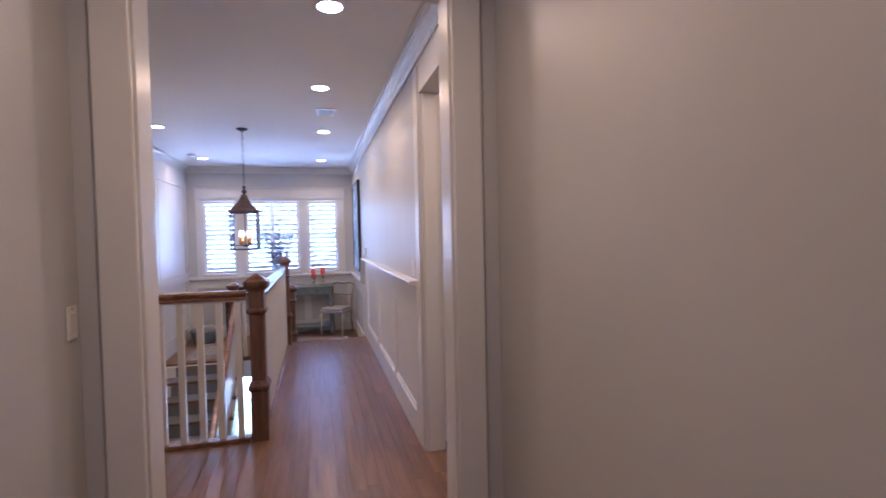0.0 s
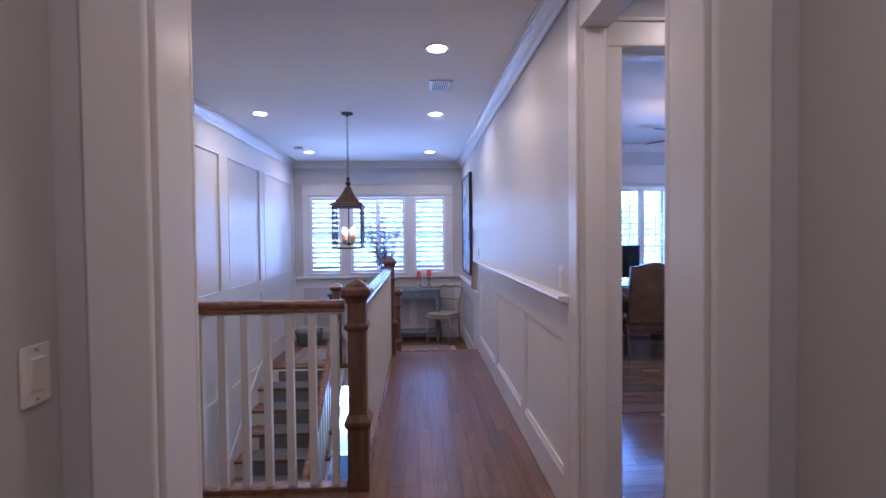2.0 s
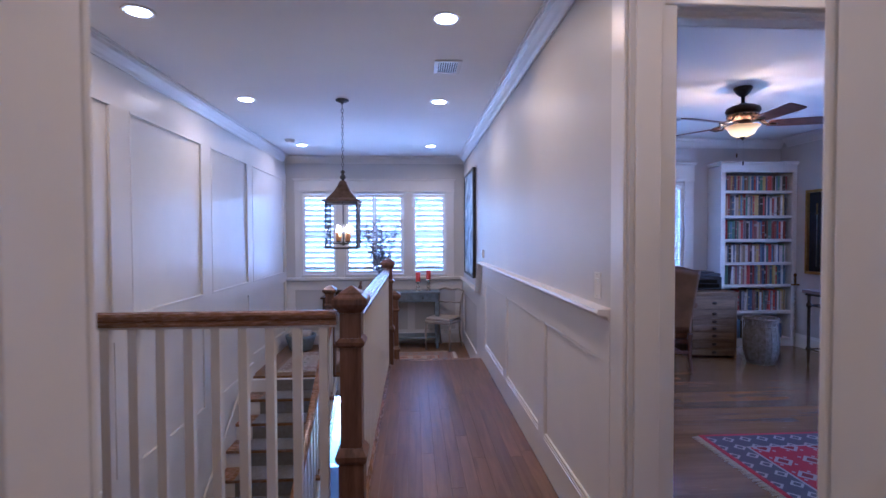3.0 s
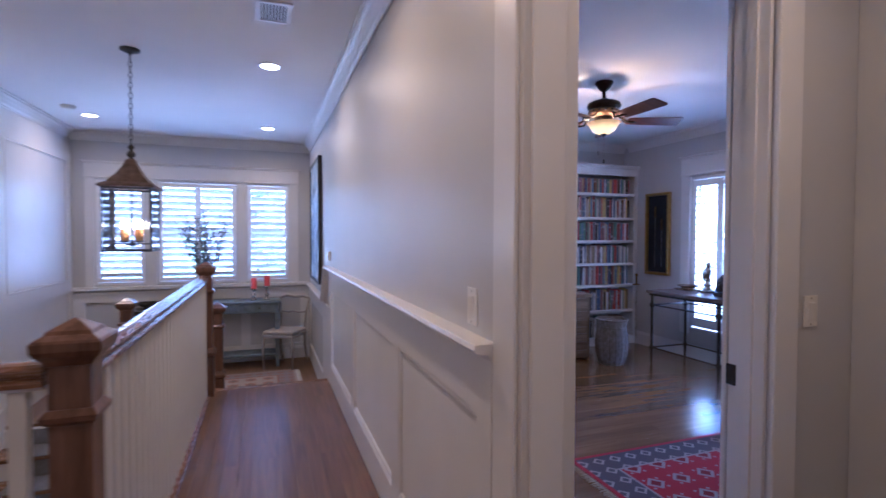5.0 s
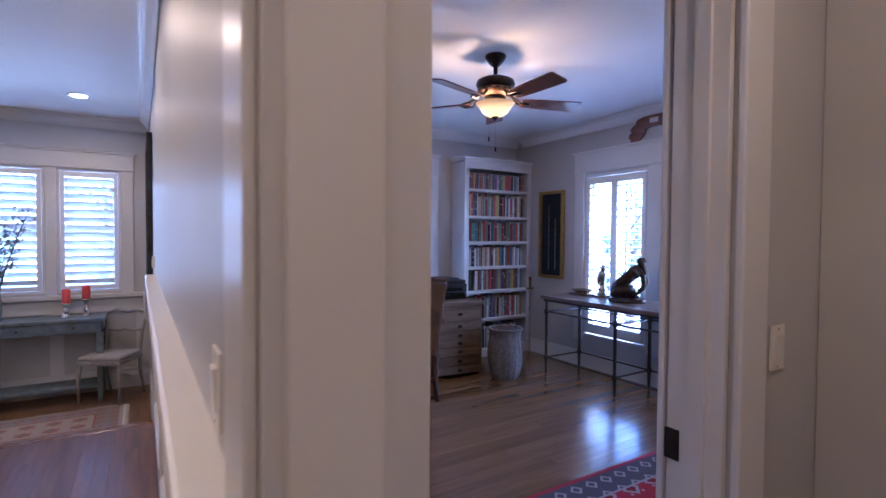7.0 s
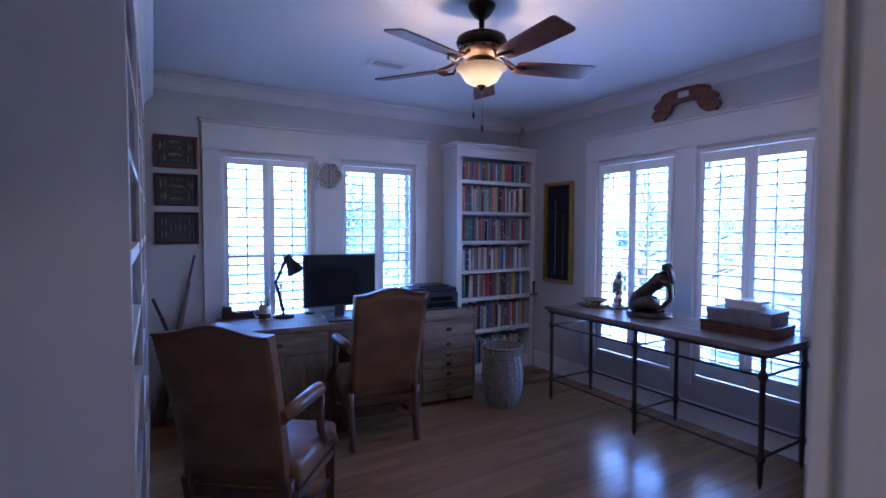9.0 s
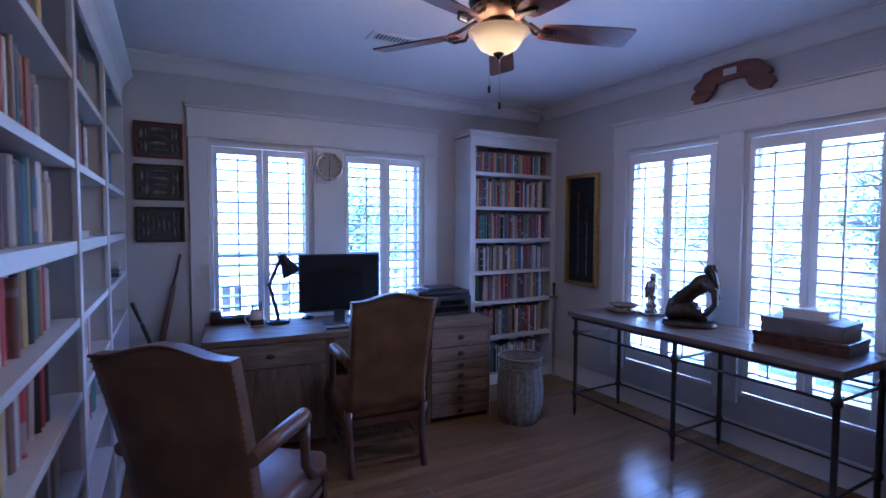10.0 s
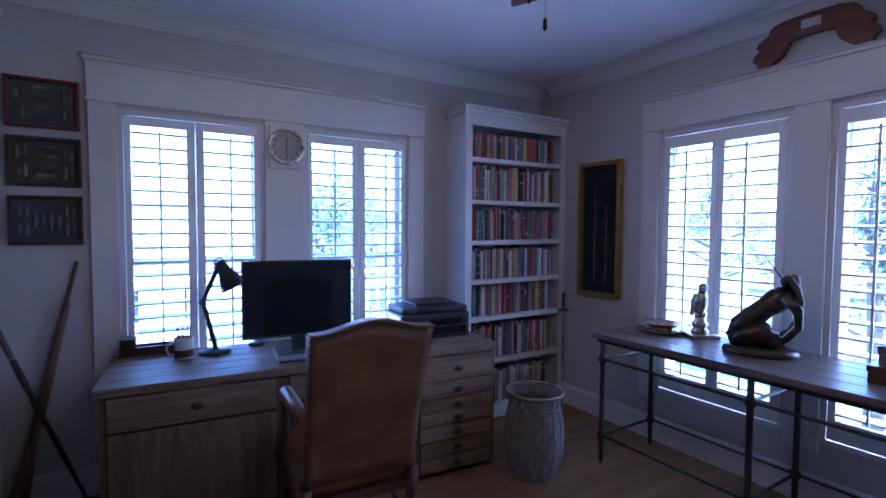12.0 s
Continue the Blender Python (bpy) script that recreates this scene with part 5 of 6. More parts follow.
M_SCREEN = plain("screen_glass", (0.008, 0.009, 0.011), 0.12, vary=0.05)
M_PLAST = plain("black_plastic", (0.026, 0.026, 0.029), 0.4, vary=0.1, bump=0.1, fine=200)
M_GREYP = plain("grey_plastic", (0.22, 0.225, 0.235), 0.45, vary=0.05)
mon = thing("monitor", (3.075, 8.68, 0.783), "black flat computer monitor on a stand, switched off", "monitor", turn=-6)
part("screen", boxes((-0.292, 0.292, -0.062, -0.058, 0.112, 0.522)), M_SCREEN, mon, "dark glossy screen")
part("bezel", boxes((-0.302, 0.302, -0.057, -0.03, 0.10, 0.532), (-0.302, 0.302, -0.064, -0.057, 0.10, 0.1115), (-0.302, 0.302, -0.064, -0.057, 0.5225, 0.532),
                    (-0.302, -0.2925, -0.064, -0.057, 0.112, 0.522), (0.2925, 0.302, -0.064, -0.057, 0.112, 0.522), bev=0.001), M_PLAST, mon)
part("neck", boxes((-0.04, 0.04, -0.029, -0.005, 0.012, 0.30), bev=0.004), M_PLAST, mon)
part("foot", boxes((-0.13, 0.13, -0.10, 0.09, 0.0, 0.012), bev=0.005), M_PLAST, mon)
kb = thing("keyboard", (3.02, 8.50, 0.783), "slim black keyboard on the desk", "keyboard", turn=-6)
part("case", boxes((-0.10, 0.30, -0.06, 0.06, 0.001, 0.012), bev=0.003), M_PLAST, kb)
for r in range(4):
    part("key_row", boxes(*[(-0.09 + c * 0.0255, -0.09 + c * 0.0255 + 0.022, -0.05 + r * 0.025, -0.05 + r * 0.025 + 0.021, 0.012, 0.016) for c in range(15)]), M_GREYP, kb)
la = thing("desk_lamp", (2.66, 8.88, 0.783), "black jointed desk lamp with a cone shade", "lamp", turn=-12)
bm = bmesh.new()
lathe(bm, [(0.085, 0), (0.087, 0.008), (0.083, 0.018), (0.03, 0.024), (0.014, 0.028), (0.012, 0.05)], 24)
part("base", bm, M_PLAST, la, smooth=True)
J0, J1, J2 = Vector((0, 0, 0.05)), Vector((-0.06, 0, 0.295)), Vector((0.02, 0, 0.485))
for a, b in ((J0, J1), (J1, J2)):
    bm = bmesh.new()
    for off in (-0.011, 0.011):
        tube(bm, a + Vector((0, off, 0)), b + Vector((0, off, 0)), 0.013, seg=8)
    part("arm", bm, M_PLAST, la)
    bm = bmesh.new()
    sweep(bm, [a.lerp(b, 0.12) + Vector((0.014 * math.cos(k * 1.6), 0.014 * math.sin(k * 1.6) , 0)) .lerp(Vector((0, 0, 0)), 0) + (b - a) * (k / 70) for k in range(30)], 0.002, 4)
    part("spring", bm, M_NICKEL, la)
for j in (J1, J2):
    bm = bmesh.new()
    tube(bm, j + Vector((0, -0.02, 0)), j + Vector((0, 0.02, 0)), 0.016, seg=14)
    part("joint", bm, M_PLAST, la)
bm = bmesh.new()
pr = [(0.018, 0.05), (0.030, 0.045), (0.034, 0.0), (0.040, -0.02), (0.075, -0.115), (0.078, -0.12), (0.072, -0.118), (0.036, -0.02), (0.028, 0.0)]
lathe(bm, pr, 24)
bmesh.ops.transform(bm, matrix=Matrix.Translation(J2 + Vector((0.03, 0, -0.005))) @ pose(0, 0, 0, 0, -28, 0), verts=bm.verts)
part("shade", bm, M_PLAST, la, "black metal cone shade", True)
bm = bmesh.new()
sweep(bm, [J2 + Vector((-0.02, 0, 0.0)), J2 + Vector((-0.015, 0, 0.045)), J2 + Vector((0.015, 0, 0.06)), J2 + Vector((0.035, 0, 0.04))], 0.004, 6)
part("cable_loop", bm, M_PLAST, la)
mg = thing("mug", (2.50, 8.84, 0.783), "white mug with a brown band, full of pens", "mug")
M_CHINA = plain("white_glaze", (0.62, 0.60, 0.56), 0.15, vary=0.04, coat=0.4)
bm = bmesh.new()
lathe(bm, [(0.046, 0.0), (0.048, 0.004), (0.048, 0.115), (0.046, 0.118), (0.042, 0.115), (0.042, 0.012)], 24)
part("body", bm, M_CHINA, mg, smooth=True)
bm = bmesh.new()
lathe(bm, [(0.0485, 0.012), (0.049, 0.014), (0.049, 0.05), (0.0485, 0.052)], 24)
part("band", bm, M_DARKW, mg, "brown glazed band", True)
bm = bmesh.new()
sweep(bm, [(-0.045, -0.01, 0.095), (-0.075, -0.015, 0.09), (-0.085, -0.015, 0.06), (-0.072, -0.015, 0.03), (-0.046, -0.01, 0.025)], 0.006, 8)
part("handle", bm, M_CHINA, mg)
rp = random.Random(2)
for i in range(9):
    a = rp.uniform(0, 6.28)
    bm = bmesh.new()
    tube(bm, (0.02 * math.cos(a), 0.02 * math.sin(a), 0.02), (0.036 * math.cos(a), 0.036 * math.sin(a), rp.uniform(0.15, 0.19)), 0.004, 0.003, 6)
    part("pen", bm, M_PLAST if i % 3 else M_GREYP, mg, "pen")
pn = thing("printer", (3.955, 8.69, 0.783), "black desktop printer with a grey side and a raised feed tray", "printer", turn=-6)
part("body", boxes((-0.245, 0.235, -0.16, 0.15, 0.0, 0.165), bev=0.014), M_PLAST, pn)
part("lid", boxes((-0.238, 0.228, -0.145, 0.15, 0.166, 0.205), bev=0.012), M_PLAST, pn, "dark scanner lid")
part("feed_tray", boxes((-0.13, 0.17, -0.10, 0.16, 0.206, 0.222), bev=0.004), M_PLAST, pn)
part("side_cover", boxes((-0.252, -0.2455, -0.14, 0.14, 0.015, 0.15), bev=0.002), M_NICKEL, pn)
part("output_slot", boxes((-0.15, 0.20, -0.167, -0.161, 0.03, 0.075), bev=0.002), M_SCREEN, pn)
part("control_panel", boxes((-0.05, 0.17, -0.168, -0.161, 0.088, 0.126), bev=0.002), M_SCREEN, pn)
ph = solid("paper_tray", boxes((-0.17, 0.17, -0.05, 0.05, 0.0, 0.012), (-0.17, -0.16, -0.05, 0.05, 0.012, 0.05), (0.16, 0.17, -0.05, 0.05, 0.012, 0.05), (-0.16, 0.16, 0.04, 0.05, 0.012, 0.05),
                               (-0.16, 0.16, -0.05, -0.04, 0.012, 0.05), (-0.165, -0.09, -0.045, 0.045, 0.013, 0.095)), M_DARKW, "dark wooden tray at the back of the desk", "tray", at=(2.37, 9.045, 0.783), turn=-5)
bm = bmesh.new()
lathe(bm, [(0.045, 0), (0.048, 0.006), (0.045, 0.016), (0.03, 0.02), (0.001, 0.021)], 20)
solid("puck_speaker", bm, M_PLAST, "small round black gadget beside the monitor", "gadget", at=(2.90, 8.95, 0.783), smooth=True)

# ---- study: leather armchairs ----
M_LEATH = plain("tan_leather", (0.165, 0.084, 0.036), 0.36, vary=0.38, scale=5, bump=0.35, fine=160)
M_CHWOOD = wood("chair_mahogany", (0.035, 0.014, 0.008), (0.12, 0.05, 0.026), 0.3, (30, 30, 4), rand=0.05, coat=0.3)
M_BRASS = plain("antique_brass", (0.20, 0.125, 0.055), 0.35, 1.0, 0.2, 60)


def camel(x, w, lo, hi):
    """Height of the humped top edge at x."""
    u = min(1.0, abs(x) / w)
    return lo + (hi - lo) * (0.5 + 0.5 * math.cos(math.pi * min(1.0, u * 1.12)))


def armchair(at, turn, label):
    c = thing("armchair", at, label, "armchair", "leather armchairs", turn=turn)
    bm = bmesh.new()
    n, hw0, hw1 = 16, 0.24, 0.258
    rows, NZ = [], 9
    for side in (0, 1):
        grid = []
        for i in range(n + 1):
            u = -1 + 2 * i / n
            col = []
            top = camel(u * hw1, hw1, 1.095, 1.138)
            for j in range(NZ + 1):
                f = j / NZ
                z = 0.41 + (top - 0.41) * f
                x = u * (hw0 + (hw1 - hw0) * f)
                puff = 0.018 * (1 - u * u) * math.sin(math.pi * min(1, f + 0.02))
                y = -0.255 - 0.175 * f ** 1.25 - (0.030 if side == 0 else -0.03) - (puff * 0.3 if side == 0 else -puff)
                col.append(bm.verts.new((x, y, z)))
            grid.append(col)
        rows.append(grid)
        for i in range(n):
            for j in range(NZ):
                f = bm.faces.new((grid[i][j], grid[i + 1][j], grid[i + 1][j + 1], grid[i][j + 1]))
                f.smooth = True
    a, b = rows
    for i in range(n):
        for j in (0, NZ):
            bm.faces.new((a[i][j], a[i + 1][j], b[i + 1][j], b[i][j]))
    for j in range(NZ):
        for i in (0, n):
            bm.faces.new((a[i][j], a[i][j + 1], b[i][j + 1], b[i][j]))
    back = part("backrest", bm, M_LEATH, c, "humped tan leather back")
    for side in (-1, 1):
        bm = bmesh.new()
        for j in range(24):
            f = j / 23
            q = (side * (hw0 + (hw1 - hw0) * f + 0.001), -0.255 - 0.175 * f ** 1.25 - 0.022, 0.43 + 0.64 * f)
            bmesh.ops.create_icosphere(bm, subdivisions=1, radius=0.0042, matrix=Matrix.Translation(q))
        part("nail_row", bm, M_BRASS, back, "row of brass nail heads")
    bm = bmesh.new()
    sweep(bm, [(u * hw1, -0.255 - 0.175 - 0.032, camel(u * hw1, hw1, 1.095, 1.138) - 0.004) for u in [-1 + 2 * i / 24 for i in range(25)]], 0.006, 6)
    part("welt", bm, M_LEATH, back, "leather welt along the top")
    part("seat", boxes((-0.285, 0.285, -0.24, 0.29, 0.33, 0.47), bev=0.04), M_LEATH, c, "padded leather seat", True)
    for p0, p1 in (((-0.27, 0.291), (0.27, 0.291)), ((-0.286, -0.22), (-0.286, 0.27)), ((0.286, -0.22), (0.286, 0.27))):
        bm = bmesh.new()
        for i in range(22):
            bmesh.ops.create_icosphere(bm, subdivisions=1, radius=0.0042, matrix=Matrix.Translation((p0[0] + (p1[0] - p0[0]) * i / 21, p0[1] + (p1[1] - p0[1]) * i / 21, 0.345)))
        part("seat_nail_row", bm, M_BRASS, c, "row of brass nail heads")
    part("seat_rail", boxes((-0.27, 0.27, 0.25, 0.275, 0.29, 0.335), (-0.27, 0.27, -0.25, -0.225, 0.29, 0.335), (-0.275, -0.25, -0.225, 0.25, 0.29, 0.335), (0.25, 0.275, -0.225, 0.25, 0.29, 0.335)), M_CHWOOD, c)
    for s in (-1, 1):
        bm = bmesh.new()
        sweep(bm, [(s * 0.256, -0.34, 0.715), (s * 0.266, -0.15, 0.725), (s * 0.272, -0.01, 0.725), (s * 0.272, 0.045, 0.722), (s * 0.272, 0.068, 0.714)], [0.028, 0.034, 0.036, 0.036, 0.024], 12)
        arm = part("armrest", bm, M_LEATH, c, "padded leather armrest")
        bm = bmesh.new()
        sweep(bm, [(s * 0.272, 0.05, 0.695), (s * 0.278, 0.04, 0.61), (s * 0.284, 0.03, 0.52), (s * 0.29, 0.08, 0.45), (s * 0.287, 0.19, 0.41), (s * 0.285, 0.235, 0.36)], [0.026, 0.022, 0.021, 0.022, 0.024, 0.024], 8)
        part("arm_support", bm, M_CHWOOD, arm, "curved wooden arm support")
        bm = bmesh.new()
        square_lathe(bm, [(0.020, 0.0), (0.024, 0.29), (0.025, 0.34)], (s * 0.255, 0.255, 0))
        part("front_leg", bm, M_CHWOOD, c)
        bm = bmesh.new()
        sweep(bm, [(s * 0.235, -0.315, 0.0), (s * 0.235, -0.27, 0.15), (s * 0.24, -0.245, 0.30), (s * 0.245, -0.262, 0.40)], [0.022, 0.026, 0.03, 0.03], 4)
        part("rear_leg", bm, M_CHWOOD, c)
        part("side_stretcher", boxes((s * 0.248 - 0.011, s * 0.248 + 0.011, -0.26, 0.235, 0.13, 0.16)), M_CHWOOD, c)
    part("cross_stretcher", boxes((-0.236, 0.236, 0.03, 0.052, 0.132, 0.16)), M_CHWOOD, c)
    part("rear_stretcher", boxes((-0.215, 0.215, -0.285, -0.262, 0.185, 0.215)), M_CHWOOD, c)
    return c


armchair((3.145, 8.09, 0), -5.4, "tan leather desk armchair with a humped back and brass nails")
armchair((2.195, 7.22, 0), -37.8, "tan leather armchair with a humped back beside the bookcase")

# ---- study: wicker basket ----
M_WICK = plain("grey_wicker", (0.25, 0.225, 0.20), 0.7, vary=0.3, scale=30, bump=0.4, fine=120)
wk = thing("wicker_basket", (4.33, 8.04, 0), "tall grey wicker waste basket with a rounded rim", "basket")
def basket_radius(z):
    """Narrow foot, round belly, a slight neck and a flared lip."""
    t = z / 0.52
    return 0.118 + 0.050 * math.sin(math.pi * min(1.0, t / 0.86)) ** 0.8 * (1 - 0.35 * t) + 0.030 * t + 0.020 * max(0.0, (t - 0.86) / 0.14)


bm = bmesh.new()
for k in range(46):
    z = 0.008 + k * 0.0110
    n, r0 = 44, basket_radius(z)
    sweep(bm, [((r0 + 0.0035 * math.cos(math.pi * (i + k))) * math.cos(2 * math.pi * i / n), (r0 + 0.0035 * math.cos(math.pi * (i + k))) * math.sin(2 * math.pi * i / n), z) for i in range(n + 1)], 0.0058, 4)
part("weave", bm, M_WICK, wk, "woven wicker strands")
for i in range(16):
    a = 2 * math.pi * i / 16
    bm = bmesh.new()
    sweep(bm, [((basket_radius(z) + 0.003) * math.cos(a), (basket_radius(z) + 0.003) * math.sin(a), z) for z in (0.004, 0.08, 0.16, 0.25, 0.34, 0.44, 0.50)], 0.0075, 5)
    part("stake", bm, M_WICK, wk)
for z, r1 in ((0.43, 0.006), (0.514, 0.010)):
    bm = bmesh.new()
    rr = basket_radius(z) + 0.004
    sweep(bm, [(rr * math.cos(2 * math.pi * i / 36), rr * math.sin(2 * math.pi * i / 36), z + 0.002 * (i % 2)) for i in range(37)], r1, 8)
    part("rim", bm, M_WICK, wk, "twisted wicker rim")
bm = bmesh.new()
lathe(bm, [(0.112, 0.004), (0.116, 0.02), (0.001, 0.021)], 24)
part("bottom", bm, M_WICK, wk)

# ---- study: iron console table and what stands on it ----
M_CTOP = wood("console_oak", (0.075, 0.052, 0.038), (0.22, 0.155, 0.11), 0.4, (35, 3, 35), rand=0.1, coat=0.15)
ct = thing("console_table", (5.04, 7.03, 0), "long iron console table with a worn oak top under the windows", "table")
for i in range(4):
    x0 = -0.30 + i * 0.1505
    part("top_plank", boxes((x0, x0 + 0.149, -0.93, 0.93, 0.81, 0.846), bev=0.004), M_CTOP, ct)
part("top_frame", boxes((-0.275, 0.275, -0.91, -0.895, 0.785, 0.809), (-0.275, 0.275, 0.895, 0.91, 0.785, 0.809), (-0.275, -0.26, -0.895, 0.895, 0.785, 0.809), (0.26, 0.275, -0.895, 0.895, 0.785, 0.809)), M_IRON, ct)
for y in (-0.885, 0.0, 0.885):
    for x in (-0.25, 0.25):
        bm = bmesh.new()
        lathe(bm, [(0.006, 0), (0.014, 0.03), (0.016, 0.15), (0.016, 0.158), (0.025, 0.17), (0.027, 0.185), (0.025, 0.2), (0.016, 0.212), (0.016, 0.645), (0.026, 0.66), (0.028, 0.675), (0.026, 0.69), (0.016, 0.705), (0.016, 0.79)], 12, (x, y, 0))
        part("leg", bm, M_IRON, ct, smooth=True)
for z in (0.185, 0.675):
    for x in (-0.25, 0.25):
        for a, b in ((-0.87, -0.015), (0.015, 0.87)):
            bm = bmesh.new()
            tube(bm, (x, a, z), (x, b, z), 0.009, seg=8)
            part("long_rod", bm, M_IRON, ct)
    for y in (-0.885, 0.0, 0.885):
        bm = bmesh.new()
        tube(bm, (-0.235, y, z), (0.235, y, z), 0.009, seg=8)
        part("cross_rod", bm, M_IRON, ct)
CT = 0.847
bm = bmesh.new()
lathe(bm, [(0.07, 0), (0.09, 0.006), (0.145, 0.012), (0.15, 0.018), (0.09, 0.016), (0.07, 0.03), (0.115, 0.055), (0.118, 0.06), (0.105, 0.056), (0.05, 0.03), (0.001, 0.026)], 28)
solid("dish", bm, plain("aged_brass", (0.30, 0.22, 0.14), 0.25, 0.8, 0.3, 30), "shallow brass dish on a plate on the console", "dish", at=(5.14, 7.74, CT), smooth=True)


def blob(bm, c, r, stretch=(1, 1, 1), rot=(0, 0, 0), sub=2):
    m = pose(*c, *rot) @ Matrix.Diagonal((r * stretch[0], r * stretch[1], r * stretch[2], 1))
    bmesh.ops.create_icosphere(bm, subdivisions=sub, radius=1.0, matrix=m)


M_STAT = plain("patinated_bronze", (0.075, 0.055, 0.042), 0.32, 0.75, 0.35, 25, 0.2)
M_PEWT = plain("pewter", (0.46, 0.42, 0.36), 0.24, 0.85, 0.45, 30, 0.2)
bm = boxes((-0.085, 0.085, -0.085, 0.085, 0, 0.024), bev=0.004)
lathe(bm, [(0.05, 0.025), (0.052, 0.04), (0.035, 0.055), (0.045, 0.07), (0.05, 0.085), (0.032, 0.10), (0.036, 0.115), (0.02, 0.125)], 18)
blob(bm, (0.0, 0, 0.205), 0.05, (0.85, 0.85, 1.75), (0, -14, 0))
blob(bm, (-0.03, 0, 0.30), 0.033, (1.05, 0.85, 1.0))
tube(bm, (-0.055, 0, 0.302), (-0.078, 0, 0.290), 0.011, 0.002, 8)
blob(bm, (0.03, 0.03, 0.19), 0.042, (0.5, 0.35, 1.9), (0, -16, 0))
blob(bm, (0.03, -0.03, 0.19), 0.042, (0.5, 0.35, 1.9), (0, -16, 0))
tube(bm, (0.02, 0, 0.16), (0.06, 0, 0.085), 0.022, 0.012, 8)
for s in (-1, 1):
    tube(bm, (0, s * 0.022, 0.15), (-0.005, s * 0.022, 0.115), 0.014, 0.010, 8)
solid("falcon_statue", bm, M_PEWT, "small pewter falcon statue on a square base", "statue", at=(5.20, 7.53, CT), turn=55, smooth=True)
bm = bmesh.new()
lathe(bm, [(0.19, 0), (0.195, 0.012), (0.185, 0.035), (0.15, 0.042), (0.001, 0.043)], 28)
bmesh.ops.transform(bm, matrix=Matrix.Diagonal((1, 0.72, 1, 1)), verts=bm.verts)
# folded legs, leaning torso, hanging arms and a mass of hair over the shoulders
sweep(bm, [(-0.16, 0.035, 0.066), (-0.11, 0.05, 0.10), (-0.03, 0.055, 0.125), (0.045, 0.05, 0.115)], [0.03, 0.052, 0.06, 0.045], 14)
sweep(bm, [(-0.15, -0.04, 0.064), (-0.09, -0.055, 0.095), (0.0, -0.06, 0.12), (0.075, -0.045, 0.10)], [0.03, 0.05, 0.058, 0.04], 14)
sweep(bm, [(0.04, 0.05, 0.12), (0.055, 0.05, 0.075), (0.02, 0.05, 0.055)], [0.04, 0.03, 0.022], 10)
sweep(bm, [(0.075, -0.045, 0.10), (0.085, -0.045, 0.065), (0.04, -0.045, 0.052)], [0.036, 0.028, 0.02], 10)
sweep(bm, [(-0.145, 0, 0.085), (-0.10, 0, 0.13), (-0.045, 0, 0.19), (0.02, 0, 0.25), (0.075, 0, 0.295), (0.115, 0, 0.325), (0.14, 0, 0.35)], [0.035, 0.068, 0.062, 0.056, 0.068, 0.058, 0.028], 16)
blob(bm, (0.148, 0, 0.392), 0.037, (1.0, 0.92, 1.25), (0, 22, 0), 3)
blob(bm, (0.128, 0, 0.398), 0.040, (1.05, 1.05, 0.95), (0, 0, 0), 3)
for k in range(5):
    o = -0.036 + 0.018 * k
    sweep(bm, [(0.135, o, 0.415), (0.165 + 0.006 * (k % 2), 1.5 * o, 0.36), (0.185, 1.9 * o, 0.29), (0.178, 1.7 * o, 0.235)], [0.014, 0.019, 0.016, 0.005], 8)
sweep(bm, [(0.10, 0.066, 0.325), (0.165, 0.082, 0.265), (0.185, 0.07, 0.19), (0.15, 0.05, 0.13), (0.10, 0.045, 0.095)], [0.036, 0.028, 0.023, 0.02, 0.022], 12)
sweep(bm, [(0.10, -0.066, 0.325), (0.17, -0.078, 0.255), (0.175, -0.07, 0.17), (0.12, -0.055, 0.10), (0.085, -0.05, 0.085)], [0.036, 0.028, 0.023, 0.02, 0.022], 12)
sweep(bm, [(-0.12, 0.03, 0.055), (0.02, 0.02, 0.052), (0.12, 0.0, 0.052)], [0.02, 0.024, 0.014], 10)
tube(bm, (0.10, 0.0, 0.405), (0.005, 0.0, 0.535), 0.0045, 0.002, 6)
bmesh.ops.scale(bm, verts=bm.verts, vec=(0.90, 0.88, 0.98))
solid("kneeling_statue", bm, M_STAT, "dark bronze kneeling statue on an oval wooden base", "statue", at=(5.085, 7.135, CT), turn=-62, smooth=True)
bx = [((-0.15, 0.15, -0.23, 0.23, 0, 0.075), M_CHWOOD, "reddish wooden lidded box at the bottom of a stack"),
      ((-0.13, 0.13, -0.20, 0.20, 0, 0.085), plain("grey_stained_wood", (0.17, 0.155, 0.145), 0.5, vary=0.25, scale=12, bump=0.1), "grey-stained wooden box in a stack on the console"),
      ((-0.07, 0.07, -0.11, 0.11, 0, 0.06), M_CHINA, "small white box on top of a stack")]
z = CT
for dims, mat, lab in bx:
    t = thing("box", (5.14, 6.43, z), lab, "box", "stacked boxes", turn=4)
    x0, x1, y0, y1, _, h = dims
    part("body", boxes((x0, x1, y0, y1, 0, h * 0.6), bev=0.003), mat, t)
    part("lid", boxes((x0 - 0.004, x1 + 0.004, y0 - 0.004, y1 + 0.004, h * 0.6 + 0.001, h), bev=0.004), mat, t)
    z += h + 0.001
chst = thing("cabinet", (5.20, 5.66, 0), "low dark wooden cabinet in the corner of the study", "cabinet")
part("body", boxes((-0.16, 0.19, -0.32, 0.32, 0.04, 0.50), bev=0.004), M_DARKW, chst)
part("top", boxes((-0.18, 0.195, -0.34, 0.34, 0.501, 0.53), bev=0.004), M_DARKW, chst)
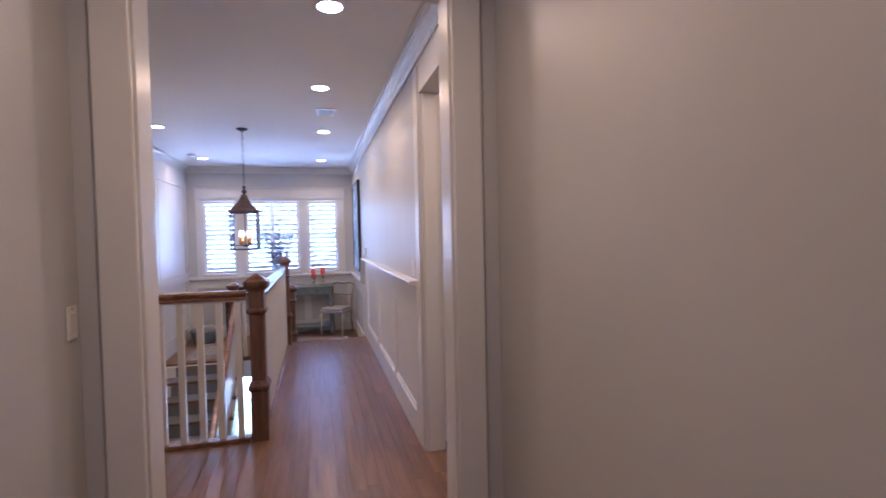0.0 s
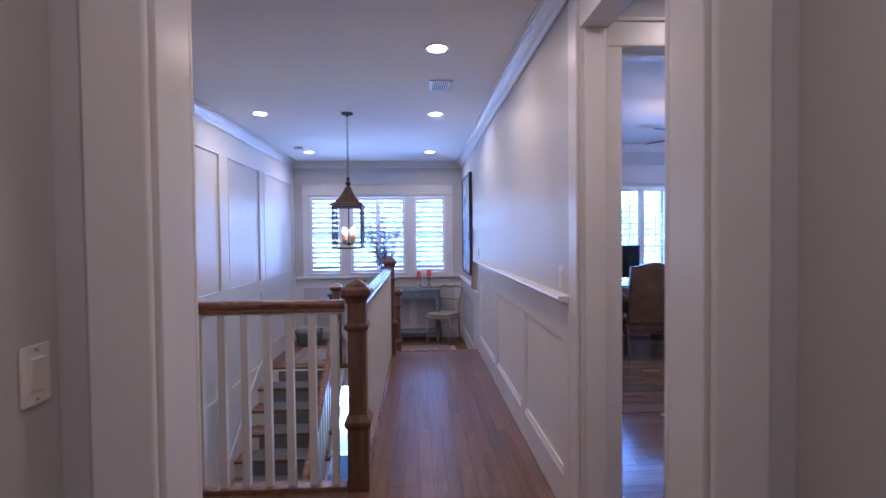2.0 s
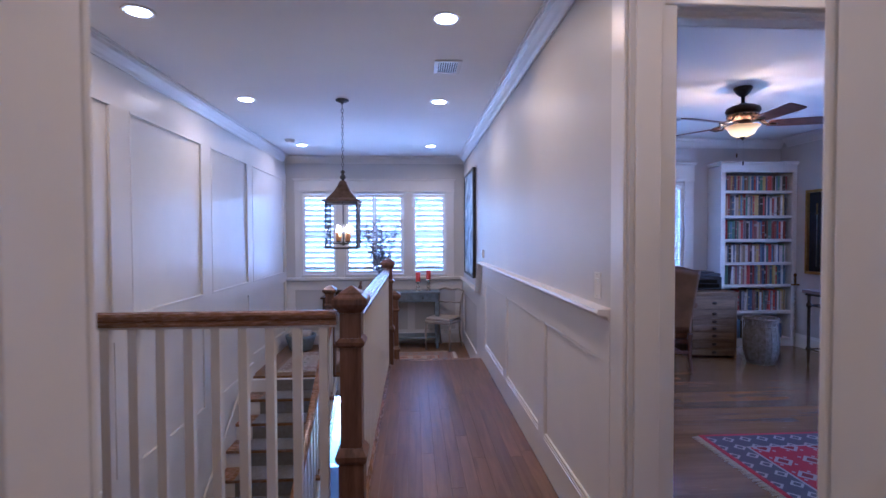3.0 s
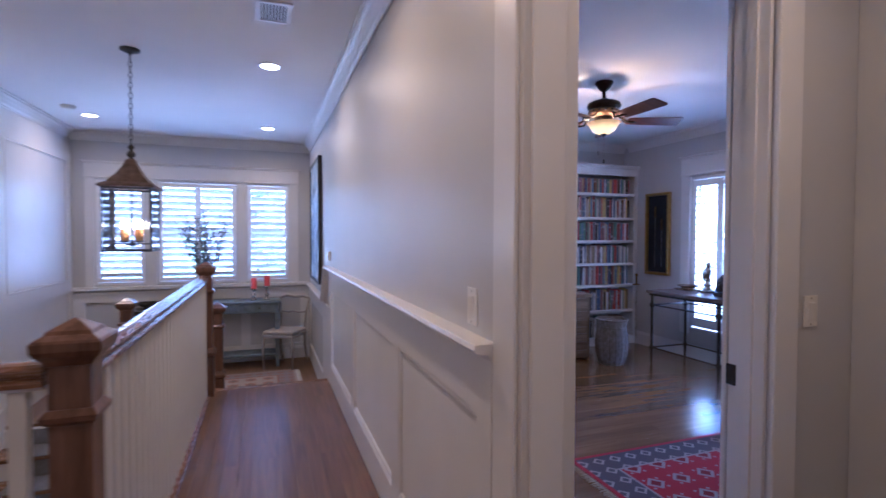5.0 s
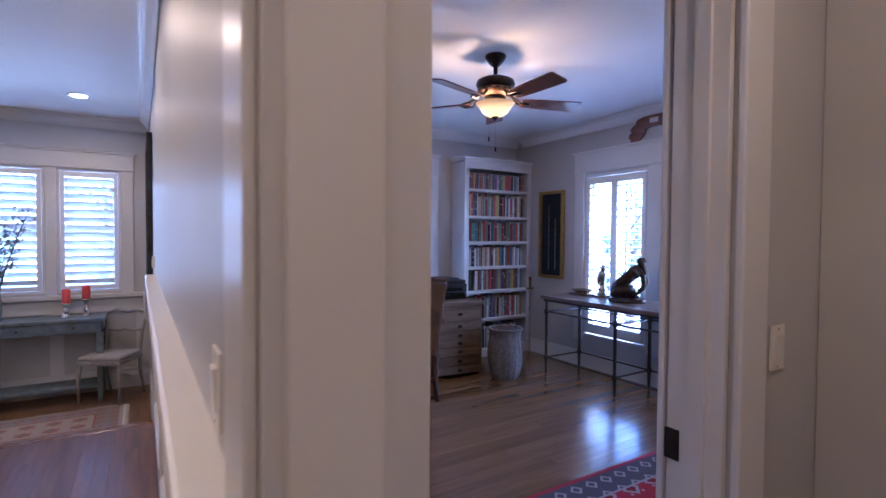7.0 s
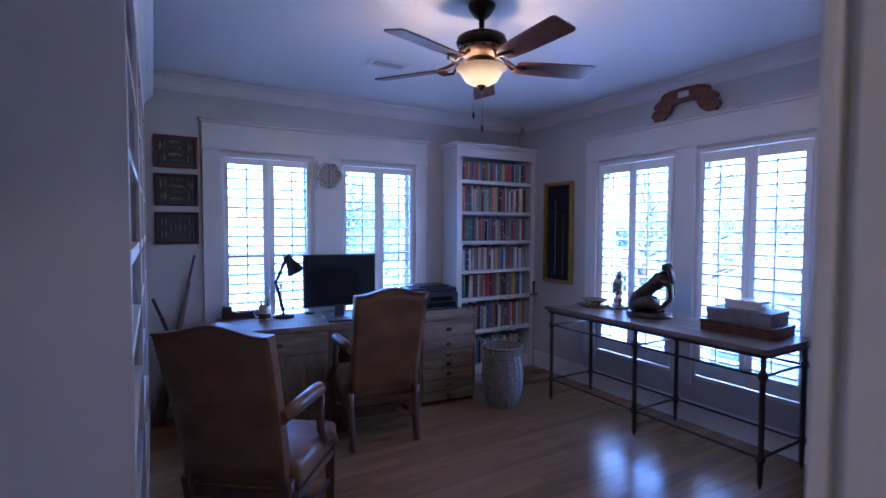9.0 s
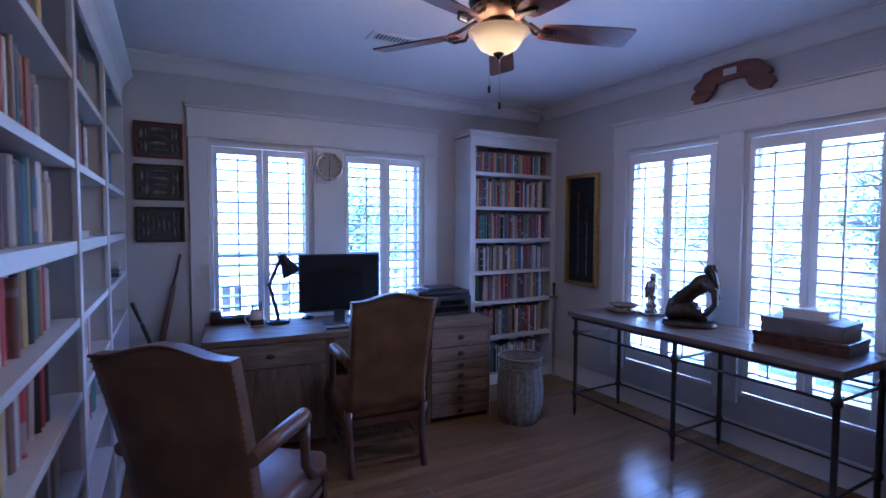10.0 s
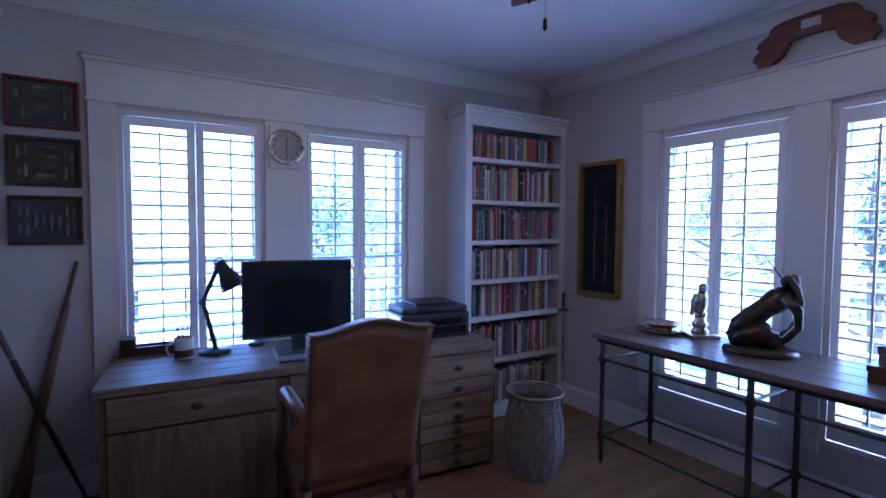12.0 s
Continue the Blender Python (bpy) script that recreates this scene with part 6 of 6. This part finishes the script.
for y in (-0.16, 0.16):
    d = part("door", boxes((-0.174, -0.161, y - 0.15, y + 0.15, 0.06, 0.48), bev=0.003), M_DARKW, chst)
    bm = bmesh.new()
    tube(bm, (-0.175, y, 0.3), (-0.195, y, 0.3), 0.008, 0.012, 10)
    part("knob", bm, M_BRASS, d, "brass knob")
part("foot_rail", boxes((-0.15, 0.18, -0.31, 0.31, 0, 0.039)), M_DARKW, chst)

# ---- study: things on the walls ----
M_GOLD = plain("gilt_frame", (0.42, 0.27, 0.07), 0.4, 0.75, 0.2, 30, 0.15)
M_NAVY = plain("navy_velvet", (0.010, 0.016, 0.034), 0.9, vary=0.2, scale=20)
pf = thing("framed_swords", (5.40, 8.465, 0.965), "two small swords on navy cloth in a gilt frame", "picture", turn=-90)
part("frame", boxes((-0.205, 0.205, -0.045, -0.001, 0, 0.035), (-0.205, 0.205, -0.045, -0.001, 1.02, 1.055), (-0.205, -0.17, -0.045, -0.001, 0.035, 1.02), (0.17, 0.205, -0.045, -0.001, 0.035, 1.02), bev=0.005), M_GOLD, pf, "gilt frame")
part("backing", boxes((-0.17, 0.17, -0.012, -0.002, 0.035, 1.02)), M_NAVY, pf, "navy cloth")
for x, l in ((-0.05, 0.78), (0.06, 0.62)):
    bm = bmesh.new()
    box(bm, x - 0.004, x + 0.004, -0.019, -0.014, 0.10, 0.10 + l - 0.14)
    sw = part("sword", bm, M_NICKEL, pf, "thin sword blade")
    bm = bmesh.new()
    tube(bm, (x, -0.018, 0.10 + l - 0.14), (x, -0.018, 0.10 + l), 0.008, 0.010, 8)
    tube(bm, (x - 0.028, -0.018, 0.10 + l - 0.13), (x + 0.028, -0.018, 0.10 + l - 0.13), 0.005, seg=8)
    part("hilt", bm, M_BRASS, sw, "brass hilt")
M_REDF = plain("dark_red_frame", (0.15, 0.018, 0.024), 0.4, vary=0.2, scale=20)
M_FELT = plain("dark_felt", (0.075, 0.078, 0.075), 0.95, vary=0.25, scale=30)
M_FLINT = plain("worn_flint", (0.20, 0.165, 0.125), 0.55, vary=0.5, scale=22, bump=0.3)
M_CHERT = plain("dark_chert", (0.10, 0.098, 0.095), 0.5, vary=0.4, scale=22, bump=0.3)


def stone_point(parent, x, z, length, width, lying, mat):
    """A leaf-shaped knapped point, thick along the middle."""
    bm = bmesh.new()
    prof = ((-0.5, 0.12), (-0.36, 0.34), (-0.12, 0.5), (0.12, 0.46), (0.32, 0.28), (0.5, 0.02))
    ring = [(u * length, v * width) for u, v in prof] + [(u * length, -v * width) for u, v in reversed(prof)]
    ridge = [bm.verts.new((u, -0.016, 0) if lying else (0, -0.016, u)) for u in (-0.3 * length, 0.3 * length)]
    vs_ = [bm.verts.new((u, -0.009, v) if lying else (v, -0.009, u)) for u, v in ring]
    n = len(vs_)
    for i in range(n):
        u0, u1 = ring[i][0], ring[(i + 1) % n][0]
        r0, r1 = ridge[0 if u0 < 0 else 1], ridge[0 if u1 < 0 else 1]
        bm.faces.new((vs_[i], vs_[(i + 1) % n], r0))
        if r0 is not r1:
            bm.faces.new((vs_[(i + 1) % n], r1, r0))
    bmesh.ops.translate(bm, verts=bm.verts, vec=(x, 0, z))
    part("stone_point", bm, mat, parent)


rs = random.Random(31)
for zc, red, lab in ((2.14, True, "dark red frame of old stone points on grey felt"), (1.838, False, "dark wooden frame of long stone points on grey felt"), (1.532, False, "dark wooden frame of small dark relics on grey felt")):
    f = thing("display_frame", (1.892, 9.15, zc), lab, "display frame", "framed stone points")
    hw, hh = 0.156, 0.128
    part("frame", boxes((-hw, hw, -0.03, -0.001, -hh, -hh + 0.018), (-hw, hw, -0.03, -0.001, hh - 0.018, hh), (-hw, -hw + 0.018, -0.03, -0.001, -hh + 0.018, hh - 0.018), (hw - 0.018, hw, -0.03, -0.001, -hh + 0.018, hh - 0.018), bev=0.003), M_REDF if red else M_DARKW, f)
    part("felt", boxes((-hw + 0.018, hw - 0.018, -0.008, -0.002, -hh + 0.018, hh - 0.018)), M_FELT, f)
    low = zc < 1.7
    for k in range(4):
        if low:
            stone_point(f, -0.05 + 0.033 * k, rs.uniform(-0.01, 0.02), rs.uniform(0.07, 0.11), 0.022, False, M_CHERT)
        else:
            stone_point(f, rs.uniform(-0.008, 0.008), 0.076 - k * 0.05, rs.uniform(0.085, 0.125), rs.uniform(0.026, 0.036), True, M_FLINT if k % 2 == (0 if red else 1) else M_CHERT)
    for sx in (-1, 1):
        for c in range(2):
            for r in range(2):
                stone_point(f, sx * (0.083 + 0.028 * c), -0.048 + 0.094 * r + rs.uniform(-0.006, 0.006), rs.uniform(0.06, 0.085), rs.uniform(0.018, 0.026), False, M_CHERT if low or (c + r) % 2 else M_FLINT)
cl = thing("wall_clock", (3.125, 9.10, 2.02), "round metal wall clock on a board between the windows", "clock")
part("backboard", boxes((-0.10, 0.10, 0.0, 0.024, -0.14, 0.13), bev=0.003), M_TRIM, cl)
bm = bmesh.new()
sweep(bm, [(0.108 * math.cos(2 * math.pi * i / 32), -0.014, 0.108 * math.sin(2 * math.pi * i / 32)) for i in range(33)], 0.013, 8)
part("rim", bm, M_NICKEL, cl, "brushed metal rim")
bm = bmesh.new()
tube(bm, (0, -0.002, 0), (0, -0.008, 0), 0.096, seg=32)
fc = part("face", bm, plain("clock_face", (0.33, 0.325, 0.31), 0.3, vary=0.05), cl, "pale clock face")
for i in range(12):
    bm = boxes((-0.003, 0.003, -0.0105, -0.0085, 0.070, 0.086))
    bmesh.ops.transform(bm, matrix=pose(0, 0, 0, 0, 30 * i, 0), verts=bm.verts)
    part("hour_mark", bm, M_IRON, fc)
for ang, l in ((8, 0.055), (178, 0.075)):
    bm = boxes((-0.003, 0.003, -0.013, -0.011, -0.01, l))
    bmesh.ops.transform(bm, matrix=pose(0, 0, 0, 0, ang, 0), verts=bm.verts)
    part("hand", bm, M_IRON, fc, "dark clock pointer")
M_PLQ = wood("carved_cherry", (0.085, 0.026, 0.014), (0.20, 0.075, 0.038), 0.35, (4, 30, 30), rand=0.02)
pq = thing("carved_bracket", (5.362, 7.06, 2.421), "carved reddish wooden arch standing on the window head", "ornament", turn=-90)
bm = bmesh.new()
half = [(0.0, 0.232), (0.12, 0.228), (0.185, 0.212), (0.20, 0.196), (0.205, 0.172), (0.232, 0.158), (0.262, 0.135), (0.268, 0.112), (0.252, 0.098), (0.276, 0.078), (0.290, 0.05), (0.276, 0.032), (0.262, 0.024), (0.262, 0.0), (0.205, 0.0), (0.165, 0.02), (0.13, 0.05), (0.112, 0.085), (0.10, 0.112), (0.05, 0.122), (0.0, 0.124)]
prism(bm, half + [(-x, z) for x, z in reversed(half[1:-1])], "y", -0.02, 0.018)
part("arch", bm, M_PLQ, pq)
part("label_plate", boxes((-0.045, 0.045, -0.0245, -0.0205, 0.155, 0.20)), M_CHINA, pq, "small white label")

# long things leaning in the corners
M_OLDW = wood("old_gunstock", (0.07, 0.036, 0.022), (0.19, 0.105, 0.065), 0.45, (30, 30, 4), rand=0.03)
M_OLDI = plain("browned_iron", (0.12, 0.095, 0.08), 0.5, 0.4, 0.3, 30, 0.2)
bm = bmesh.new()
sweep(bm, [(0, 0, 0.0), (0.012, 0, 0.18), (0.012, 0, 0.32), (0.008, 0, 0.46), (0.008, 0, 0.80), (0.010, 0, 1.12)], [0.052, 0.042, 0.028, 0.026, 0.022, 0.016], 10)
rf = thing("long_rifle", (1.735, 9.03, 0), "old long rifle leaning in the corner beside the frames", "rifle")
ax = (Vector((2.02, 9.125, 1.31)) - Vector((1.735, 9.03, 0)))
tilt = ax.to_track_quat("Z", "Y").to_matrix().to_4x4()
bmesh.ops.transform(bm, matrix=tilt, verts=bm.verts)
part("stock", bm, M_OLDW, rf, "dark wooden stock")
bm = bmesh.new()
tube(bm, (0.02, 0, 0.38), (0.02, 0, ax.length), 0.013, 0.010, 8)
bmesh.ops.transform(bm, matrix=tilt, verts=bm.verts)
part("barrel", bm, M_OLDI, rf, "worn brown iron barrel")
sb = thing("sabre", (2.06, 8.99, 0), "old sabre with a dark hilt leaning against the bookcase", "sword")
ax = Vector((1.715, 8.94, 1.0)) - Vector((2.06, 8.99, 0))
tilt = ax.to_track_quat("Z", "Y").to_matrix().to_4x4()
bm = bmesh.new()
sweep(bm, [(0, 0, 0.0), (0.01, 0, 0.35), (0.012, 0, 0.70), (0, 0, ax.length - 0.16)], [0.006, 0.012, 0.014, 0.014], 6)
bmesh.ops.transform(bm, matrix=tilt, verts=bm.verts)
part("scabbard", bm, M_IRON, sb)
bm = bmesh.new()
l = ax.length
tube(bm, (0, 0, l - 0.15), (0, 0, l), 0.012, 0.015, 8)
tube(bm, (-0.045, 0, l - 0.15), (0.045, 0, l - 0.15), 0.006, seg=6)
sweep(bm, [(0.045, 0, l - 0.15), (0.05, 0, l - 0.08), (0.012, 0, l - 0.005)], 0.004, 6)
bmesh.ops.transform(bm, matrix=tilt, verts=bm.verts)
part("hilt", bm, M_STAT, sb, "dark metal hilt")
s2 = thing("short_sword", (5.345, 8.80, 0), "plain sword standing against the corner bookcase", "sword")
part("blade", boxes((-0.012, 0.012, -0.003, 0.003, 0.0, 0.80)), M_NICKEL, s2)
part("guard", boxes((-0.055, 0.055, -0.008, 0.008, 0.80, 0.82), bev=0.003), M_BRASS, s2)
bm = bmesh.new()
lathe(bm, [(0.011, 0.82), (0.013, 0.87), (0.011, 0.92), (0.018, 0.93), (0.018, 0.95), (0.004, 0.96)], 10)
part("grip", bm, M_BRASS, s2, smooth=True)
# ---- outdoors, seen through the shutters ----
GZ = -3.4
M_GRASS = plain("lawn", (0.12, 0.155, 0.07), 0.95, vary=0.3, scale=0.7)
M_DRIVE = plain("pale_concrete", (0.42, 0.41, 0.39), 0.85, vary=0.12, scale=1.5, bump=0.2)
M_ROOF = plain("grey_shingle", (0.20, 0.19, 0.185), 0.9, vary=0.2, scale=8, bump=0.4)
M_SIDING = plain("pale_siding", (0.62, 0.61, 0.58), 0.6, vary=0.05, scale=2)
M_TRUNK = plain("tree_bark", (0.12, 0.095, 0.075), 0.95, vary=0.3, scale=12, bump=0.6)
M_GREEN = plain("tree_leaf", (0.05, 0.09, 0.03), 0.55, vary=0.45, scale=1.2)
bm = bmesh.new()
bmesh.ops.create_circle(bm, cap_ends=True, segments=64, radius=900, matrix=Matrix.Translation((0, 0, GZ)))
shell("ground", bm, M_GRASS, "lawn and ground around the house", "ground")
shell("road", boxes((-60, 90, 17, 25, GZ, GZ + 0.02), (8.5, 12, 4, 17, GZ, GZ + 0.02)), M_DRIVE, "pale concrete street and driveway", "road")


def porch(name, at, turn, length, depth, label):
    p = thing(name, at, label, "porch", turn=turn)
    n = int(depth / 0.14)
    part("deck", boxes((0, length, 0, depth, -0.22, -0.12)), M_DRIVE, p)
    part("top_rail", boxes((0, length, depth - 0.10, depth - 0.02, 0.94, 1.0), bev=0.006), M_SIDING, p)
    part("bottom_rail", boxes((0, length, depth - 0.085, depth - 0.035, 0.02, 0.07)), M_SIDING, p)
    me = mesh_of("picket", boxes((-0.018, 0.018, -0.018, 0.018, 0.071, 0.939)), M_SIDING)
    for i in range(int(length / 0.14)):
        o = new("picket", me)
        o.parent = p
        o.location = (0.07 + i * 0.14, depth - 0.06, 0)
    for x in (0.06, length / 2, length - 0.06):
        part("post", boxes((x - 0.05, x + 0.05, depth - 0.11, depth - 0.01, GZ, 1.06), bev=0.005), M_SIDING, p)


porch("porch", (1.4, 9.32, 0), 0, 4.3, 2.2, "upstairs porch with a pale picket railing")


def neighbour(at, turn, w, d, h, roof, label):
    hs = thing("house", at, label, "house", turn=turn)
    part("wall", boxes((-w / 2, w / 2, -d / 2, d / 2, 0, h)), M_SIDING, hs)
    bm = bmesh.new()
    prism(bm, [(-d / 2 - 0.4, h), (0, h + roof), (d / 2 + 0.4, h), (d / 2 + 0.4, h - 0.15), (-d / 2 - 0.4, h - 0.15)], "x", -w / 2 - 0.3, w / 2 + 0.3)
    part("roof", bm, M_ROOF, hs, "grey shingle roof")
    nx = max(2, int(w / 2.4))
    for fl in range(max(1, int(h / 2.8))):
        for i in range(nx):
            x = -w / 2 + (i + 0.5) * w / nx
            z = 0.9 + fl * 2.8
            wn_ = part("window", boxes((x - 0.5, x + 0.5, -d / 2 - 0.05, -d / 2 - 0.001, z, z + 1.4)), M_TRIM, hs)
            part("pane", boxes((x - 0.42, x + 0.42, -d / 2 - 0.06, -d / 2 - 0.051, z + 0.08, z + 1.32)), M_SCREEN, wn_)


neighbour((4, 33, GZ), 4, 12, 8, 3.2, 2.4, "pale single-storey house across the street")
neighbour((-11, 34, GZ), -3, 10, 8, 3.2, 2.4, "pale house across the street")
neighbour((24, 10, GZ), 96, 9, 7, 2.9, 1.7, "pale low neighbouring house with a grey roof")
neighbour((24, 31, GZ), -20, 12, 8, 5.6, 2.4, "two-storey pale house beyond the street")


def tree(at, h, spread, seed, leaves, label):
    r = random.Random(seed)
    t = thing("tree", at, label, "tree", "trees round the house")
    bm = bmesh.new()
    sweep(bm, [(0, 0, 0), (r.uniform(-.1, .1), r.uniform(-.1, .1), h * 0.25), (r.uniform(-.3, .3), r.uniform(-.3, .3), h * 0.55), (r.uniform(-.4, .4), r.uniform(-.4, .4), h * 0.9)],
          [h * 0.028, h * 0.022, h * 0.013, h * 0.004], 8)
    tips = []
    for i in range(16):
        a = r.uniform(0, 2 * math.pi)
        z0 = h * r.uniform(0.25, 0.75)
        l = spread * r.uniform(0.5, 1.0) * (1.15 - z0 / h * 0.7)
        p1 = Vector((math.cos(a) * l * 0.5, math.sin(a) * l * 0.5, z0 + l * 0.25))
        p2 = Vector((math.cos(a) * l, math.sin(a) * l, z0 + l * 0.35 + r.uniform(-.2, .5)))
        sweep(bm, [(0, 0, z0), p1, p2], [h * 0.008, h * 0.005, h * 0.002], 5)
        tips += [p1, p2, (p1 + p2) / 2, Vector((0, 0, z0 + h * 0.2))]
    part("trunk", bm, M_TRUNK, t, "grey-brown trunk and limbs")
    verts, faces = [], []
    for i in range(leaves):
        c = r.choice(tips)
        q = c + Vector((r.gauss(0, .55), r.gauss(0, .55), r.gauss(0, .42))) * spread * 0.32
        d = Vector((r.uniform(-1, 1), r.uniform(-1, 1), r.uniform(-1, .4))).normalized() * r.uniform(0.10, 0.2)
        n = d.orthogonal().normalized() * 0.05
        k = len(verts)
        verts += [q, q + d * 0.5 + n, q + d, q + d * 0.5 - n]
        faces.append((k, k + 1, k + 2, k + 3))
    me = bpy.data.meshes.new("crown")
    me.from_pydata([tuple(v) for v in verts], [], faces)
    me.materials.append(M_GREEN)
    o = new("crown", me)
    o.parent = t
    o["label"] = "loose green leaves"
    return t


for i, (x, y, h, s) in enumerate(((17.5, 10.3, 8.0, 2.6), (19.5, 15.5, 8.5, 3.0), (16.8, 5.4, 7.5, 2.4), (22.0, 20.0, 9.5, 3.2), (6.9, 19.5, 7.0, 2.2), (11.4, 27.2, 7.4, 2.3), (0.2, 28, 9, 3.0), (9.5, 31, 9.5, 3.4), (-8, 27, 9, 3.4))):
    tree((x, y, GZ), h, s, 20 + i, 2600, "leafy green garden tree" if i < 6 else "tall leafy green street tree")
for i, (x, y) in enumerate(((2.2, 13.2), (3.9, 13.6), (5.4, 13.1))):
    r = random.Random(70 + i)
    verts, faces = [], []
    for k in range(1500):
        d = Vector((r.gauss(0, 1), r.gauss(0, 1), r.gauss(0, 1))).normalized()
        q = Vector((d.x * 0.75, d.y * 0.75, 0.95 + d.z * 0.9)) * r.uniform(0.8, 1.08)
        e = Vector((r.uniform(-1, 1), r.uniform(-1, 1), r.uniform(-1, 1))).normalized() * 0.11
        n = e.orthogonal().normalized() * 0.04
        b0 = len(verts)
        verts += [q, q + e / 2 + n, q + e, q + e / 2 - n]
        faces.append((b0, b0 + 1, b0 + 2, b0 + 3))
    me = bpy.data.meshes.new("shrub")
    me.from_pydata([tuple(v) for v in verts], [], faces)
    me.materials.append(M_GREEN)
    o = new("shrub", me)
    o.location = (x, y, GZ)
    tagged(o, "round green garden shrub beside the house", "shrub", "garden shrubs")
# ---- floor boards, last ----
rf_ = random.Random(17)


def boards(parent, x0, x1, y0, y1, z, mat, along, width, lens, th=0.012):
    """Strip boards with staggered ends, each an object on a shared mesh."""
    meshes = {}
    u0, u1, v0, v1 = (x0, x1, y0, y1) if along == "x" else (y0, y1, x0, x1)
    n = max(1, round((v1 - v0) / width))
    w = (v1 - v0) / n
    for r in range(n):
        u = u0
        first = True
        while u < u1 - 1e-4:
            l = rf_.choice(lens)
            if first:
                l *= rf_.choice((0.35, 0.6, 1.0))
                first = False
            e = min(u1, u + l)
            if u1 - e < 0.25:
                e = u1
            key = round(e - u, 2)
            e = u1 if e == u1 else u + key
            kk = round(e - u, 4)
            if kk not in meshes:
                a, b = kk / 2 - 0.0004, w / 2 - 0.0004
                c = 0.0004
                bm = bmesh.new()
                rings = []
                for da, db, zz in ((a, b, -th), (a, b, -c), (a - c, b - c, 0.0)):
                    pts = [(-da, -db), (da, -db), (da, db), (-da, db)]
                    rings.append([bm.verts.new((p, q, zz) if along == "x" else (q, p, zz)) for p, q in pts])
                for p, q in zip(rings, rings[1:]):
                    for i in range(4):
                        bm.faces.new((p[i], p[(i + 1) % 4], q[(i + 1) % 4], q[i]))
                bm.faces.new(rings[-1])
                meshes[kk] = mesh_of("plank", bm, mat)
            o = new("plank", meshes[kk])
            o.parent = parent
            cu, cv = (u + e) / 2, v0 + (r + 0.5) * w
            o.location = (cu, cv, z) if along == "x" else (cv, cu, z)
            u = e


FH, FS = bpy.data.objects["floor_hall"], bpy.data.objects["floor_study"]
boards(FH, 0.03, 1.20, 3.42, 8.445, 0, M_FLOOR, "y", 0.083, (1.3, 1.7, 2.1))
boards(FH, -1.64, 0.03, 3.42, 5.19, 0, M_FLOOR, "y", 0.083, (0.9, 1.77))
boards(FH, 1.20, 2.75, 3.42, 4.7865, 0, M_FLOOR, "y", 0.083, (0.7, 1.365))
boards(FH, -0.29, 1.30, -1.6, 3.42, 0, M_FLOOR, "y", 0.083, (1.3, 1.7, 2.1))
boards(FS, 1.352, 5.40, 4.787, 9.15, 0, M_FLOORX, "x", 0.083, (1.0, 1.4, 1.9))
